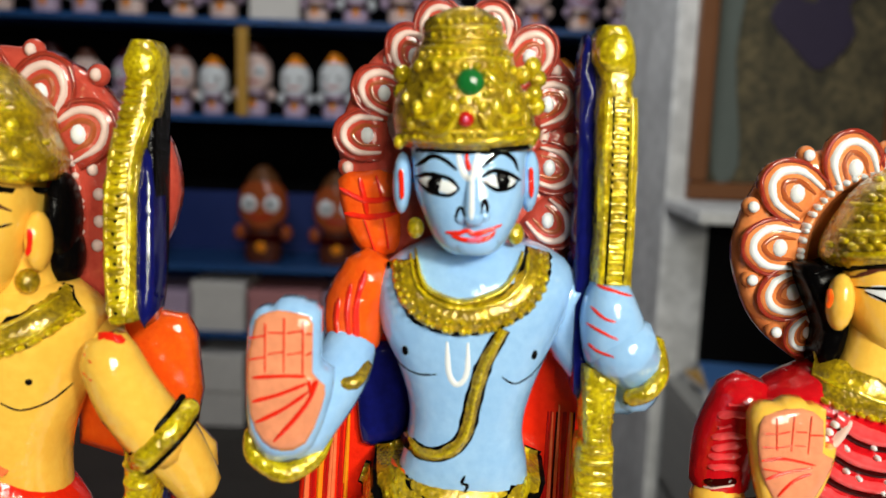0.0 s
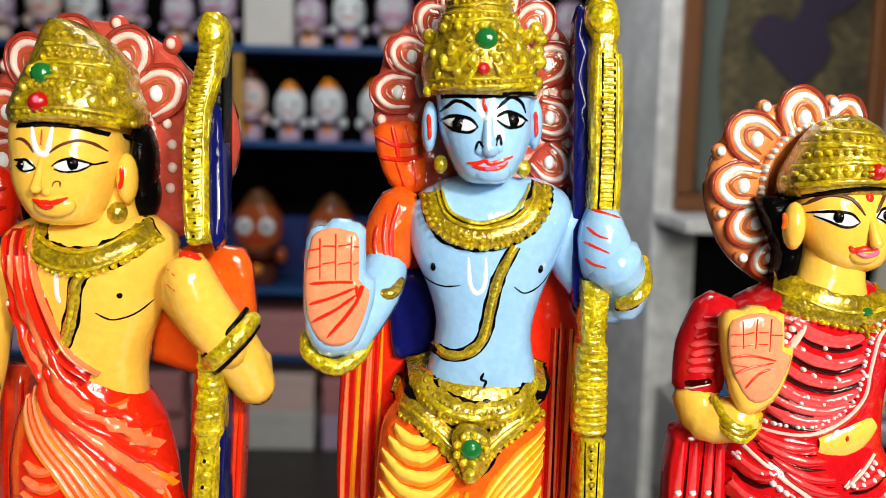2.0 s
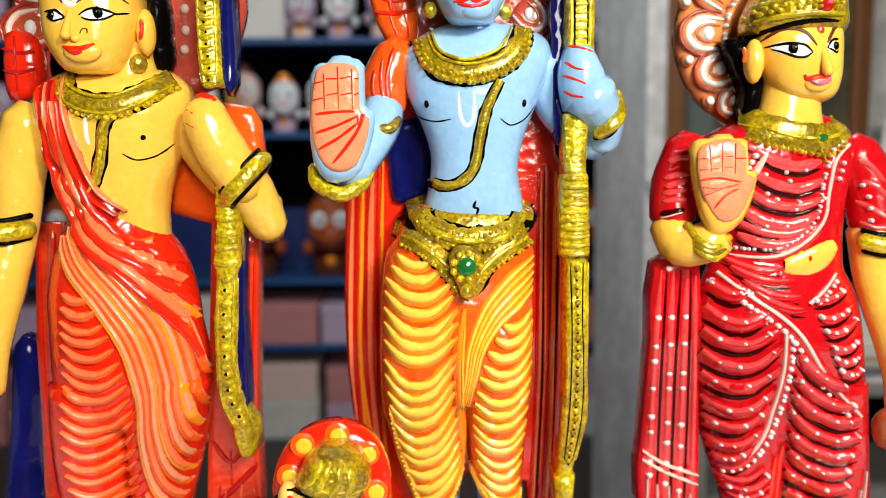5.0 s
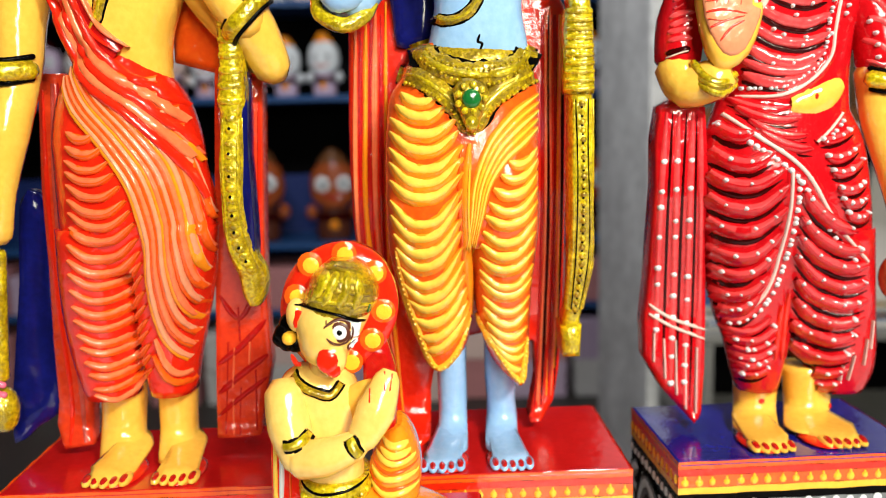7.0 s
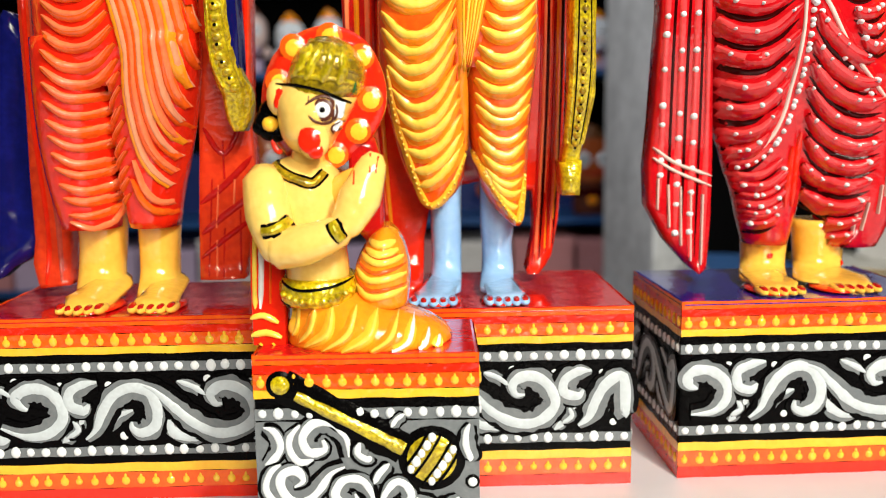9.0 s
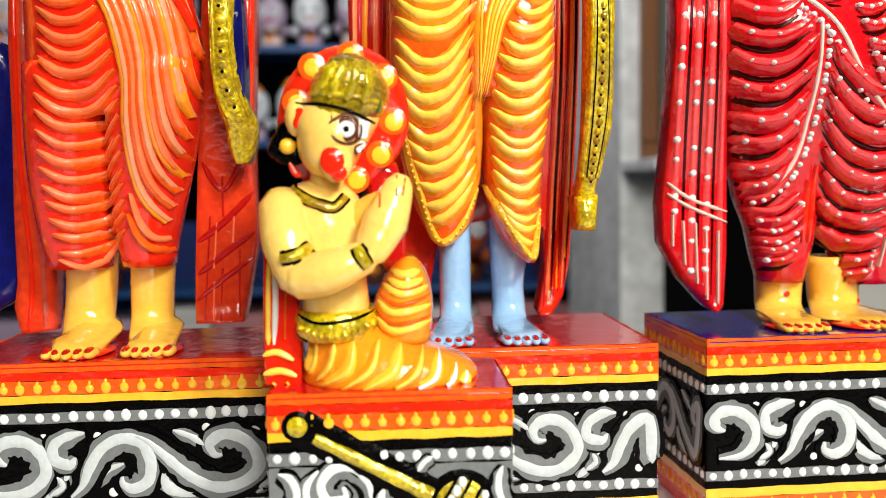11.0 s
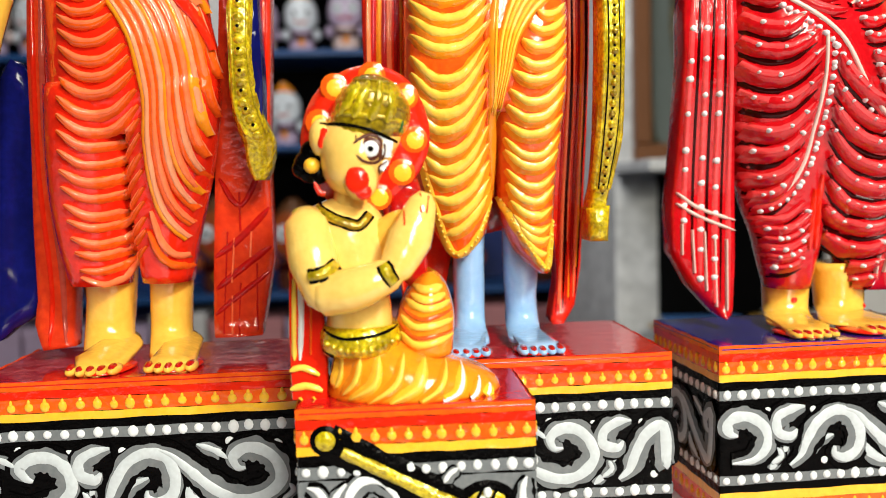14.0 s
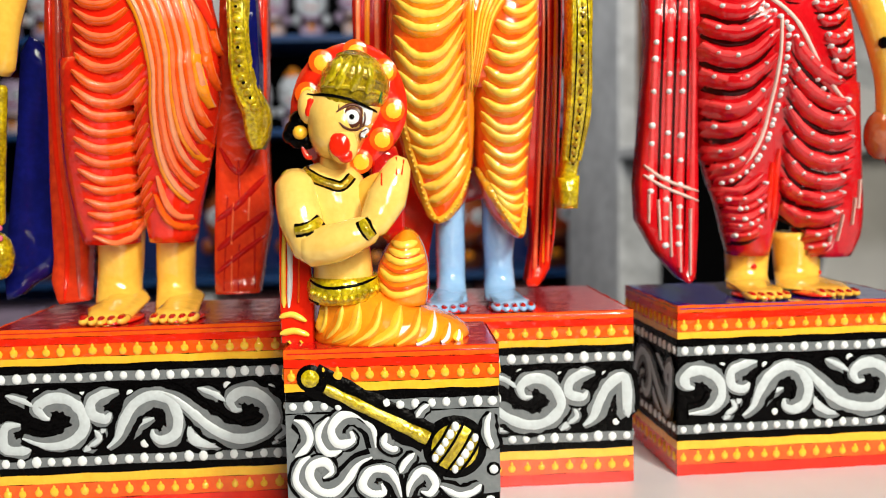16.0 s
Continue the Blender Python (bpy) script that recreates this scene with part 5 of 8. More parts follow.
    for pts in ([(-0.1740, 0.4010), (-0.1610, 0.4020), (-0.1480, 0.4010), (-0.1350, 0.3990), (-0.1260, 0.3950)], [(-0.1690, 0.4110), (-0.1590, 0.4120), (-0.1450, 0.4120), (-0.1300, 0.4090)], [(-0.1650, 0.4220), (-0.1540, 0.4240), (-0.1390, 0.4220)], [(-0.1610, 0.4310), (-0.1530, 0.4320), (-0.1470, 0.4300)], [(-0.1640, 0.4250), (-0.1540, 0.4260), (-0.1410, 0.4240)]):
        c.row_of_dots(pts, 0.0030, 0.0013, "gold", 0.0020)
    for p in ((-0.1700, 0.4060), (-0.1680, 0.4110), (-0.1520, 0.4070), (-0.1470, 0.4090), (-0.1420, 0.4060), (-0.1360, 0.4060), (-0.1300, 0.4040), (-0.1490, 0.4170), (-0.1440, 0.4170), (-0.1380, 0.4150), (-0.1560, 0.4180), (-0.1660, 0.4170), (-0.1530, 0.4120)):
        c.dot(p[0], p[1], random.uniform(0.0016, 0.0026), "gold", 0.0018, sq=1.2)
    c.dot(*(-0.1610, 0.4160), 0.0046, "green", 0.003, n=12)
    c.dot(*(-0.1610, 0.4050), 0.0044, "red", 0.0026, n=12)
    c.dot(*(-0.1610, 0.4060), 0.0022, "pink", 0.0034)
    # hanging arm
    start = len(c.f)
    c.tube([at((-0.1860, 0.3380), 0.302, -0.009), at((-0.1920, 0.3160), 0.300, -0.009), at((-0.1940, 0.2890), 0.297, -0.009), at((-0.2000, 0.2600), 0.292, -0.009), at((-0.2050, 0.2320), 0.290, -0.009), at((-0.2070, 0.2110), 0.291, -0.009)], [0.0125, 0.0125, 0.0105, 0.0105, 0.0075, 0.0055], "yellow_skin")
    c.tube([at((-0.2030, 0.2880), 0.284, -0.009), at((-0.1940, 0.2870), 0.283, -0.009), at((-0.1850, 0.2880), 0.290, -0.009)], 0.0046, "gold")
    c.tube([at((-0.2030, 0.2930), 0.285, -0.009), at((-0.1940, 0.2920), 0.284, -0.009), at((-0.1840, 0.2940), 0.291, -0.009)], 0.0014, "black")
    c.tube([at((-0.2040, 0.2830), 0.285, -0.009), at((-0.1940, 0.2820), 0.284, -0.009), at((-0.1850, 0.2840), 0.291, -0.009)], 0.0014, "black")
    c.tube([at((-0.2050, 0.2430), 0.287, -0.009), at((-0.2040, 0.2360), 0.287, -0.009)], 0.0045, "black")
    # club in the hanging hand
    c.tube([at((-0.2090, 0.2030), 0.296, -0.010), at((-0.2140, 0.1760), 0.298, -0.010), at((-0.2170, 0.1400), 0.300, -0.010)], [0.0024, 0.0045, 0.0040], "gold")
    c.ball(at((-0.2180, 0.1230), 0.302, -0.010), (0.0075, 0.008, 0.012), "gold")
    c.tube([at((-0.2170, 0.1380), 0.296, -0.010), at((-0.2140, 0.1370), 0.296, -0.010)], 0.0016, "pink")
    c.tube([at((-0.2180, 0.1330), 0.296, -0.010), at((-0.2140, 0.1320), 0.296, -0.010)], 0.0016, "pink")
    # arm holding the bow
    c.tube([at((-0.1230, 0.3370), 0.304), at((-0.1120, 0.3170), 0.308), at((-0.0880, 0.2920), 0.306)], [0.0120, 0.0110, 0.0110], "yellow_skin")
    start = len(c.f)
    c.tube([at((-0.0850, 0.2860), 0.300), at((-0.0920, 0.3040), 0.292), at((-0.1030, 0.3230), 0.284), at((-0.1100, 0.3400), 0.282)], [0.0088, 0.0112, 0.0116, 0.0098], "yellow_skin")
    c.skin(start)
    band = ((-0.1030, 0.288, 0.2995), (-0.0985, 0.2785, 0.3035), (-0.0925, 0.2770, 0.3095), (-0.0868, 0.2800, 0.3160), (-0.0850, 0.290, 0.3195))
    c.tube(band, 0.0040, "gold", flat=0.8)
    for off in (-1, 1):
        c.tube([(x - 0.0024 * off, y, z + 0.0034 * off) for x, y, z in band], 0.0012, "black")
    c.stroke([(-0.1150, 0.3470), (-0.1110, 0.3480), (-0.1040, 0.3450)], 0.0016, "scarlet", 0.0006)
    for pts in ([(-0.1160, 0.3410), (-0.1120, 0.3390)], [(-0.1160, 0.3350), (-0.1120, 0.3330)]):
        c.stroke(pts, 0.0018, "scarlet", 0.0005)
    # bow, its upper half leaning back
    bow = len(c.v)
    c.plate([(-0.1010, 0.4160), (-0.0970, 0.4320), (-0.0962, 0.4260), (-0.0962, 0.3820), (-0.0970, 0.3530), (-0.1020, 0.3530)], 0.286, 0.304, "black", 0.002, k=2)
    c.plate([(-0.1010, 0.4010), (-0.0970, 0.4030), (-0.0960, 0.3820), (-0.0960, 0.3530), (-0.1020, 0.3530)], 0.2845, 0.300, "navy", 0.0015, k=2)
    c.plate([(-0.1040, 0.2880), (-0.0960, 0.2850), (-0.0970, 0.2480), (-0.0960, 0.2140), (-0.0970, 0.1930), (-0.1020, 0.1950), (-0.1060, 0.2260)], 0.288, 0.305, "navy", 0.002, k=2)
    start = len(c.f)
    c.loft([(-0.1100, -0.1000, 0.3510), (-0.1110, -0.1010, 0.3625), (-0.1120, -0.1010, 0.3770), (-0.1120, -0.1010, 0.3910), (-0.1100, -0.0990, 0.4050), (-0.1080, -0.0960, 0.4160), (-0.1060, -0.0950, 0.4230), (-0.1060, -0.0940, 0.4290), (-0.1060, -0.0940, 0.4360), (-0.1040, -0.0960, 0.4400)], [(.280, .298), (.279, .298), (.280, .300), (.282, .300)], "gold", e=3.0)
    c.skin(start)
    for i in range(22):
        p = along([(-0.1010, 0.4260), (-0.1030, 0.4160), (-0.1050, 0.4050), (-0.1060, 0.3910), (-0.1070, 0.3740), (-0.1060, 0.3520)], i / 21)
        c.stroke([(p[0] - 0.0032, p[1]), (p[0], p[1] - 0.0006), (p[0] + 0.0032, p[1])], 0.0026, "gold", 0.0020, k=3, taper=0.7)
        c.dot(p[0] + random.uniform(-0.0008, 0.0008), p[1] + 0.0019, 0.0007, "black", 0.0006)
    for pts in ([(-0.1100, 0.3930), (-0.1100, 0.3740), (-0.1090, 0.3530)], [(-0.1070, 0.4120), (-0.1090, 0.4000), (-0.1100, 0.3910)], [(-0.0970, 0.4160), (-0.1010, 0.4040), (-0.1020, 0.3910), (-0.1020, 0.3720), (-0.1020, 0.3530)]):
        c.stroke(pts, 0.0028, "gold", 0.0016, taper=0.9)
    c.ball(at((-0.1000, 0.4320), 0.2815), (0.0055, 0.003, 0.006), "gold")
    for v in range(bow, len(c.v)):
        q = Vector(c.v[v])
        f = 0.05 * min(max((q.z - 0.35) / 0.08, 0), 1)
        c.v[v] = (q.x + f * (q.x + 0.012), q.y + f * 0.40, q.z + f * (q.z - 0.34))
    start = len(c.f)
    c.loft([(-0.1080, -0.0960, 0.3080), (-0.1080, -0.0960, 0.3020), (-0.1080, -0.0960, 0.2890), (-0.1100, -0.0960, 0.2715), (-0.1090, -0.0980, 0.2665), (-0.1100, -0.0980, 0.2510), (-0.1100, -0.0990, 0.2350), (-0.1100, -0.1000, 0.2200), (-0.1100, -0.0970, 0.2040), (-0.1070, -0.0920, 0.1940), (-0.1050, -0.0910, 0.1890), (-0.1040, -0.0920, 0.1810), (-0.1010, -0.0950, 0.1750)], [(.284, .300), (.284, .300), (.285, .301), (.286, .302), (.288, .304)], "gold", e=2.8)
    c.skin(start)
    for i in range(6):
        p = along([(-0.1010, 0.3060), (-0.1030, 0.2720)], i / 5)
        c.stroke([(p[0] - 0.0056, p[1]), (p[0], p[1] - 0.0004), (p[0] + 0.0056, p[1])], 0.0042, "gold", 0.0016, k=3, taper=0.8)
        c.stroke([(p[0] - 0.0055, p[1] - 0.0026), (p[0] + 0.0055, p[1] - 0.0026)], 0.0007, "old_gold", 0.0006, k=2)
    for i in range(17):
        p = along([(-0.1030, 0.2640), (-0.1050, 0.2410), (-0.1050, 0.2220), (-0.1040, 0.2060), (-0.0980, 0.1930)], i / 16)
        c.dot(p[0], p[1], 0.0026, "gold", 0.0012, sq=0.8)
        if i % 2:
            c.dot(p[0] - 0.0003, p[1] + 0.0008, 0.0011, "black", 0.0015)
    for pts in ([(-0.1070, 0.2640), (-0.1090, 0.2410), (-0.1090, 0.2220), (-0.1080, 0.2050), (-0.1030, 0.1930)], [(-0.0990, 0.2640), (-0.1010, 0.2410), (-0.1010, 0.2220), (-0.0990, 0.2080), (-0.0940, 0.1940)]):
        c.stroke(pts, 0.0024, "gold", 0.0014, taper=0.9)
    # fist closed on the bow, red-nailed
    start = len(c.f)
    c.tube([at((-0.1080, 0.3420), 0.2820), at((-0.1070, 0.3310), 0.2815), at((-0.1010, 0.3180), 0.2825), at((-0.0930, 0.3060), 0.2850)], [0.0082, 0.0092, 0.0098, 0.0095], "yellow_skin", flat=0.9)
    c.skin(start)
    for pts, w in (([(-0.1140, 0.3460), (-0.1080, 0.3470), (-0.1030, 0.3450)], 0.0026), ([(-0.1140, 0.3400), (-0.1120, 0.3390), (-0.1100, 0.3370)], 0.0017), ([(-0.1140, 0.3350), (-0.1120, 0.3340), (-0.1100, 0.3320)], 0.0017), ([(-0.1130, 0.3300), (-0.1110, 0.3280), (-0.1100, 0.3270)], 0.0016)):
        c.stroke(pts, w, "scarlet", 0.0006)
    for k in range(3):
        c.stroke([(-0.1100, 0.3410), (-0.1070, 0.3400), (-0.1040, 0.3400)] if k == 0 else ([(-0.1090, 0.3360), (-0.1070, 0.3350), (-0.1030, 0.3360)] if k == 1 else [(-0.1090, 0.3310), (-0.1060, 0.3300), (-0.1030, 0.3310)]), 0.0008, "tan", 0.0002)
    c.recede(0.016, 0.1, -0.14)
    return c


bow_bearer_yellow().thing("statue", (-0.155, 0.305, 0.088), "yellow-skinned painted wooden deity statue with golden bow and red draped dhoti", "statue", "row of deity statues")


def bordered(c, pts, width, beads=True, side=1, r=0.0011):
    """A sari border: dark line, pale rolled edge and a row of pearls."""
    c.stroke(pts, width * 1.7, "crimson", 0.0012, taper=0.8)
    c.stroke(pts, width * 0.6, "pale", 0.0024, taper=0.8)
    p = smooth([Vector(q) for q in pts], 6)
    off = []
    for i, q in enumerate(p):
        d = (p[min(i + 1, len(p) - 1)] - p[max(i - 1, 0)]).normalized()
        off.append(q + Vector((-d[1], d[0])) * width * 0.95 * side)
    if beads:
        c.row_of_dots([tuple(q) for q in off[::5]], r * 2.5, r, "white", 0.0026)


def sari_wearer():
    c = Clay()
    Z0 = 0.0885
    # hanging cloth at the back
    c.plate([(0.1020, 0.2650), (0.1250, 0.2640), (0.1260, 0.2000), (0.1270, 0.1590), (0.1260, 0.1050), (0.1170, 0.1070), (0.0960, 0.1370), (0.0970, 0.1780), (0.1000, 0.2260)], 0.312, 0.330, "crimson", 0.003, k=2)
    c.skin()
    # rose folds; the narrow dark red lines are painted crease shade
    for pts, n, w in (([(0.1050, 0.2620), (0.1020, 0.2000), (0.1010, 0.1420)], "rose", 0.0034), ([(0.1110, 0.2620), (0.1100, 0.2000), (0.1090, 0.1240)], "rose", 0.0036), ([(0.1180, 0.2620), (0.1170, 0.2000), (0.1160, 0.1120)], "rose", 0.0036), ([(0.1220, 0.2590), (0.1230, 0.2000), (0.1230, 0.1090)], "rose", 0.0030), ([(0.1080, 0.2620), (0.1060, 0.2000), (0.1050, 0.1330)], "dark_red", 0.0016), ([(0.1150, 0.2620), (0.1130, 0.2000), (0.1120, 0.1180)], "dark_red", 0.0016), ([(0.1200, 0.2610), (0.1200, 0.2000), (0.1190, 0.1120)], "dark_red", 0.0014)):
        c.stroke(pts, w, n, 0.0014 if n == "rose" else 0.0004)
    for pts in ([(0.1050, 0.2540), (0.1020, 0.2000), (0.1010, 0.1420)], [(0.1110, 0.2530), (0.1100, 0.2000), (0.1090, 0.1240)], [(0.1180, 0.2530), (0.1170, 0.2000), (0.1160, 0.1180)]):
        c.row_of_dots(pts, 0.0125, 0.0018, "white", 0.0022)
    for pts in ([(0.0970, 0.1660), (0.1090, 0.1580), (0.1260, 0.1520)], [(0.0970, 0.1610), (0.1090, 0.1540), (0.1260, 0.1470)]):
        c.stroke(pts, 0.0020, "pale", 0.0022)
    for pts in ([(0.1000, 0.1510), (0.1000, 0.1360)], [(0.1050, 0.1480), (0.1060, 0.1270)], [(0.1110, 0.1470), (0.1120, 0.1180)], [(0.1160, 0.1450), (0.1170, 0.1100)], [(0.1220, 0.1430), (0.1220, 0.1080)]):
        c.stroke(pts, 0.0034, "pale", 0.0024)
    # halo
    c.plate([(0.1610, 0.4170), (0.1450, 0.4150), (0.1280, 0.4090), (0.1190, 0.3960), (0.1140, 0.3770), (0.1180, 0.3600), (0.1250, 0.3470), (0.1360, 0.3370), (0.1480, 0.3330), (0.1710, 0.3510), (0.1830, 0.3780), (0.1760, 0.4080)], 0.326, 0.338, "tan", 0.003)
    for p, s in (((0.1540, 0.4110), 0.0195), ((0.1320, 0.4000), 0.0200), ((0.1270, 0.3780), 0.0195), ((0.1340, 0.3600), 0.0185), ((0.1420, 0.3440), 0.0135), ((0.1730, 0.4090), 0.017)):
        petal(c, p, (0.1670, 0.3750), s, 0.326, "tan", "white", "white")
    for p in ((0.1370, 0.4130), (0.1180, 0.3930), (0.1200, 0.3650), (0.1310, 0.3450), (0.1670, 0.4160)):
        c.ball(at(p, 0.327), (0.0036, 0.004, 0.0036), "tan")
        c.ball(at(p, 0.3235), (0.0022, 0.002, 0.0022), "white")
    c.stroke([(0.1450, 0.3470), (0.1390, 0.3660), (0.1390, 0.3830), (0.1440, 0.3950), (0.1540, 0.4040), (0.1650, 0.4070)], 0.0045, "tan", 0.0022, y=0.3245)
    c.row_of_dots([(0.1450, 0.3470), (0.1380, 0.3660), (0.1380, 0.3830), (0.1430, 0.3950), (0.1530, 0.4040), (0.1650, 0.4070)], 0.0034, 0.0015, "white", 0.0034, y=0.324)
    # feet
    for r in ([(0.1460, 0.1710, 0.1325), (0.1480, 0.1700, 0.1140), (0.1490, 0.1710, 0.1015), (0.1490, 0.1730, 0.0955)], [(0.1730, 0.1970, 0.1285), (0.1750, 0.1990, 0.1115), (0.1770, 0.2000, 0.0990), (0.1770, 0.2020, 0.0945)]):
        r[-1] = (r[-1][0], r[-1][1], Z0 + 0.003)
        c.loft(r, [(.314, .338), (.317, .339), (.320, .341), (.318, .342)], "yellow_skin")
    foot(c, (0.1550, 0.1000)[0], (0.1600, 0.1000)[0], Z0, 0.334, 0.305, "yellow_skin", 0.0096)
    foot(c, (0.1830, 0.0990)[0], (0.1990, 0.0990)[0], Z0, 0.334, 0.309, "yellow_skin", 0.0096)
    c.skin(0)
    for p in ((0.1590, 0.1110), (0.1960, 0.1060)):
        c.dot(*p, 0.0018, "scarlet", 0.0006)
    for p in ((0.1480, 0.1260), (0.1540, 0.1230)):
        c.dot(*p, 0.0024, "gold", 0.002)
    # skirt
    start = len(c.f)
    c.loft([(0.1330, 0.1960, 0.2690), (0.1300, 0.1990, 0.2605), (0.1260, 0.2060, 0.2460), (0.1240, 0.2100, 0.2240), (0.1260, 0.2120, 0.2005), (0.1280, 0.2120, 0.1770), (0.1330, 0.2110, 0.1620), (0.1410, 0.2030, 0.1515)], [(.306, .336), (.303, .338), (.300, .340), (.298, .340), (.299, .340), (.302, .340), (.308, .340)], "crimson")
    c.loft([(0.1270, 0.1720, 0.2035), (0.1290, 0.1720, 0.1805), (0.1330, 0.1720, 0.1595), (0.1390, 0.1720, 0.1445), (0.1430, 0.1700, 0.1295), (0.1470, 0.1680, 0.1170)], [(.299, .338), (.298, .339), (.300, .339), (.303, .338), (.307, .337), (.311, .336)], "crimson")
    c.loft([(0.1710, 0.2120, 0.2025), (0.1730, 0.2130, 0.1795), (0.1750, 0.2150, 0.1585), (0.1790, 0.2170, 0.1405), (0.1830, 0.2170, 0.1265), (0.1870, 0.2130, 0.1155)], [(.299, .338), (.298, .339), (.300, .339), (.303, .338), (.307, .337), (.311, .336)], "crimson")
    c.skin(start)
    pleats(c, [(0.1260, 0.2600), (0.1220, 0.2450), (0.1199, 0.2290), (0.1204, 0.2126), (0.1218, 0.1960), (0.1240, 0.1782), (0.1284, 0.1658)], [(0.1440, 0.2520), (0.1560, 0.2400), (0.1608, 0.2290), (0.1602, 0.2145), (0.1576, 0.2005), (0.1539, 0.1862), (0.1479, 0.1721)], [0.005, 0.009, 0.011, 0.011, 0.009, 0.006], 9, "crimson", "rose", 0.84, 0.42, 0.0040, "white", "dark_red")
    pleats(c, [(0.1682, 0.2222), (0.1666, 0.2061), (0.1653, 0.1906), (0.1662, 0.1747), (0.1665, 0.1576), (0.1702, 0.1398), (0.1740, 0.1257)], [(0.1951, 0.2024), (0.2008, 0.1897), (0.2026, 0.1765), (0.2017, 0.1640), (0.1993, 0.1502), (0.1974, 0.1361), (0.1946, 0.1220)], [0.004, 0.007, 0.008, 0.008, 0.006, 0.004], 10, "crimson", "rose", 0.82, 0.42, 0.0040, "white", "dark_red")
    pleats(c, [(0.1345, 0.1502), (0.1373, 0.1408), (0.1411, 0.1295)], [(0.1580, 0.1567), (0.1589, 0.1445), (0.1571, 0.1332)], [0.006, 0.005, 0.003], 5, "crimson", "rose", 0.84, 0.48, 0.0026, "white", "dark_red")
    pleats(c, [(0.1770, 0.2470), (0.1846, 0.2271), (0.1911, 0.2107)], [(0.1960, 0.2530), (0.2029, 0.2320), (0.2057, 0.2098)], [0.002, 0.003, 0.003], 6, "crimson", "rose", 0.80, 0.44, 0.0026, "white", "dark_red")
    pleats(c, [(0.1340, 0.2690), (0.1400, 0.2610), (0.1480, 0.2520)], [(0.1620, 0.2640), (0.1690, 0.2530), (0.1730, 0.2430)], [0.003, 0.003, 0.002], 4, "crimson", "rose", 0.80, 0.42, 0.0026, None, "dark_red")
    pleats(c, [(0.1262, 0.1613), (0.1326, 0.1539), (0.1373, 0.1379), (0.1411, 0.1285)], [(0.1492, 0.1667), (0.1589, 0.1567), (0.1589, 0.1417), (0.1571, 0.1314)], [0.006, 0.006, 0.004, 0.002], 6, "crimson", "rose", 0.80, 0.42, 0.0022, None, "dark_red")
    for pts in ([(0.1639, 0.1721), (0.1636, 0.1548), (0.1636, 0.1370)], [(0.1604, 0.1658), (0.1599, 0.1520), (0.1599, 0.1370)]):
        c.stroke(pts, 0.0036, "scarlet", 0.0022)
    bordered(c, [(0.1630, 0.2320), (0.1622, 0.2145), (0.1585, 0.1951), (0.1520, 0.1747), (0.1413, 0.1622), (0.1280, 0.1586)], 0.0040, side=1, r=0.0014)
    bordered(c, [(0.1270, 0.2660), (0.1370, 0.2570), (0.1490, 0.2480), (0.1620, 0.2390), (0.1718, 0.2290), (0.1808, 0.2135), (0.1906, 0.1996), (0.2020, 0.1871)], 0.0046, side=-1, r=0.0016)
    bordered(c, [(0.1900, 0.2600), (0.1820, 0.2520), (0.1750, 0.2460)], 0.0030, side=1)
    for pts in ([(0.1946, 0.1220), (0.1946, 0.1332)], [(0.1984, 0.1248), (0.1993, 0.1389)], [(0.2050, 0.1332), (0.2050, 0.1473)], [(0.2078, 0.1417), (0.2078, 0.1567)]):
        c.stroke(pts, 0.0030, "pale", 0.0030)
    # torso in the draped cloth
    start = len(c.f)
    c.loft([(0.1370, 0.2000, 0.2555), (0.1380, 0.1980, 0.2650), (0.1370, 0.1970, 0.2805), (0.1280, 0.1980, 0.2990), (0.1220, 0.2000, 0.3125), (0.1230, 0.2000, 0.3245), (0.1390, 0.1930, 0.3330), (0.1550, 0.1820, 0.3385)], [(.306, .335), (.304, .336), (.302, .337), (.298, .338), (.297, .338), (.301, .338), (.307, .334)], "crimson")
    c.loft([(0.1460, 0.1820, 0.3305), (0.1490, 0.1800, 0.3385), (0.1510, 0.1790, 0.3480), (0.1510, 0.1760, 0.3570)], [(.297, .326), (.299, .324)], "yellow_skin", k=2)
    c.skin(start)
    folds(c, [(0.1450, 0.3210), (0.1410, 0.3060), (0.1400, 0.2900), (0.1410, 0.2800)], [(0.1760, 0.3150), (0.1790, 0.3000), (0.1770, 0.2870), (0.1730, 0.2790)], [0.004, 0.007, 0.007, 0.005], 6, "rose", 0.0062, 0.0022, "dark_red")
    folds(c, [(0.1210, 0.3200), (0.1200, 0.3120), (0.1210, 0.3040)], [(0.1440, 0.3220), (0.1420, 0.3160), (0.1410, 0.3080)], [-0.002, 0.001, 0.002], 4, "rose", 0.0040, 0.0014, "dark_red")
    c.stroke([(0.1630, 0.2640), (0.1750, 0.2650), (0.1890, 0.2740)], [0.011, 0.017, 0.013], "yellow_skin", 0.0022, taper=0.6)
    c.dot(*(0.1750, 0.2680), 0.0012, "scarlet", 0.0030, sq=1.6)
    bordered(c, [(0.1920, 0.3230), (0.1840, 0.3150), (0.1820, 0.3000), (0.1810, 0.2870), (0.1720, 0.2760), (0.1580, 0.2690), (0.1390, 0.2690)], 0.0040, side=-1)
    c.stroke([(0.1500, 0.3200), (0.1470, 0.3130), (0.1440, 0.3080)], 0.0034, "pale", 0.0026)
    c.row_of_dots([(0.1470, 0.3210), (0.1430, 0.3140), (0.1410, 0.3080)], 0.0030, 0.0014, "white", 0.0030)
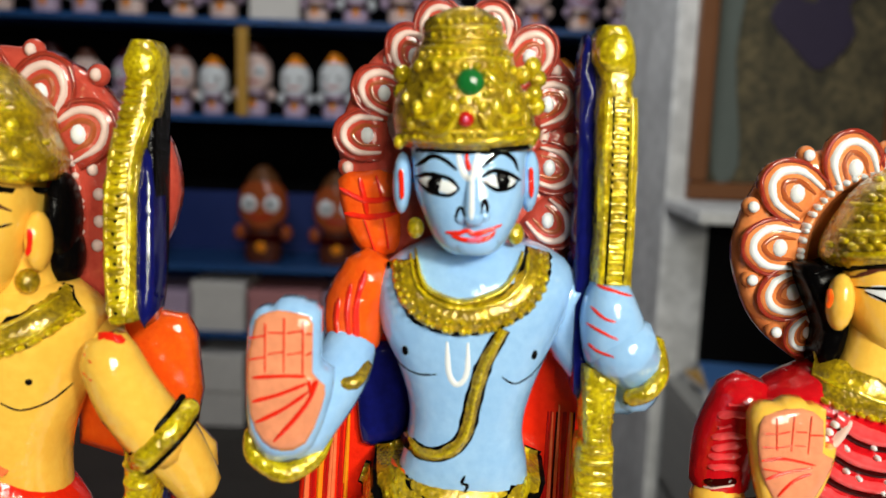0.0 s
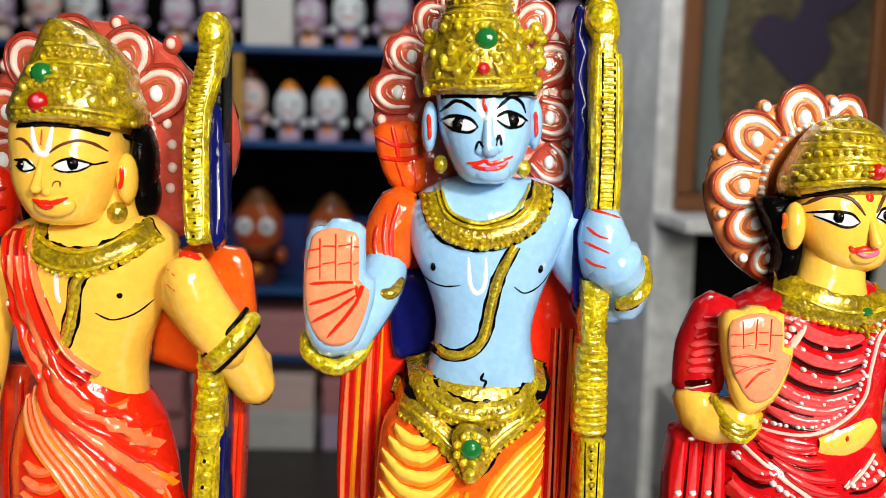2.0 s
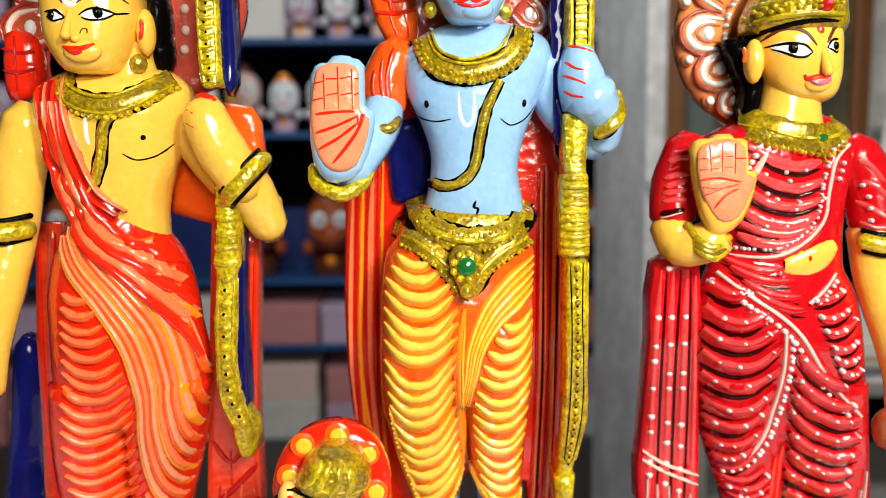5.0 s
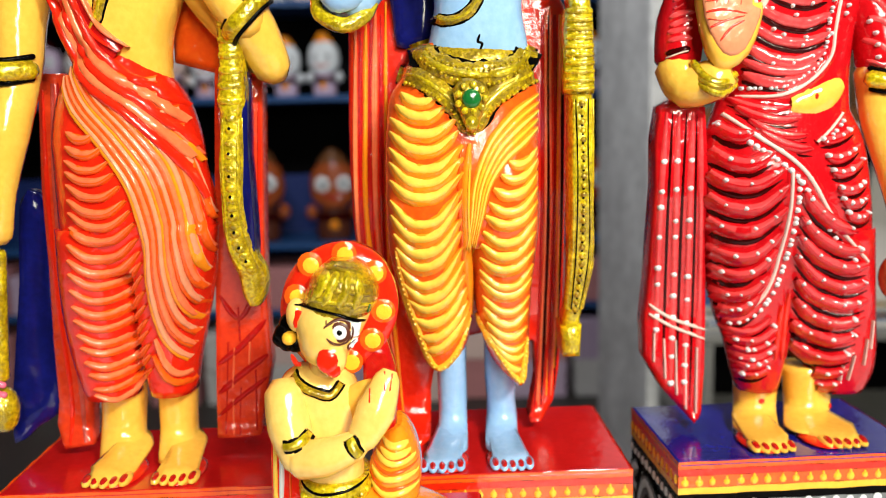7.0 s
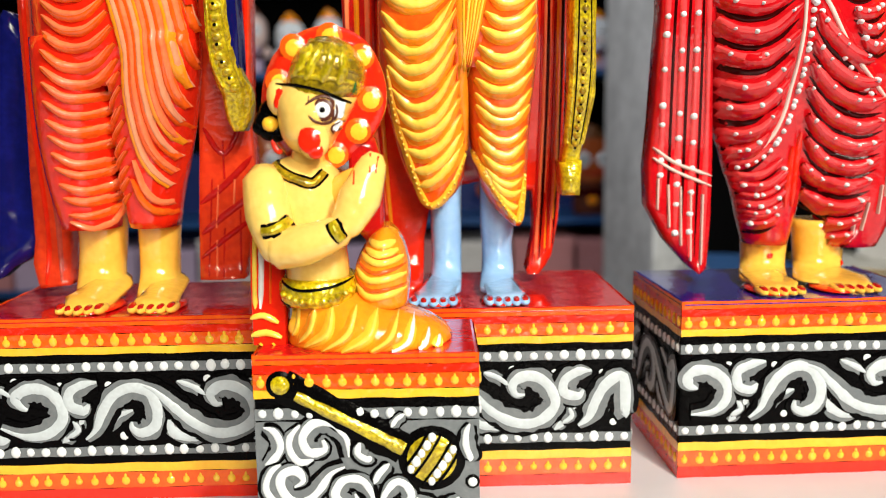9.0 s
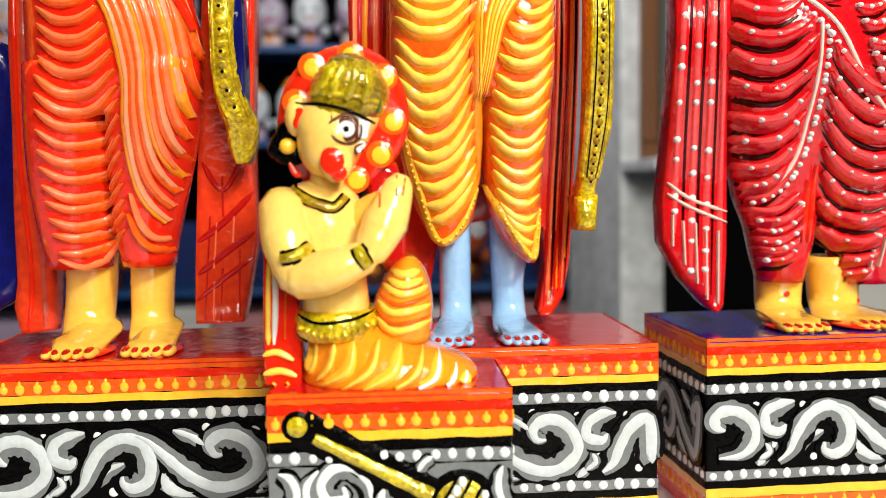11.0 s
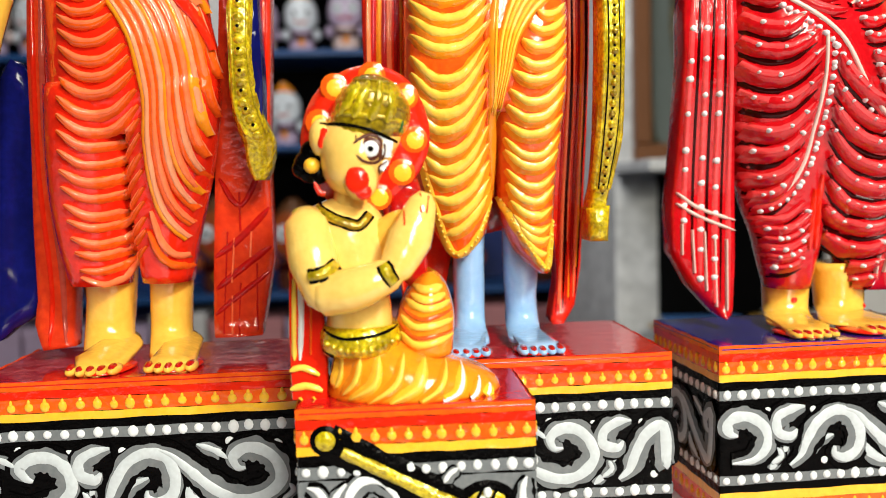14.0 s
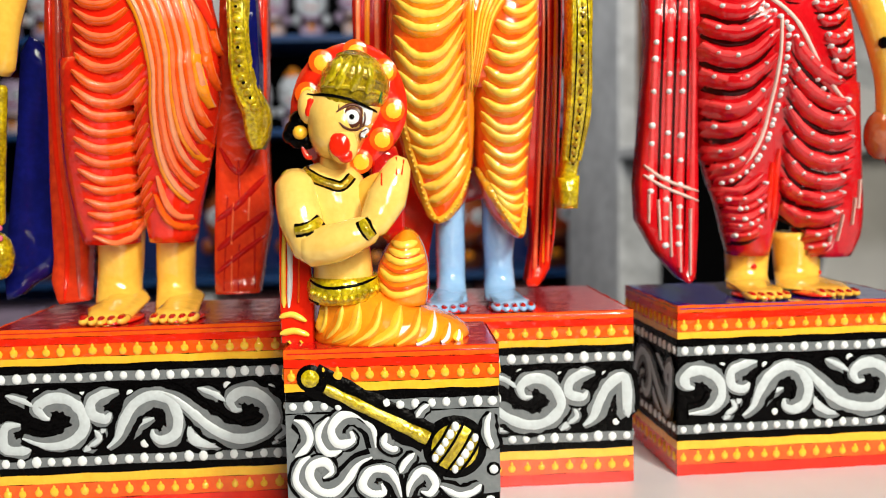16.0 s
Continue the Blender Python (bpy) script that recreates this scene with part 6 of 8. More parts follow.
    for i in range(16):
        p = along([(0.1500, 0.3090), (0.1700, 0.3110), (0.1490, 0.2980), (0.1720, 0.2950), (0.1490, 0.2840), (0.1690, 0.2840), (0.1870, 0.3060), (0.1890, 0.3140)], i / 15)
        c.dot(p[0], p[1], 0.0012, "white", 0.0030)
    c.stroke([(0.1630, 0.2600), (0.1780, 0.2540), (0.1920, 0.2610)], 0.0050, "scarlet", 0.0022)
    for w, n, h in ((0.0160, "old_gold", 0.0030), (0.0030, "gold", 0.0042)):
        c.stroke([(0.1360, 0.3340), (0.1490, 0.3310), (0.1620, 0.3270), (0.1760, 0.3260), (0.1860, 0.3280), (0.1910, 0.3320)], w, n, h, taper=0.8)
    c.row_of_dots([(0.1380, 0.3270), (0.1500, 0.3230), (0.1640, 0.3200), (0.1770, 0.3180), (0.1860, 0.3200), (0.1910, 0.3270)], 0.0030, 0.0014, "gold", 0.0038)
    c.stroke([(0.1750, 0.3210), (0.1780, 0.3150)], 0.006, "gold", 0.0034)
    c.dot(*(0.1760, 0.3260), 0.0036, "green", 0.0048, sq=0.7)
    # head
    start = head = len(c.f)
    c.loft([(0.1660, 0.1800, 0.3430), (0.1570, 0.1845, 0.3465), (0.1500, 0.1870, 0.3550), (0.1470, 0.1875, 0.3655), (0.1460, 0.1875, 0.3745), (0.1480, 0.1870, 0.3815)], [(.301, .318), (.295, .322), (.292, .326), (.291, .330), (.292, .330), (.296, .328)], "yellow_skin", e=2.6)
    c.tube([at((0.1720, 0.3680), 0.2932), at((0.1730, 0.3610), 0.2908), at((0.1740, 0.3560), 0.2895)], [0.0012, 0.0020, 0.0028], "yellow_skin")
    c.ball(at((0.1710, 0.3520), 0.2940), (0.0070, 0.003, 0.005), "yellow_skin")
    c.skin(start)
    eye(c, (0.1500, 0.3680), (0.1670, 0.3650), [(0.1480, 0.3680), (0.1540, 0.3690), (0.1600, 0.3690), (0.1640, 0.3680), (0.1670, 0.3650)], [(0.1500, 0.3670), (0.1550, 0.3650), (0.1600, 0.3630), (0.1640, 0.3630), (0.1670, 0.3650)], (0.1590, 0.3670), 0.0016, 0.0029, 0.0062)
    eye(c, (0.1740, 0.3670), (0.1790, 0.3690), [(0.1740, 0.3670), (0.1760, 0.3700), (0.1780, 0.3710), (0.1800, 0.3710)], [(0.1740, 0.3670), (0.1770, 0.3660), (0.1790, 0.3650), (0.1800, 0.3660)], (0.1780, 0.3680), 0.0014, 0.0022, 0.0056)
    c.stroke([(0.1470, 0.3710), (0.1520, 0.3750), (0.1580, 0.3760), (0.1640, 0.3740), (0.1690, 0.3680)], 0.0019, "brown", 0.0005)
    c.stroke([(0.1740, 0.3690), (0.1760, 0.3730), (0.1780, 0.3760), (0.1800, 0.3770)], 0.0019, "brown", 0.0005)
    c.dot(*(0.1710, 0.3750), 0.0019, "scarlet", 0.0006, sq=1.2)
    c.stroke([(0.1640, 0.3550), (0.1660, 0.3530), (0.1700, 0.3540), (0.1740, 0.3540), (0.1770, 0.3550)], 0.0026, "scarlet", 0.0011, taper=0.35)
    c.stroke([(0.1670, 0.3520), (0.1710, 0.3510), (0.1750, 0.3520), (0.1760, 0.3540)], 0.0026, "pink", 0.0013)
    c.stroke([(0.1450, 0.3600), (0.1470, 0.3580), (0.1470, 0.3560), (0.1450, 0.3560)], 0.0016, "black", 0.0005)
    c.plate([(0.1330, 0.3730), (0.1420, 0.3740), (0.1510, 0.3770), (0.1520, 0.3600), (0.1520, 0.3470), (0.1490, 0.3360), (0.1420, 0.3360), (0.1430, 0.3490), (0.1380, 0.3600)], 0.306, 0.326, "black", 0.004, k=2)
    c.ball(at((0.1440, 0.3620), 0.302), (0.0048, 0.006, 0.0105), "yellow_skin")
    c.stroke([(0.1370, 0.3680), (0.1380, 0.3640), (0.1370, 0.3610)], 0.0022, "orange", 0.0008, y=0.2962)
    # crown
    start = len(c.f)
    c.loft([(0.1410, 0.1890, 0.3745), (0.1400, 0.1900, 0.3795), (0.1420, 0.1890, 0.3865), (0.1450, 0.1880, 0.3925), (0.1490, 0.1830, 0.3995), (0.1540, 0.1800, 0.4050), (0.1610, 0.1720, 0.4095)], [(.295, .330), (.288, .332), (.289, .331), (.292, .328), (.297, .324), (.304, .318)], "old_gold", k=2)
    c.skin(start)
    c.skin(head)
    c.stroke([(0.1360, 0.3710), (0.1440, 0.3740), (0.1540, 0.3770), (0.1660, 0.3790), (0.1790, 0.3790)], 0.0026, "black", 0.0006)
    c.skin(start)
    for pts, w in (([(0.1340, 0.3770), (0.1460, 0.3800), (0.1610, 0.3820), (0.1810, 0.3820)], 0.0030), ([(0.1360, 0.3850), (0.1480, 0.3880), (0.1630, 0.3900), (0.1800, 0.3890)], 0.0026), ([(0.1410, 0.3940), (0.1530, 0.3970), (0.1740, 0.3960)], 0.0030), ([(0.1450, 0.4010), (0.1550, 0.4030), (0.1720, 0.4020)], 0.0026)):
        c.stroke(pts, w, "gold", 0.0020, taper=0.9)
    for pts in ([(0.1340, 0.3800), (0.1460, 0.3830), (0.1610, 0.3850), (0.1800, 0.3850)], [(0.1390, 0.3900), (0.1500, 0.3930), (0.1630, 0.3940), (0.1780, 0.3930)], [(0.1430, 0.3980), (0.1550, 0.4000), (0.1740, 0.3990)], [(0.1480, 0.4040), (0.1570, 0.4060), (0.1690, 0.4050)], [(0.1350, 0.3820), (0.1460, 0.3850), (0.1610, 0.3870), (0.1800, 0.3870)]):
        c.row_of_dots(pts, 0.0034, 0.0016, "gold", 0.0026)
    c.dot(*(0.1710, 0.3860), 0.0042, "red", 0.0034, n=12)
    c.dot(*(0.1720, 0.3870), 0.0020, "pink", 0.0044)
    # raised palm
    start = len(c.f)
    c.tube([at((0.1190, 0.3220), 0.318), at((0.1130, 0.3040), 0.318), at((0.1110, 0.2870), 0.316)], [0.0115, 0.0125, 0.0115], "crimson")
    c.skin(start)
    for pts in ([(0.1070, 0.3150), (0.1110, 0.3170), (0.1170, 0.3170)], [(0.1050, 0.3070), (0.1100, 0.3090), (0.1160, 0.3090)], [(0.1040, 0.3000), (0.1090, 0.3010), (0.1150, 0.3020)], [(0.1070, 0.3110), (0.1110, 0.3130)], [(0.1040, 0.2960), (0.1090, 0.2970), (0.1150, 0.2970)], [(0.1100, 0.3200), (0.1150, 0.3210)], [(0.1050, 0.3030), (0.1100, 0.3050), (0.1150, 0.3060)]):
        c.stroke(pts, 0.0030, "rose", 0.0012)
    c.stroke([(0.1030, 0.2900), (0.1090, 0.2910), (0.1140, 0.2920)], 0.0040, "dark_red", 0.0010)
    c.stroke([(0.1030, 0.2880), (0.1090, 0.2900), (0.1130, 0.2910)], 0.0010, "pale", 0.0016)
    c.tube([at((0.1100, 0.2840), 0.316), at((0.1140, 0.2740), 0.308), at((0.1270, 0.2780), 0.300)], [0.0105, 0.0105, 0.0100], "yellow_skin")
    c.plate([(0.1130, 0.3210), (0.1170, 0.3260), (0.1220, 0.3260), (0.1250, 0.3280), (0.1310, 0.3280), (0.1330, 0.3260), (0.1390, 0.3250), (0.1400, 0.3110), (0.1440, 0.3110), (0.1430, 0.3010), (0.1380, 0.2880), (0.1290, 0.2810), (0.1220, 0.2830), (0.1160, 0.3000)], 0.290, 0.302, "yellow_skin", 0.003, k=2)
    c.plate([(0.1150, 0.3200), (0.1190, 0.3240), (0.1290, 0.3260), (0.1370, 0.3220), (0.1380, 0.3100), (0.1420, 0.3080), (0.1400, 0.3000), (0.1350, 0.2900), (0.1280, 0.2870), (0.1220, 0.2920), (0.1160, 0.3050)], 0.2888, 0.292, "peach", 0.0012, 0.0005, k=2)
    palm_lines(c, ([(0.1200, 0.3230), (0.1210, 0.3110)], [(0.1260, 0.3240), (0.1260, 0.3110)], [(0.1320, 0.3240), (0.1320, 0.3100)], [(0.1160, 0.3170), (0.1200, 0.3170)], [(0.1210, 0.3170), (0.1250, 0.3180)], [(0.1270, 0.3180), (0.1310, 0.3180)], [(0.1320, 0.3170), (0.1370, 0.3170)], [(0.1160, 0.3120), (0.1210, 0.3120)], [(0.1210, 0.3120), (0.1260, 0.3130)], [(0.1270, 0.3130), (0.1310, 0.3130)], [(0.1160, 0.3070), (0.1240, 0.3080), (0.1350, 0.3060)], [(0.1180, 0.3000), (0.1250, 0.3030), (0.1340, 0.3050)], [(0.1230, 0.2940), (0.1280, 0.3000), (0.1340, 0.3030)], [(0.1170, 0.3040), (0.1240, 0.3030)]), 0.2884, 0.0013)
    for y in (0, 1, 2):
        q = [(0.1150, 0.2850), (0.1180, 0.2780), (0.1250, 0.2750), (0.1340, 0.2790)]
        c.tube([(q[0][0], 0.303, q[0][1] - 0.0024 * y), (q[1][0], 0.294, q[1][1] - 0.0024 * y), (q[2][0], 0.292, q[2][1] - 0.0024 * y), (q[3][0], 0.300, q[3][1] - 0.0024 * y)], 0.0020, "gold" if y != 1 else "old_gold")
    # lowered arm
    start = len(c.f)
    c.tube([at((0.2000, 0.3190), 0.318), at((0.2090, 0.3030), 0.317), at((0.2120, 0.2840), 0.315)], [0.0125, 0.0135, 0.0125], "crimson")
    c.skin(start)
    for pts in ([(0.1980, 0.3150), (0.2040, 0.3120), (0.2100, 0.3050)], [(0.2000, 0.3050), (0.2060, 0.3030), (0.2120, 0.2970)], [(0.1990, 0.2950), (0.2050, 0.2920), (0.2120, 0.2870)], [(0.2010, 0.2850), (0.2070, 0.2820), (0.2130, 0.2820)]):
        c.stroke(pts, 0.0030, "rose", 0.0012)
    c.row_of_dots([(0.1970, 0.3080), (0.2030, 0.2990), (0.2050, 0.2860)], 0.006, 0.0013, "white", 0.0024)
    c.tube([at((0.2100, 0.2810), 0.316), at((0.2150, 0.2540), 0.314), at((0.2210, 0.2280), 0.308), at((0.2240, 0.2050), 0.304), at((0.2240, 0.1870), 0.303)], [0.0110, 0.0115, 0.0105, 0.0085, 0.0075], "yellow_skin")
    c.tube([at((0.2020, 0.2760), 0.306), at((0.2120, 0.2740), 0.302), at((0.2220, 0.2760), 0.306)], 0.0042, "gold")
    c.tube([at((0.2020, 0.2810), 0.307), at((0.2110, 0.2790), 0.303), at((0.2220, 0.2820), 0.307)], 0.0013, "black")
    c.tube([at((0.2030, 0.2710), 0.307), at((0.2120, 0.2690), 0.303), at((0.2230, 0.2710), 0.307)], 0.0013, "black")
    c.tube([at((0.2160, 0.2200), 0.300), at((0.2240, 0.2190), 0.296), at((0.2330, 0.2200), 0.302)], 0.0028, "black")
    c.ball(at((0.2190, 0.1780), 0.304), (0.0085, 0.008, 0.0120), "rust")
    c.ball(at((0.2280, 0.1710), 0.303), (0.0075, 0.008, 0.0100), "pink")
    c.recede(0.027)
    return c


sari_wearer().thing("statue", (0.17, 0.32, 0.0885), "yellow-skinned painted wooden goddess statue in red sari with white dots", "statue", "row of deity statues")


def kneeling():
    c = Clay()
    Z0 = 0.088
    # back board and halo
    c.plate([(-0.0810, 0.1390), (-0.0700, 0.1360), (-0.0680, 0.1020), (-0.0680, 0.0810), (-0.0820, 0.0790), (-0.0820, 0.1120)], 0.226, 0.242, "scarlet", 0.002, k=1)
    for pts, n, w in (([(-0.0790, 0.1360), (-0.0800, 0.1120), (-0.0800, 0.1030)], "lemon", 0.0020), ([(-0.0770, 0.1350), (-0.0770, 0.1200), (-0.0780, 0.1030)], "white", 0.0022), ([(-0.0730, 0.1290), (-0.0740, 0.1050)], "orange", 0.0026), ([(-0.0820, 0.0990), (-0.0770, 0.1000), (-0.0710, 0.0970)], "lemon", 0.0028), ([(-0.0820, 0.0920), (-0.0760, 0.0930), (-0.0700, 0.0910)], "lemon", 0.0028), ([(-0.0790, 0.0890), (-0.0780, 0.0820)], "yellow", 0.0032), ([(-0.0740, 0.0890), (-0.0730, 0.0840)], "yellow", 0.0030), ([(-0.0820, 0.0880), (-0.0820, 0.0820)], "lemon", 0.0016)):
        c.stroke(pts, w, n, 0.0010, y=0.2256)
    c.plate([(-0.0750, 0.1790), (-0.0740, 0.1930), (-0.0680, 0.2040), (-0.0570, 0.2110), (-0.0450, 0.2120), (-0.0340, 0.2060), (-0.0280, 0.1940), (-0.0270, 0.1830), (-0.0300, 0.1740), (-0.0350, 0.1670), (-0.0430, 0.1600), (-0.0520, 0.1570), (-0.0660, 0.1620)], 0.230, 0.244, "scarlet", 0.003)
    c.plate([(-0.0420, 0.1720), (-0.0320, 0.1690), (-0.0290, 0.1590), (-0.0290, 0.1300), (-0.0360, 0.1280), (-0.0430, 0.1360)], 0.232, 0.246, "red", 0.003, k=1)
    for p in ((-0.0680, 0.1910), (-0.0620, 0.2040), (-0.0480, 0.2080), (-0.0360, 0.2000), (-0.0330, 0.1840), (-0.0380, 0.1720), (-0.0470, 0.1630)):
        c.dot(p[0], p[1], 0.0052, "orange", 0.0004, n=14, y=0.2299)
        c.dot(p[0] + 0.0004, p[1] - 0.0003, 0.0034, "yellow", 0.0003, n=12, y=0.2295)
    # folded legs
    start = len(c.f)
    c.loft([(-0.0680, -0.0050, 0.0850), (-0.0690, -0.0020, 0.0890), (-0.0680, -0.0060, 0.0945), (-0.0670, -0.0160, 0.0990), (-0.0660, -0.0290, 0.1035), (-0.0660, -0.0380, 0.1075), (-0.0650, -0.0420, 0.1115)], [(.2135, .258), (.2125, .260), (.2135, .260), (.216, .258), (.219, .254), (.221, .250)], "amber")
    c.loft([(-0.0410, -0.0200, 0.1020), (-0.0420, -0.0190, 0.1105), (-0.0410, -0.0190, 0.1185), (-0.0370, -0.0210, 0.1270), (-0.0330, -0.0240, 0.1320), (-0.0300, -0.0270, 0.1340)], [(.224, .256), (.222, .258), (.222, .258), (.225, .256), (.230, .252)], "amber")
    for v in range(len(c.v)):
        if c.v[v][2] < Z0:
            c.v[v] = (c.v[v][0], c.v[v][1], Z0)
    c.skin(start)
    for k, pts in enumerate(([(-0.0630, 0.1040), (-0.0640, 0.0970), (-0.0660, 0.0920)], [(-0.0560, 0.1040), (-0.0580, 0.0960), (-0.0630, 0.0900)], [(-0.0490, 0.1050), (-0.0510, 0.0950), (-0.0600, 0.0890)], [(-0.0400, 0.1050), (-0.0430, 0.0950), (-0.0530, 0.0880)], [(-0.0320, 0.1030), (-0.0350, 0.0940), (-0.0450, 0.0880)], [(-0.0240, 0.1010), (-0.0270, 0.0930), (-0.0360, 0.0870)], [(-0.0180, 0.0990), (-0.0200, 0.0910), (-0.0280, 0.0870)], [(-0.0120, 0.0950), (-0.0140, 0.0890), (-0.0210, 0.0860)], [(-0.0080, 0.0920), (-0.0090, 0.0880), (-0.0140, 0.0860)])):
        c.stroke(pts, [0.0036, 0.0058, 0.0036], "amber" if k % 2 else "yellow", 0.0015, k=7, taper=0.3)
        # crests of the last folds are white: gloss highlights put into the colour
        c.stroke([(x + 0.0006, z + 0.0004) for x, z in pts], [0.0018, 0.0030, 0.0014], "lemon" if k < 6 else "white", 0.0021, k=7, taper=0.2)
    for pts in ([(-0.0350, 0.1290), (-0.0300, 0.1280), (-0.0240, 0.1290)], [(-0.0380, 0.1240), (-0.0310, 0.1210), (-0.0210, 0.1230)], [(-0.0400, 0.1180), (-0.0340, 0.1140), (-0.0200, 0.1160)], [(-0.0410, 0.1120), (-0.0340, 0.1070), (-0.0200, 0.1100)], [(-0.0360, 0.1260), (-0.0300, 0.1240), (-0.0230, 0.1260)]):
        c.stroke(pts, 0.0034, "lemon", 0.0014)
    for pts in ([(-0.0380, 0.1270), (-0.0310, 0.1230), (-0.0230, 0.1240)], [(-0.0400, 0.1210), (-0.0320, 0.1170), (-0.0200, 0.1200)], [(-0.0410, 0.1150), (-0.0340, 0.1100), (-0.0200, 0.1120)]):
        c.stroke(pts, 0.0018, "orange", 0.0010)
    # body
    start = len(c.f)
    c.loft([(-0.0680, -0.0440, 0.1075), (-0.0680, -0.0430, 0.1165), (-0.0680, -0.0440, 0.1280), (-0.0700, -0.0440, 0.1395), (-0.0740, -0.0440, 0.1495), (-0.0760, -0.0460, 0.1565), (-0.0710, -0.0500, 0.1605), (-0.0650, -0.0530, 0.1630)], [(.219, .246), (.217, .247), (.216, .247), (.215, .247), (.216, .247), (.219, .246), (.224, .242)], "cream_skin")
    c.loft([(-0.0650, -0.0500, 0.1560), (-0.0640, -0.0510, 0.1620), (-0.0630, -0.0500, 0.1675)], [(.220, .240), (.218, .240)], "cream_skin", k=2)
    c.skin(start)
    for w, n, h in ((0.0050, "black", 0.0008), (0.0036, "old_gold", 0.0020)):
        c.stroke([(-0.0720, 0.1620), (-0.0660, 0.1570), (-0.0590, 0.1540), (-0.0540, 0.1530), (-0.0500, 0.1570)], w, n, h, taper=0.8)
    c.loft([(-0.0700, -0.0420, 0.1045), (-0.0710, -0.0400, 0.1075), (-0.0710, -0.0400, 0.1135), (-0.0690, -0.0410, 0.1155)], [(.2165, .250), (.2145, .251), (.2145, .251), (.2165, .250)], "gold", k=2)
    c.skin(start)
    for pts in ([(-0.0700, 0.1150), (-0.0610, 0.1120), (-0.0490, 0.1130), (-0.0410, 0.1150)], [(-0.0710, 0.1070), (-0.0610, 0.1040), (-0.0500, 0.1040), (-0.0410, 0.1070)]):
        c.stroke(pts, 0.0014, "black", 0.0006)
    c.row_of_dots([(-0.0700, 0.1110), (-0.0610, 0.1080), (-0.0500, 0.1080), (-0.0410, 0.1110)], 0.0026, 0.0015, "gold", 0.0020)
    # head
    start = head = len(c.f)
    c.loft([(-0.0600, -0.0530, 0.1630), (-0.0640, -0.0480, 0.1660), (-0.0670, -0.0450, 0.1710), (-0.0680, -0.0410, 0.1775), (-0.0690, -0.0380, 0.1835), (-0.0670, -0.0370, 0.1900)], [(.220, .236), (.214, .240), (.211, .243), (.210, .245), (.211, .245), (.214, .243)], "cream_skin")
    c.skin(start)
    c.ball(at((-0.0530, 0.1690), 0.2135), (0.0062, 0.0044, 0.0072), "cream_skin", 14, 10)
    c.skin(start)
    c.dot(*(-0.0540, 0.1690), 0.0042, "scarlet", 0.0006, n=13, sq=1.15)
    c.dot(*(-0.0520, 0.1650), 0.0030, "scarlet", 0.0007, n=11)
    c.dot(*(-0.0550, 0.1710), 0.0028, "scarlet", 0.0007, n=11)
    c.dot(*(-0.0490, 0.1800), 0.0042, "brown", 0.0005, n=16)
    c.dot(*(-0.0490, 0.1800), 0.0034, "white", 0.0009, n=16)
    c.dot(*(-0.0490, 0.1800), 0.0014, "black", 0.0014, n=12)
    c.stroke([(-0.0550, 0.1820), (-0.0520, 0.1840), (-0.0490, 0.1850), (-0.0460, 0.1840), (-0.0450, 0.1810)], 0.0016, "brown", 0.0007)
    c.stroke([(-0.0540, 0.1780), (-0.0520, 0.1760), (-0.0490, 0.1750), (-0.0460, 0.1760), (-0.0450, 0.1800)], 0.0012, "brown", 0.0007)
    c.stroke([(-0.0540, 0.1850), (-0.0540, 0.1830)], 0.0013, "brown", 0.0008)
    c.stroke([(-0.0430, 0.1840), (-0.0430, 0.1810), (-0.0440, 0.1770)], 0.004, "white", 0.0008)
    c.stroke([(-0.0470, 0.1860), (-0.0440, 0.1840), (-0.0410, 0.1820)], 0.0022, "white", 0.0008)
    c.stroke([(-0.0440, 0.1820), (-0.0440, 0.1790), (-0.0450, 0.1760)], 0.0009, "brown", 0.0013)
    c.stroke([(-0.0460, 0.1720), (-0.0450, 0.1740), (-0.0430, 0.1760)], 0.0024, "white", 0.0008)
    c.stroke([(-0.0460, 0.1710), (-0.0460, 0.1740), (-0.0420, 0.1760)], 0.0009, "brown", 0.0013)
    c.stroke([(-0.0460, 0.1720), (-0.0440, 0.1730), (-0.0420, 0.1750)], 0.0008, "brown", 0.0013)
    c.ball(at((-0.0670, 0.1850), 0.222), (0.0045, 0.005, 0.0070), "cream_skin")
    c.stroke([(-0.0650, 0.1880), (-0.0660, 0.1850), (-0.0670, 0.1810)], 0.0030, "scarlet", 0.0006, y=0.2172)
    for p, r in (((-0.0710, 0.1800), 0.0045), ((-0.0730, 0.1760), 0.0048), ((-0.0720, 0.1730), 0.0045), ((-0.0690, 0.1720), 0.004), ((-0.0750, 0.1740), 0.0036)):
        c.ball(at(p, 0.228), (r, r, r), "black", 10, 7)
    c.dot(*(-0.0710, 0.1750), 0.0032, "yellow", 0.0026, y=0.2238, n=11)
    c.stroke([(-0.0700, 0.1690), (-0.0680, 0.1650), (-0.0660, 0.1650)], 0.002, "scarlet", 0.0005, y=0.2215)
    # crown
    start = len(c.f)
    c.loft([(-0.0655, -0.0380, 0.1845), (-0.0650, -0.0345, 0.1895), (-0.0630, -0.0340, 0.1950), (-0.0610, -0.0360, 0.2000), (-0.0570, -0.0390, 0.2040), (-0.0530, -0.0440, 0.2070)], [(.2120, .243), (.2112, .246), (.209, .245), (.212, .242), (.218, .236)], "old_gold", k=2)
    c.skin(start)
    c.skin(head)
    c.stroke([(-0.0670, 0.1900), (-0.0590, 0.1890), (-0.0500, 0.1870), (-0.0430, 0.1840), (-0.0380, 0.1820)], 0.0015, "black", 0.0008)
    c.skin(start)
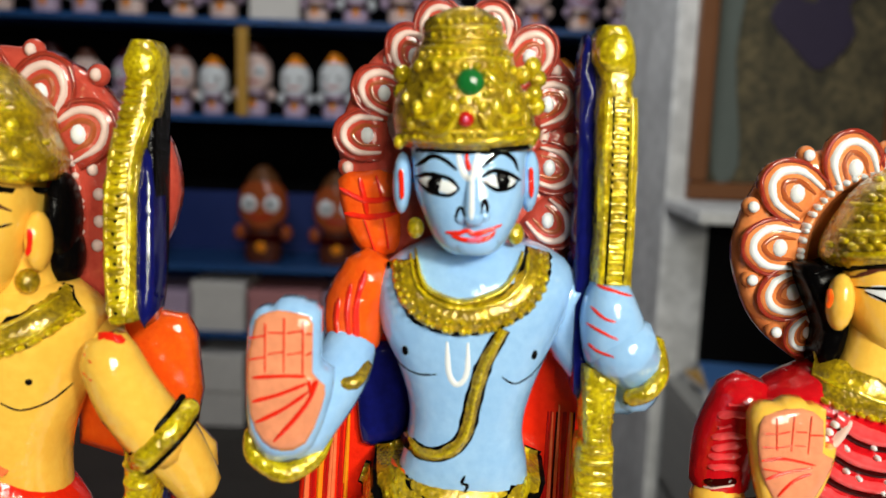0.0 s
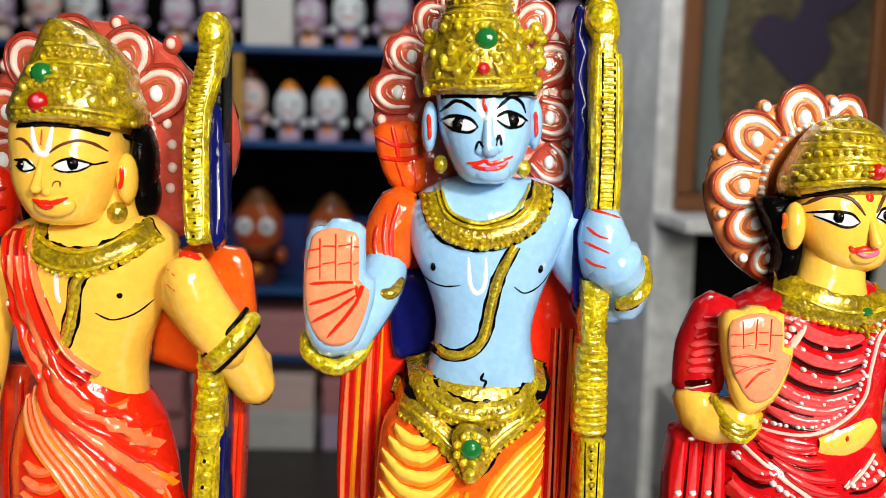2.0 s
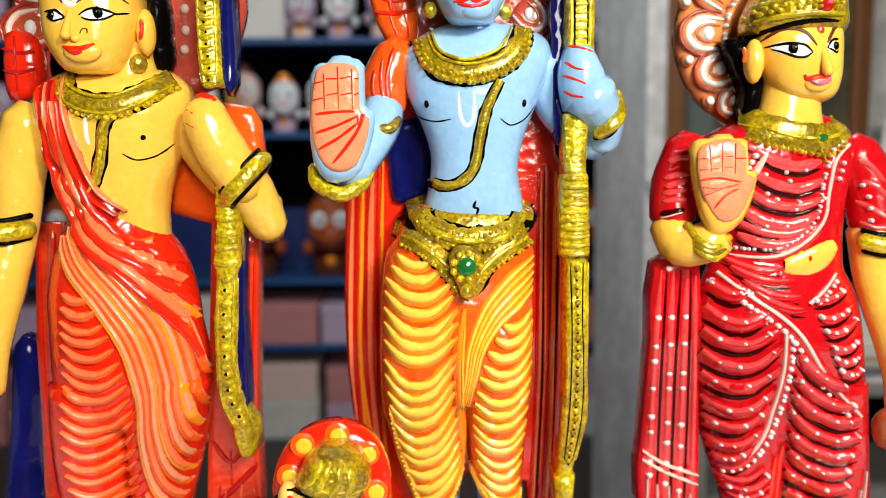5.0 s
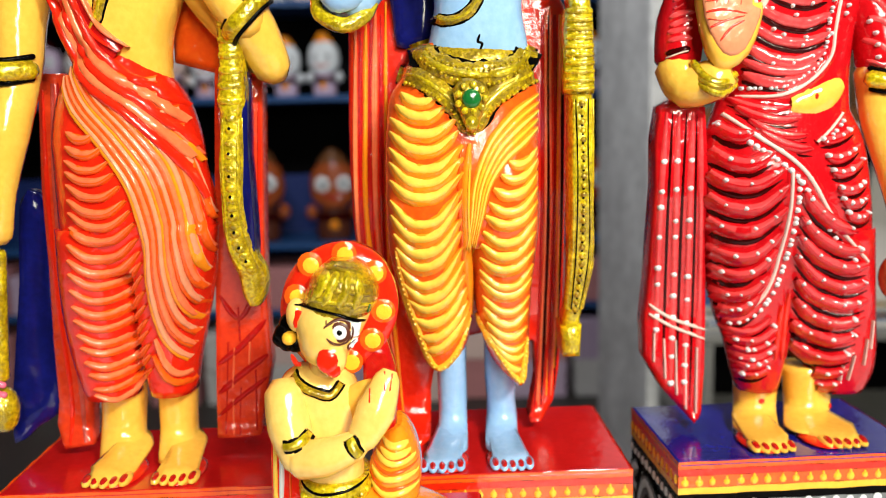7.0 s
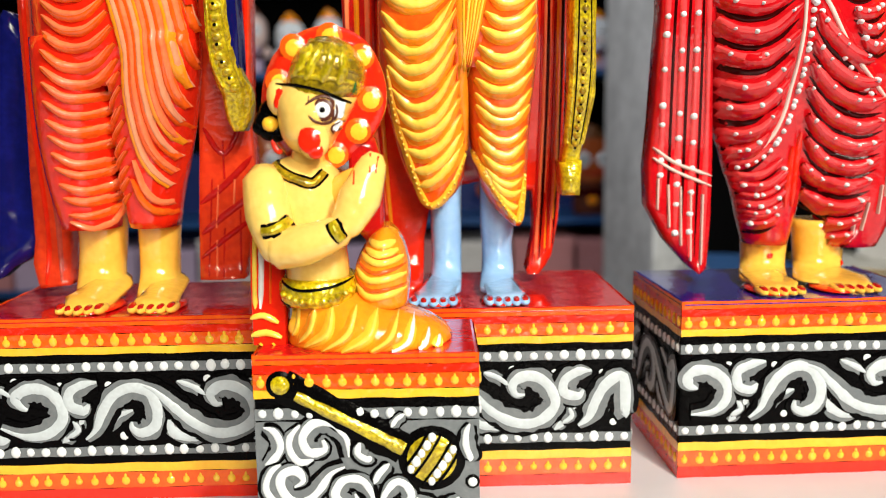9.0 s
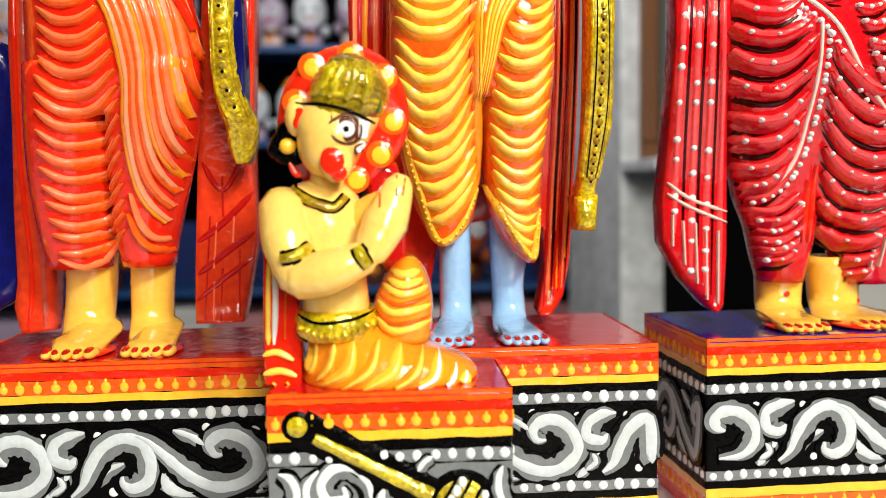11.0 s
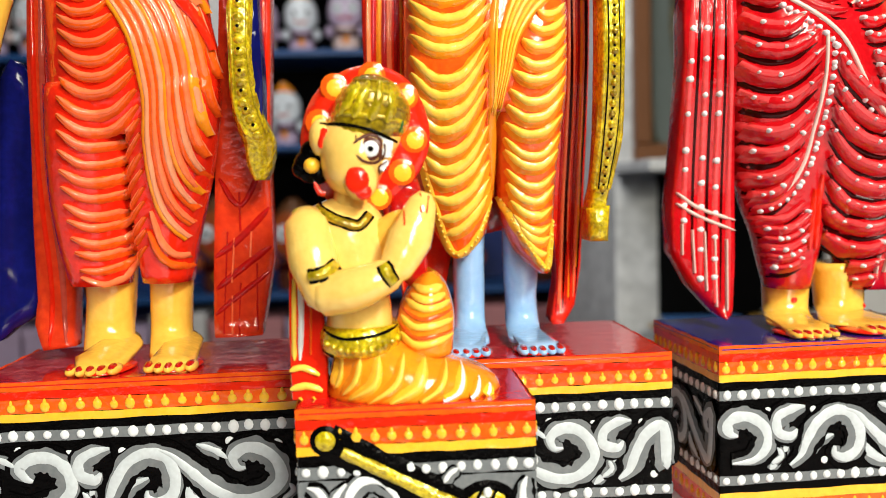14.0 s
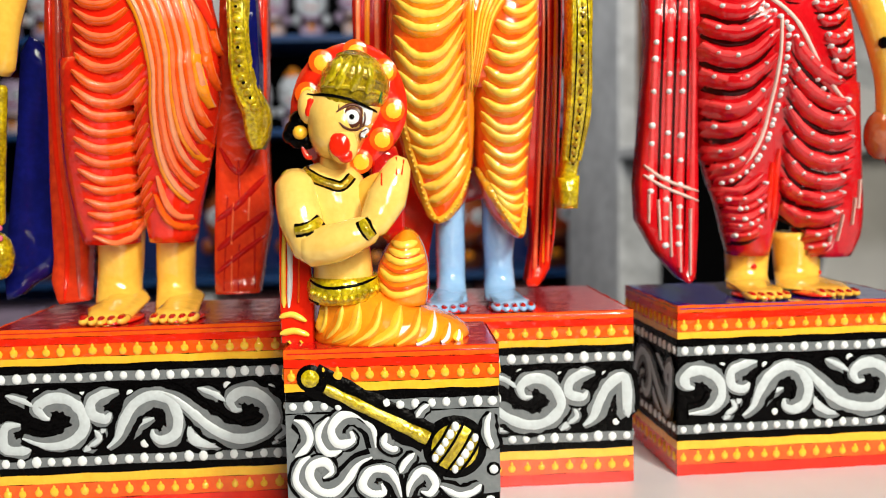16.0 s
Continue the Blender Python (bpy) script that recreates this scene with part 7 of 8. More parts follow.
    for k in range(4):
        pts = ([(-0.0640, 0.1940), (-0.0540, 0.1920), (-0.0450, 0.1910), (-0.0350, 0.1890)], [(-0.0620, 0.1980), (-0.0540, 0.1970), (-0.0450, 0.1960), (-0.0350, 0.1930)], [(-0.0590, 0.2020), (-0.0530, 0.2010), (-0.0450, 0.2000), (-0.0370, 0.1980)], [(-0.0560, 0.2050), (-0.0510, 0.2050), (-0.0450, 0.2040), (-0.0400, 0.2030)])[k]
        c.stroke(pts, 0.0022, "old_gold" if k % 2 else "gold", 0.0010, taper=0.8)
    for pts in ([(-0.0610, 0.1920), (-0.0570, 0.1970), (-0.0540, 0.2030)], [(-0.0550, 0.1910), (-0.0520, 0.1970), (-0.0490, 0.2040)], [(-0.0490, 0.1900), (-0.0460, 0.1960), (-0.0450, 0.2040)], [(-0.0430, 0.1890), (-0.0410, 0.1940), (-0.0410, 0.2010)], [(-0.0580, 0.1940), (-0.0550, 0.1990), (-0.0530, 0.2040)]):
        c.stroke(pts, 0.0042, "gold", 0.0019)
    c.stroke([(-0.0370, 0.1900), (-0.0380, 0.1860)], 0.0036, "green", 0.0016)
    # arms and joined palms
    start = len(c.f)
    c.tube([at((-0.0730, 0.1540), 0.220), at((-0.0710, 0.1410), 0.215), at((-0.0660, 0.1280), 0.211)], [0.0085, 0.0090, 0.0075], "cream_skin")
    c.tube([at((-0.0660, 0.1290), 0.211), at((-0.0560, 0.1310), 0.207), at((-0.0430, 0.1360), 0.207)], [0.0082, 0.0078, 0.0058], "cream_skin")
    c.tube([at((-0.0420, 0.1370), 0.207), at((-0.0360, 0.1480), 0.210), at((-0.0310, 0.1610), 0.213)], [0.0058, 0.0080, 0.0050], "cream_skin", flat=0.7)
    c.tube([at((-0.0460, 0.1370), 0.226), at((-0.0440, 0.1480), 0.224), at((-0.0370, 0.1530), 0.220)], [0.006, 0.007, 0.006], "yellow_skin", flat=0.7)
    c.skin(start)
    for pts in ([(-0.0350, 0.1640), (-0.0350, 0.1580)], [(-0.0320, 0.1640), (-0.0320, 0.1570)], [(-0.0290, 0.1630), (-0.0300, 0.1570)], [(-0.0380, 0.1580), (-0.0380, 0.1530)]):
        c.stroke(pts, 0.0022, "scarlet", 0.0006)
    for w, n, h in ((0.0060, "black", 0.0006), (0.0042, "gold", 0.0018)):
        c.stroke([(-0.0720, 0.1360), (-0.0670, 0.1370), (-0.0620, 0.1400)], w, n, h, taper=0.9)
        c.stroke([(-0.0460, 0.1400), (-0.0440, 0.1360), (-0.0420, 0.1330)], w, n, h, taper=0.9)
    return c


kneeling().thing("statue", (-0.035, 0.235, 0.088), "small kneeling painted wooden devotee statue with joined palms and golden cap", "statue", "row of deity statues")


# ---- shelves and wares at the back of the shop ----
unit = tagged(new("shelf_unit"), "blue painted wooden shelf unit full of small idols and boxes", "shelf")
unit.location = (-0.8, 4.2, FLOOR)
BOARDS = (1.27, 0.82, 0.39, -0.30, -0.62)
for z in BOARDS:
    box_mesh("board", (-2.6, 3.95, z - 0.028), (1.18, 4.42, z), "shelf_blue", 0.003, unit)
for x in (-2.62, 1.2):
    box_mesh("upright", (x - 0.02, 3.96, FLOOR), (x + 0.02, 4.42, 1.9), "shelf_blue", 0.003, unit)
box_mesh("back_panel", (-2.6, 4.42, FLOOR), (1.18, 4.44, -0.0), "dim_blue", 0.0, unit, "deep blue back panel")
box_mesh("post", (-0.93, 3.94, 0.39), (-0.88, 3.95, 0.78), "cover_ochre", 0.001, unit, "yellow painted strip")


def idol(colours, eyes):
    """A small plain folk idol: footed body, round head, two disc eyes and a cap."""
    skin, coat, cap = colours
    c = Clay()
    c.loft([(-0.060, 0.060, 0.0), (-0.064, 0.064, 0.05), (-0.052, 0.052, 0.10), (-0.048, 0.048, 0.13)], [(-0.045, 0.045)], coat, n=16)
    c.loft([(-0.045, 0.045, 0.12), (-0.078, 0.078, 0.15), (-0.085, 0.085, 0.20), (-0.076, 0.076, 0.25), (-0.050, 0.050, 0.28)], [(-0.055, 0.055)], skin, n=18)
    c.loft([(-0.062, 0.062, 0.265), (-0.045, 0.045, 0.30), (-0.014, 0.014, 0.33)], [(-0.045, 0.045)], cap, n=14)
    for s in (-1, 1):
        c.dot(s * 0.036, 0.205, 0.030, "white", 0.006, n=14, y=-0.052)
        c.dot(s * 0.036, 0.205, 0.013, "black", 0.010, n=12, y=-0.053)
        c.ball((s * 0.080, 0, 0.10), (0.022, 0.03, 0.030), skin)
    c.stroke([(-0.04, 0.165), (0, 0.155), (0.04, 0.165)], 0.012, "red", 0.005, y=-0.055)
    c.loft([(-0.0655, 0.0655, 0.070), (-0.060, 0.060, 0.085), (-0.055, 0.055, 0.100)], [(-0.047, 0.047)], "dark_red", n=14)
    c.dot(0, 0.055, 0.020, "amber", 0.006, n=12, y=-0.046)
    return c


KINDS = []
for col, words in ((("lilac", "pale", "dark_red"), "small white and lilac painted idol on a blue shelf"), (("white", "lilac", "amber"), "small white-faced idol with lilac base on a blue shelf"), (("pale", "lilac", "brown"), "small pale-faced idol with dark cap on a blue shelf"), (("rust", "brown", "frame_brown"), "brown wooden idol with large white eyes on a shelf")):
    ob = idol(col, 1).thing("idol", (0, 0, 0), words, "idol", "idols on the shelves")
    KINDS.append(ob)
first = [True] * 4
random.seed(5)


def stand(k, x, y, z, s):
    m = pose(x, y, z, 0, 0, random.uniform(-14, 14))
    if first[k]:
        KINDS[k].matrix_world = m @ Matrix.Diagonal((s, s, s, 1))
        first[k] = False
    else:
        KINDS[k].scale = (s, s, s)
        copy_thing(KINDS[k], m)


for row, z in enumerate((0.82, 0.39)):
    x = -2.45
    while x < 1.05:
        if not (row == 0 and -0.93 < x < -0.62):
            stand(random.choice((0, 0, 1, 1, 2)), x, 4.06 + random.uniform(-0.03, 0.06), z, random.uniform(0.78, 1.0))
        x += random.uniform(0.17, 0.23)
for x in (-2.2, -1.75, -1.42, -0.86, -0.50, -0.12, 0.3, 0.72):
    stand(3, x + random.uniform(-0.03, 0.03), 4.1, -0.30, random.uniform(1.15, 1.4))


def carton(a, b, material, label):
    ob = tagged(new("carton"), label, "box", "cartons on the shelves")
    ob.location = ((a[0] + b[0]) / 2, (a[1] + b[1]) / 2, a[2])
    box_mesh("body", a, b, material, 0.004, ob)
    box_mesh("lid", (a[0] - 0.004, a[1] - 0.004, b[2] - 0.05), (b[0] + 0.004, b[1] + 0.004, b[2] + 0.003), material, 0.004, ob)
    return ob


carton((-0.88, 3.97, 0.82), (-0.66, 4.15, 1.14), "box_white", "tall white cardboard carton on the blue shelf")
x = -2.5
while x < 1.2:
    w = random.uniform(0.22, 0.36)
    if x + w < 1.16:
        top = -0.62 + random.uniform(0.17, 0.24)
        carton((x, 3.97, -0.62), (x + w - 0.02, 4.3, top), random.choice(("box_pink", "lilac", "box_white")), "pale pink cardboard carton on the lower shelf")
        z = FLOOR
        for level in range(2):
            tall = random.uniform(0.17, 0.205)
            carton((x + random.uniform(0.0, 0.02), 3.95 + random.uniform(0, 0.05), z), (x + w - 0.03, 4.3, z + tall), random.choice(("box_pink", "lilac", "pale", "box_white")), "pale pink cardboard carton stacked under the shelf")
            z += tall + 0.004
    x += w

# framed painting, ledge and magazines by the pillar
painting = tagged(new("framed_painting"), "dark framed painting with ochre ground and violet shape on wall", "painting")
painting.location = (0.93, 2.280, 0.228)
for n, a, b in (("frame", (0.65, 2.255, 0.228), (1.20, 2.298, 0.273)), ("frame", (0.65, 2.255, 1.20), (1.20, 2.298, 1.245)), ("frame", (0.65, 2.255, 0.275), (0.695, 2.298, 1.198)), ("frame", (1.155, 2.255, 0.275), (1.20, 2.298, 1.198))):
    box_mesh(n, a, b, "frame_brown", 0.006, painting, "brown wooden frame")
box_mesh("canvas", (0.697, 2.280, 0.275), (1.153, 2.296, 1.198), "canvas", 0.0, painting, "ochre canvas")
c = Clay()
c.plate([(0.90, 0.62), (0.83, 0.70), (0.87, 0.76), (0.94, 0.74), (0.97, 0.82), (1.03, 0.93), (1.12, 0.90), (1.11, 0.80), (1.03, 0.74), (1.05, 0.66), (0.97, 0.57)], 2.274, 2.279, "canvas_dark", 0.002)
c.thing("motif", (0.95, 2.28, 0.6), parent=painting, label="dark violet shape")
c = Clay()
c.plate([(0.71, 0.30), (0.70, 0.7), (0.71, 1.1), (0.74, 1.12), (0.77, 0.85), (0.75, 0.6), (0.78, 0.32)], 2.275, 2.279, "canvas_teal", 0.002, k=3)
c.thing("motif", (0.78, 2.28, 0.5), parent=painting, label="dull teal strip")
ledge = tagged(box_mesh("wall_ledge", (0.60, 1.98, 0.195), (2.2, 2.298, 0.225), "plaster", 0.004), "grey-white wall ledge below the framed painting", "ledge", kind="structure")
low_shelf = tagged(new("low_shelf"), "grey shelf by the wall with magazines piled on it", "shelf")
low_shelf.location = (1.1, 2.3, FLOOR)
box_mesh("board", (0.63, 1.88, -0.285), (1.9, 2.27, -0.26), "shelf_grey", 0.004, low_shelf)
# dark sheet over the pale wall, in place of the ledge's shade
box_mesh("back_panel", (0.72, 2.278, FLOOR), (1.9, 2.296, 0.19), "shade_board", 0.0, low_shelf, "near-black panel in place of the shade under the ledge")
box_mesh("board", (0.63, 1.88, -0.56), (1.9, 2.27, -0.535), "shelf_grey", 0.004, low_shelf)
box_mesh("side", (0.63, 1.88, FLOOR), (0.655, 2.27, -0.287), "shelf_grey", 0.003, low_shelf)
box_mesh("side", (1.875, 1.88, FLOOR), (1.90, 2.27, -0.287), "shelf_grey", 0.003, low_shelf)
random.seed(9)
for px in (0.78, 1.06, 1.36):
    z = -0.26
    for i in range(7):
        t = random.uniform(0.006, 0.012)
        m = tagged(box_mesh("magazine", (px - 0.105, 1.93, z), (px + 0.105, 2.21, z + t), random.choice(("cover_blue", "cover_ochre", "paper", "paper", "box_white")), 0.001), "worn printed magazine lying in a pile on the shelf", "magazine", "piled magazines")
        m.rotation_euler = (0, 0, random.uniform(-0.25, 0.25))
        z += t
board = tagged(box_mesh("white_board", (1.02, 1.98, -0.26), (1.36, 2.0, 0.34), "box_white", 0.003), "white board leaning on the shelf by the wall", "board")
board.location = (1.306, 2.13, 0.055)
board.rotation_euler = (-0.2, 0.25, 0.0)


# ---- plinths ----
def scroll(c, pts, w, level=0, side=0.14, ground=False):
    """A brushed scroll: black outline, grey body and a broad white line that runs to a point, nearer its outer side."""
    y = -0.00022 * level
    p = [Vector(q) for q in pts]
    turn = sum((p[i + 1] - p[i])[0] * (p[i + 2] - p[i + 1])[1] - (p[i + 1] - p[i])[1] * (p[i + 2] - p[i + 1])[0] for i in range(len(p) - 2))
    out = []
    for i, q in enumerate(p):
        d = (p[min(i + 1, len(p) - 1)] - p[max(i - 1, 0)]).normalized()
        out.append(q + Vector((d[1], -d[0])) * (w * side * (1 if turn > 0 else -1)))
    c.stroke(pts, [w * 1.45, w * 1.55, w * 1.55, w * 1.55, w * 1.3], "black", 0.0001, k=5, taper=0.6, y=y)
    c.stroke(pts, [w * 0.8, w * 1.2, w * 1.2, w * 1.2, w * 0.95], "grey", 0.0002, k=5, taper=0.35, y=y - 0.00008)
    c.stroke(out, [w * 0.46, w * 0.60, w * 0.66, w * 0.66, w * 0.58], "white" if ground else "chalk", 0.0005, k=5, taper=0.25, y=y - 0.00016)


# one repeat of the running ornament: (line, width), both in heights of the band
MOTIF = (
    (((0.20, 0.06), (0.35, 0.26), (0.48, 0.42), (0.68, 0.49)), 0.15),
    (((-0.37, -0.00), (-0.22, 0.17), (-0.07, 0.41)), 0.2),
    (((1.55, 0.45), (1.33, 0.43), (1.21, 0.27), (1.32, 0.12), (1.55, 0.09), (1.66, 0.15)), 0.26),
    (((1.11, 0.84), (1.22, 0.71), (1.24, 0.58)), 0.14),
    (((1.33, 0.96), (1.55, 0.86), (1.73, 0.73)), 0.15),
    (((2.57, 0.33), (2.62, 0.22), (2.48, 0.10)), 0.14),
    (((0.00, 0.02), (0.16, 0.19), (0.27, 0.46), (0.42, 0.71), (0.66, 0.85), (0.90, 0.78), (1.02, 0.54), (0.97, 0.27), (0.81, 0.17), (0.68, 0.23), (0.70, 0.33)), 0.28),
    (((0.83, 0.94), (1.01, 0.85), (1.23, 0.62), (1.56, 0.29), (1.89, 0.15), (2.22, 0.18), (2.42, 0.39), (2.39, 0.65), (2.20, 0.83), (1.98, 0.85), (1.84, 0.74), (1.88, 0.62), (1.99, 0.60)), 0.29),
    (((0.19, 0.94), (0.00, 0.93), (-0.19, 0.81), (-0.20, 0.63), (-0.04, 0.56), (0.04, 0.65)), 0.26),
)
SPOTS = ((0.34, 0.92), (-0.35, 0.91), (0.52, 0.09), (1.78, 0.99), (2.42, 0.93))


def scroll_band(c, u0, u1, z0, z1, phase=0.0):
    """The running scroll between two levels, from u0 to u1."""
    h = z1 - z0
    u = phase
    while u > u0 - 0.5 * h:
        u -= 2.79 * h
    while u < u1:
        for k, (line, w) in enumerate(MOTIF):
            grow = random.uniform(0.98, 1.02)
            pts = [(u + h * (x * grow + random.uniform(-0.015, 0.015)), z0 + h * (0.03 + 0.94 * z + random.uniform(-0.015, 0.015))) for x, z in line]
            pts = [q for q in pts if u0 + 0.25 * w * h < q[0] < u1 - 0.25 * w * h]
            if len(pts) > 2:
                scroll(c, pts, w * h, k * 0.6, random.uniform(0.06, 0.14))
        for x, z in SPOTS:
            if u0 + 0.1 * h < u + x * h < u1 - 0.1 * h:
                c.dot(u + x * h, z0 + h * (0.03 + 0.94 * z), 0.055 * h * random.uniform(0.8, 1.2), "white", 0.0004, y=-0.0003)
        u += 2.79 * h


def bands(c, u0, u1, h, levels):
    """Straight painted bands between fractions of the height (0 at the top)."""
    for a, b, n in levels:
        za, zb = h * (1 - a), h * (1 - b)
        k = 14
        rings = []
        for i in range(k + 1):
            u = u0 + (u1 - u0) * i / k
            wob = 0.00025 * math.sin(i * 1.9 + a * 40)
            rings.append([(u, -0.00015, za + wob), (u, -0.00015, zb + wob)])
        c.put(rings, n, False, False, False)


def dots_row(c, u0, u1, z, gap, r, name, drop=False, rise=0.0008):
    n = int((u1 - u0) / gap)
    for i in range(n):
        u = u0 + (i + 0.5) * (u1 - u0) / n + random.uniform(-0.0004, 0.0004)
        s = r * random.uniform(0.85, 1.15)
        c.dot(u, z + random.uniform(-0.0003, 0.0003), s, name, rise, sq=random.uniform(0.95, 1.25), y=-0.0003)
        if drop:
            c.dot(u, z + s * 1.0, s * 0.38, name, rise * 0.8, sq=2.0, y=-0.0003)


TOP_BANDS = ((0.0, 0.045, "orange"), (0.045, 0.085, "scarlet"), (0.085, 0.155, "orange"), (0.155, 0.195, "yellow"), (0.240, 0.292, "grey"))
LOW_BANDS = ((0.70, 0.752, "grey"), (0.795, 0.845, "yellow"), (0.845, 0.935, "orange"), (0.935, 1.0, "scarlet"))


def wrap(draw, w, d, faces):
    """Draws on the front and on the side faces of a block and joins the result."""
    out = Clay()
    for f in faces:
        c = Clay()
        u = w if f == "front" else d
        draw(c, -u / 2, u / 2)
        base = len(out.v)
        for x, y, z in c.v:
            out.v.append((x, -d / 2 + y, z) if f == "front" else ((-w / 2 + y, -x, z) if f == "west" else (w / 2 - y, x, z)))
        remap = [out.slot(s) for s in c.slots]
        out.f.extend(tuple(base + i for i in q) for q in c.f)
        out.m.extend(remap[i] for i in c.m)
    return out


def plinth(a, b, turn, label, top, faces=("front", "west", "east"), plain=True, phase=0.0):
    w, d, h = b[0] - a[0], b[1] - a[1], b[2]
    ob = tagged(new("plinth"), label, "plinth", "painted plinths")
    ob.matrix_world = pose((a[0] + b[0]) / 2, (a[1] + b[1]) / 2, 0, 0, 0, turn)

    def piece(name, clay, label=""):
        o = new(name, clay.mesh(name))
        o.parent = ob
        if label:
            o["label"] = label
        if name.startswith(("drop", "bead")):
            o["kind"] = "stuff"
        return o

    body = box_mesh("body", (-w / 2, -d / 2, 0), (w / 2, d / 2, h - 0.0035), "black", 0.0015)
    body.parent = ob
    cap = box_mesh("top", (-w / 2 - 0.0002, -d / 2 - 0.0002, h - 0.0035), (w / 2 + 0.0002, d / 2 + 0.0002, h), top, 0.0016)
    cap.parent = ob
    cap["label"] = "glossy painted top board"
    gap = 0.0071 if plain else 0.0061
    piece("border_band", wrap(lambda c, p, q: bands(c, p, q, h, TOP_BANDS), w, d, faces), "red, orange, yellow and grey painted border")
    piece("drop_border", wrap(lambda c, p, q: dots_row(c, p, q, h * 0.875, gap, 0.0020, "yellow", True), w, d, faces), "yellow painted drops")
    piece("bead_border", wrap(lambda c, p, q: dots_row(c, p, q, h * 0.735, gap, 0.0022 if plain else 0.0019, "white"), w, d, faces), "white painted beads")
    if plain:
        piece("border_band", wrap(lambda c, p, q: bands(c, p, q, h, LOW_BANDS), w, d, faces), "red, orange, yellow and grey painted border")
        piece("drop_border", wrap(lambda c, p, q: dots_row(c, p, q, h * 0.105, gap, 0.0020, "yellow", True), w, d, faces), "yellow painted drops")
        piece("bead_border", wrap(lambda c, p, q: dots_row(c, p, q, h * 0.275, gap, 0.0022 if plain else 0.0019, "white"), w, d, faces), "white painted beads")
        piece("scroll_pattern", wrap(lambda c, p, q: scroll_band(c, p + 0.001, q - 0.001, h * 0.315, h * 0.675, phase), w, d, faces), "grey and white painted scrolls")
    return ob, piece, w, d, h


plinth((-0.040, 0.287, 0), (0.0835, 0.385, 0.088), 1.0, "red-topped wooden plinth painted with grey scrolls and yellow dots", "red_board", phase=0.0363)
plinth((-0.225, 0.279, 0), (-0.083, 0.365, 0.088), 1.5, "wide red-topped wooden plinth painted with grey scrolls", "red_board", phase=-0.0190)
plinth((0.1065, 0.296, 0), (0.235, 0.382, 0.0885), 2.5, "blue-topped wooden plinth painted with grey scrolls and yellow dots", "blue_board", phase=-0.0287)
_, piece, w, d, h = plinth((-0.079, 0.2105, 0), (0.0075, 0.268, 0.088), 0.0, "small wooden plinth painted with a golden mace and scrolls", "red_board", plain=False)


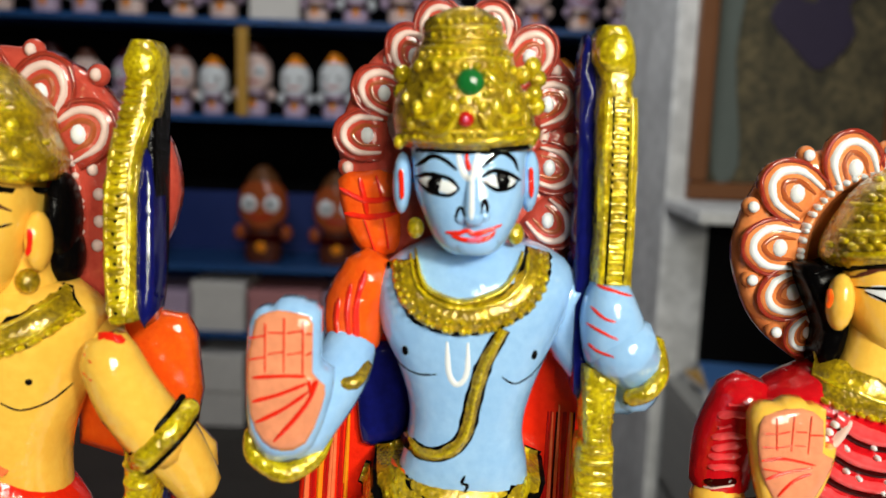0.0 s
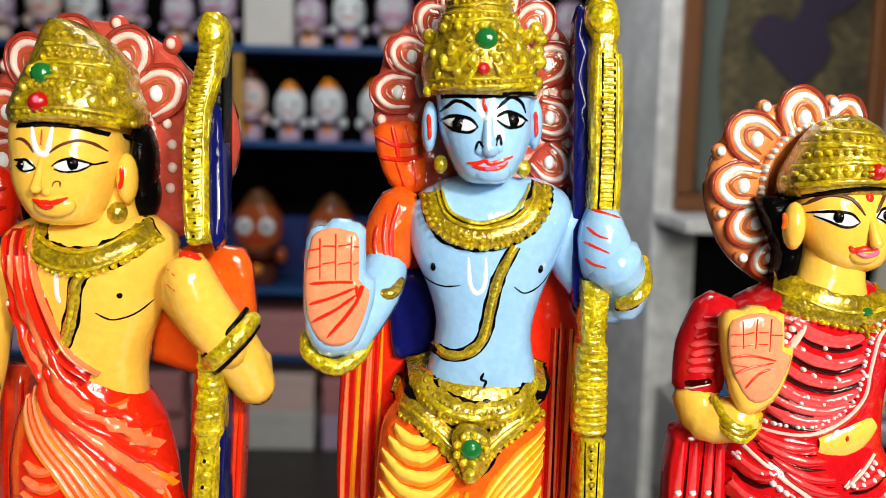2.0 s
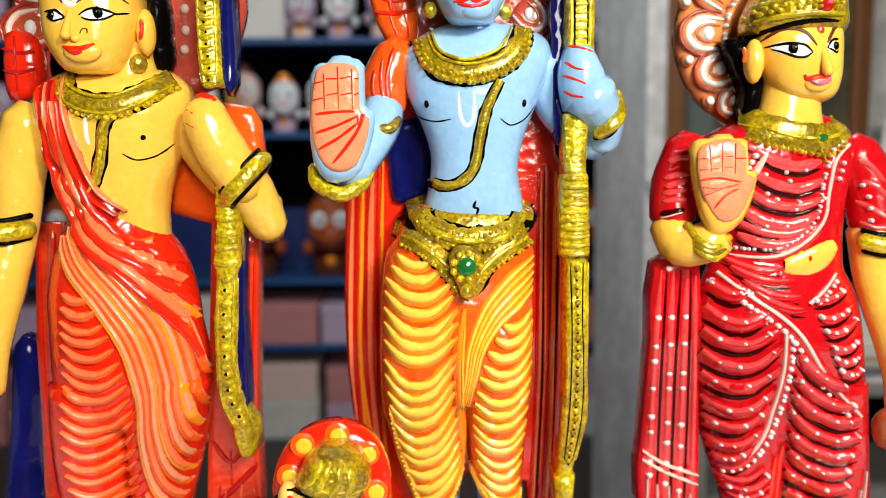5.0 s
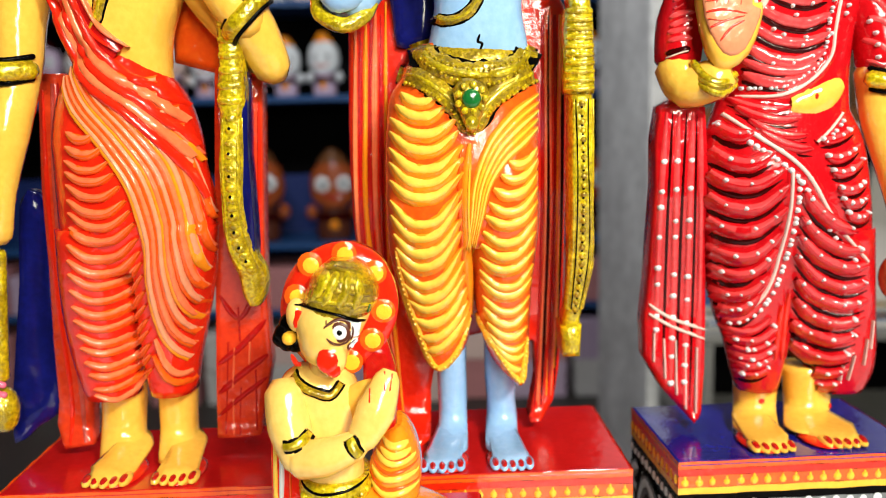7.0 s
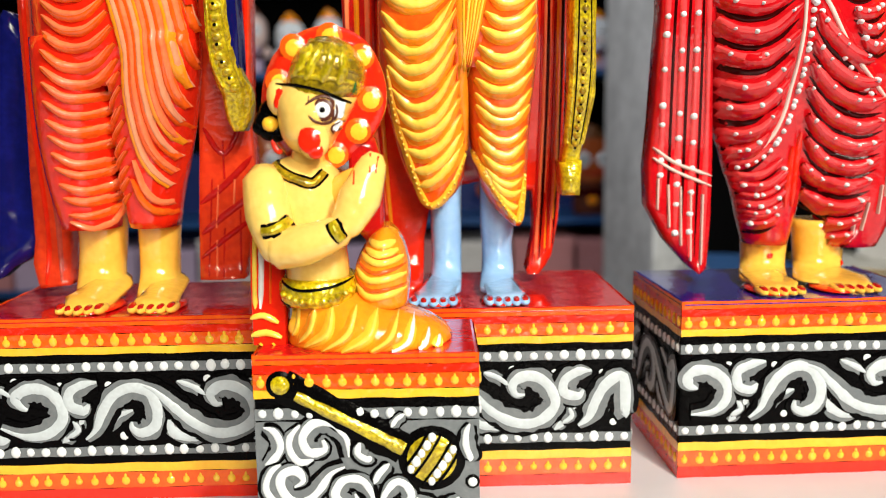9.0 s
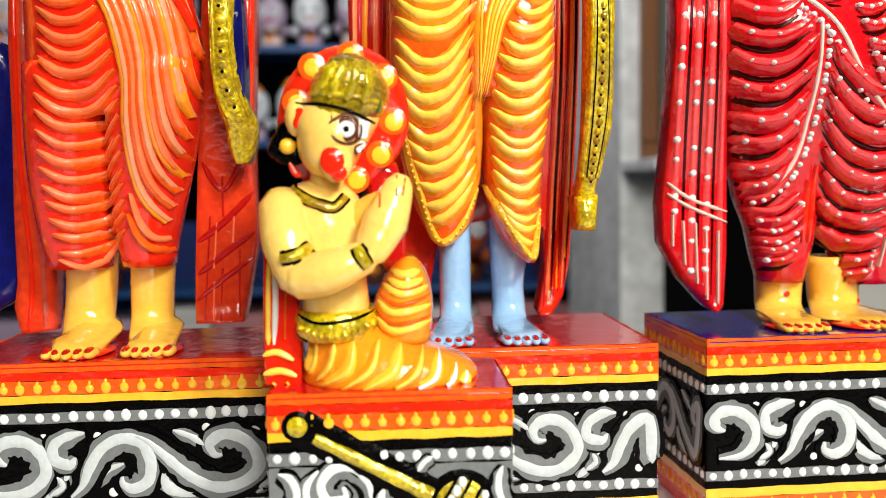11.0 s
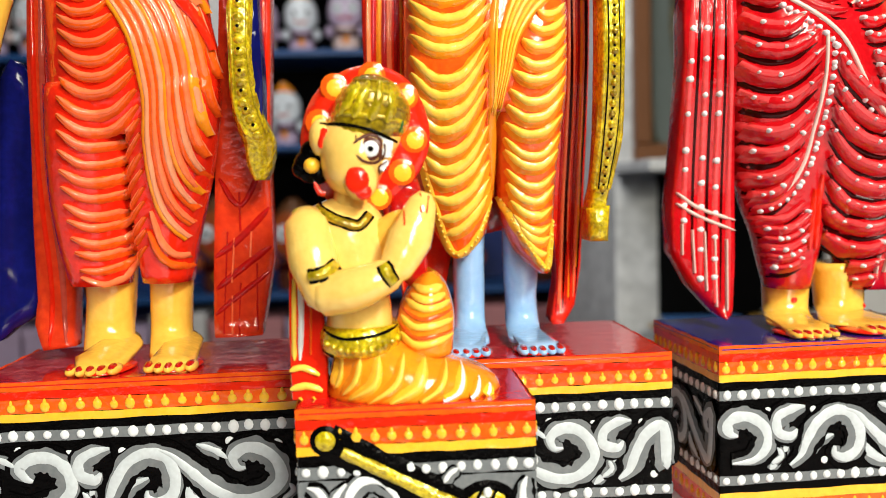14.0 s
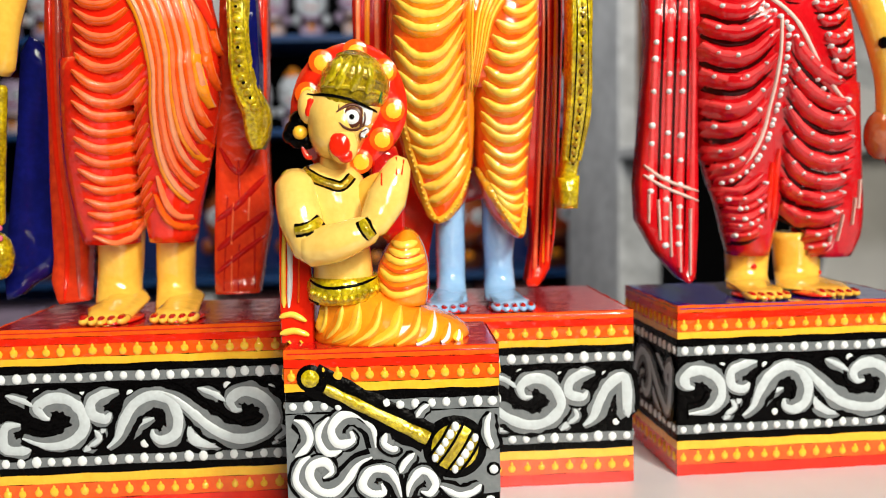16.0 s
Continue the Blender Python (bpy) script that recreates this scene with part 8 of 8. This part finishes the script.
def loose_scrolls(c, p, q):
    bands(c, p, q, h, ((0.30, 0.70, "grey"),))
    for k, (pts, wd) in enumerate((
        ([(-0.0082, 0.0470), (-0.0092, 0.0550), (-0.0142, 0.0600), (-0.0202, 0.0600), (-0.0242, 0.0550), (-0.0222, 0.0500), (-0.0172, 0.0510), (-0.0182, 0.0540)], 0.0062),
        ([(-0.0252, 0.0600), (-0.0292, 0.0550), (-0.0292, 0.0500), (-0.0262, 0.0460), (-0.0212, 0.0470)], 0.0052),
        ([(-0.0412, 0.0590), (-0.0362, 0.0570), (-0.0343, 0.0520), (-0.0362, 0.0480), (-0.0402, 0.0450)], 0.005),
        ([(-0.0333, 0.0440), (-0.0372, 0.0410), (-0.0392, 0.0350), (-0.0362, 0.0300), (-0.0292, 0.0260)], 0.0052),
        ([(-0.0092, 0.0440), (-0.0152, 0.0410), (-0.0202, 0.0340), (-0.0252, 0.0300), (-0.0302, 0.0310), (-0.0333, 0.0360), (-0.0323, 0.0400), (-0.0282, 0.0410), (-0.0262, 0.0380), (-0.0292, 0.0360)], 0.0062),
        ([(0.0018, 0.0260), (-0.0002, 0.0330), (-0.0032, 0.0370), (-0.0092, 0.0370), (-0.0122, 0.0320), (-0.0092, 0.0290), (-0.0052, 0.0290), (-0.0062, 0.0320)], 0.0058),
        ([(0.0058, 0.0260), (0.0068, 0.0310), (0.0108, 0.0360), (0.0138, 0.0350), (0.0158, 0.0310), (0.0138, 0.0280), (0.0108, 0.0290)], 0.0056),
        ([(0.0088, 0.0440), (0.0048, 0.0400), (0.0028, 0.0360)], 0.0042),
        ([(-0.0022, 0.0530), (-0.0032, 0.0490), (-0.0002, 0.0470), (0.0008, 0.0480)], 0.005),
        ([(0.0418, 0.0600), (0.0388, 0.0560), (0.0388, 0.0510), (0.0408, 0.0470), (0.0448, 0.0450)], 0.005),
        ([(0.0188, 0.0310), (0.0258, 0.0270), (0.0318, 0.0280), (0.0348, 0.0310)], 0.005),
        ([(0.0148, 0.0640), (0.0118, 0.0620), (0.0098, 0.0590)], 0.0036),
    )):
        scroll(c, [(min(max(x, p + 0.003), q - 0.003), z) for x, z in pts], wd, 1 + k * 0.3, ground=True)
    dots_row(c, p + 0.001, q - 0.001, h * 0.262, 0.0068, 0.0022, "white")


def mace(c, p, q):
    a, b = (-0.0323, 0.0762), (0.0140, 0.0502)
    hx, hz = 0.0248, 0.0462
    c.stroke([a, ((a[0] + b[0]) / 2, (a[1] + b[1]) / 2), b], 0.0132, "black", 0.0006, y=-0.0006, taper=0.9)
    c.dot(hx, hz, 0.0132, "black", 0.0007, n=20, y=-0.0006)
    c.dot(a[0] - 0.0005, a[1] + 0.0002, 0.0056, "black", 0.0007, n=16, y=-0.0006)
    c.dot(a[0] - 0.0005, a[1] + 0.0002, 0.0042, "gold", 0.0018, n=14, y=-0.0007)
    c.stroke([(-0.0270, 0.0722), (-0.0065, 0.0612), b], [0.0050, 0.0056, 0.0072], "gold", 0.0018, y=-0.0007, taper=0.9)
    c.dot(hx, hz, 0.0110, "gold", 0.0012, n=22, y=-0.0008)
    for k in range(4):
        o = (k - 1.5) * 0.0050
        l = 0.0108 * math.sqrt(max(0.1, 1 - (o / 0.0118) ** 2))
        c.stroke([(hx + o * 0.80 - l * 0.55, hz - o * 0.5 - l * 0.84), (hx + o * 0.80 + 0.0006, hz - o * 0.5), (hx + o * 0.80 + l * 0.55, hz - o * 0.5 + l * 0.84)], 0.0013, "black", 0.0008, y=-0.0019, taper=0.7)
    for o in (-0.0050, 0.0050):
        for i in range(5):
            f = (i - 2) * 0.0038
            c.dot(hx + o * 0.80 + f * 0.55, hz - o * 0.5 + f * 0.84, random.uniform(0.0014, 0.0019), "white", 0.0008, y=-0.0021, sq=1.25)
    c.dot(0.0405, 0.0365, 0.0030, "black", 0.0006, y=-0.0006)
    c.dot(0.0405, 0.0365, 0.0022, "white", 0.0014, y=-0.0007)


piece("scroll_pattern", wrap(loose_scrolls, w, d, ("front",)), "bold white and grey painted scrolls")
piece("mace_relief", wrap(mace, w, d, ("front",)), "golden mace in relief outlined in black")
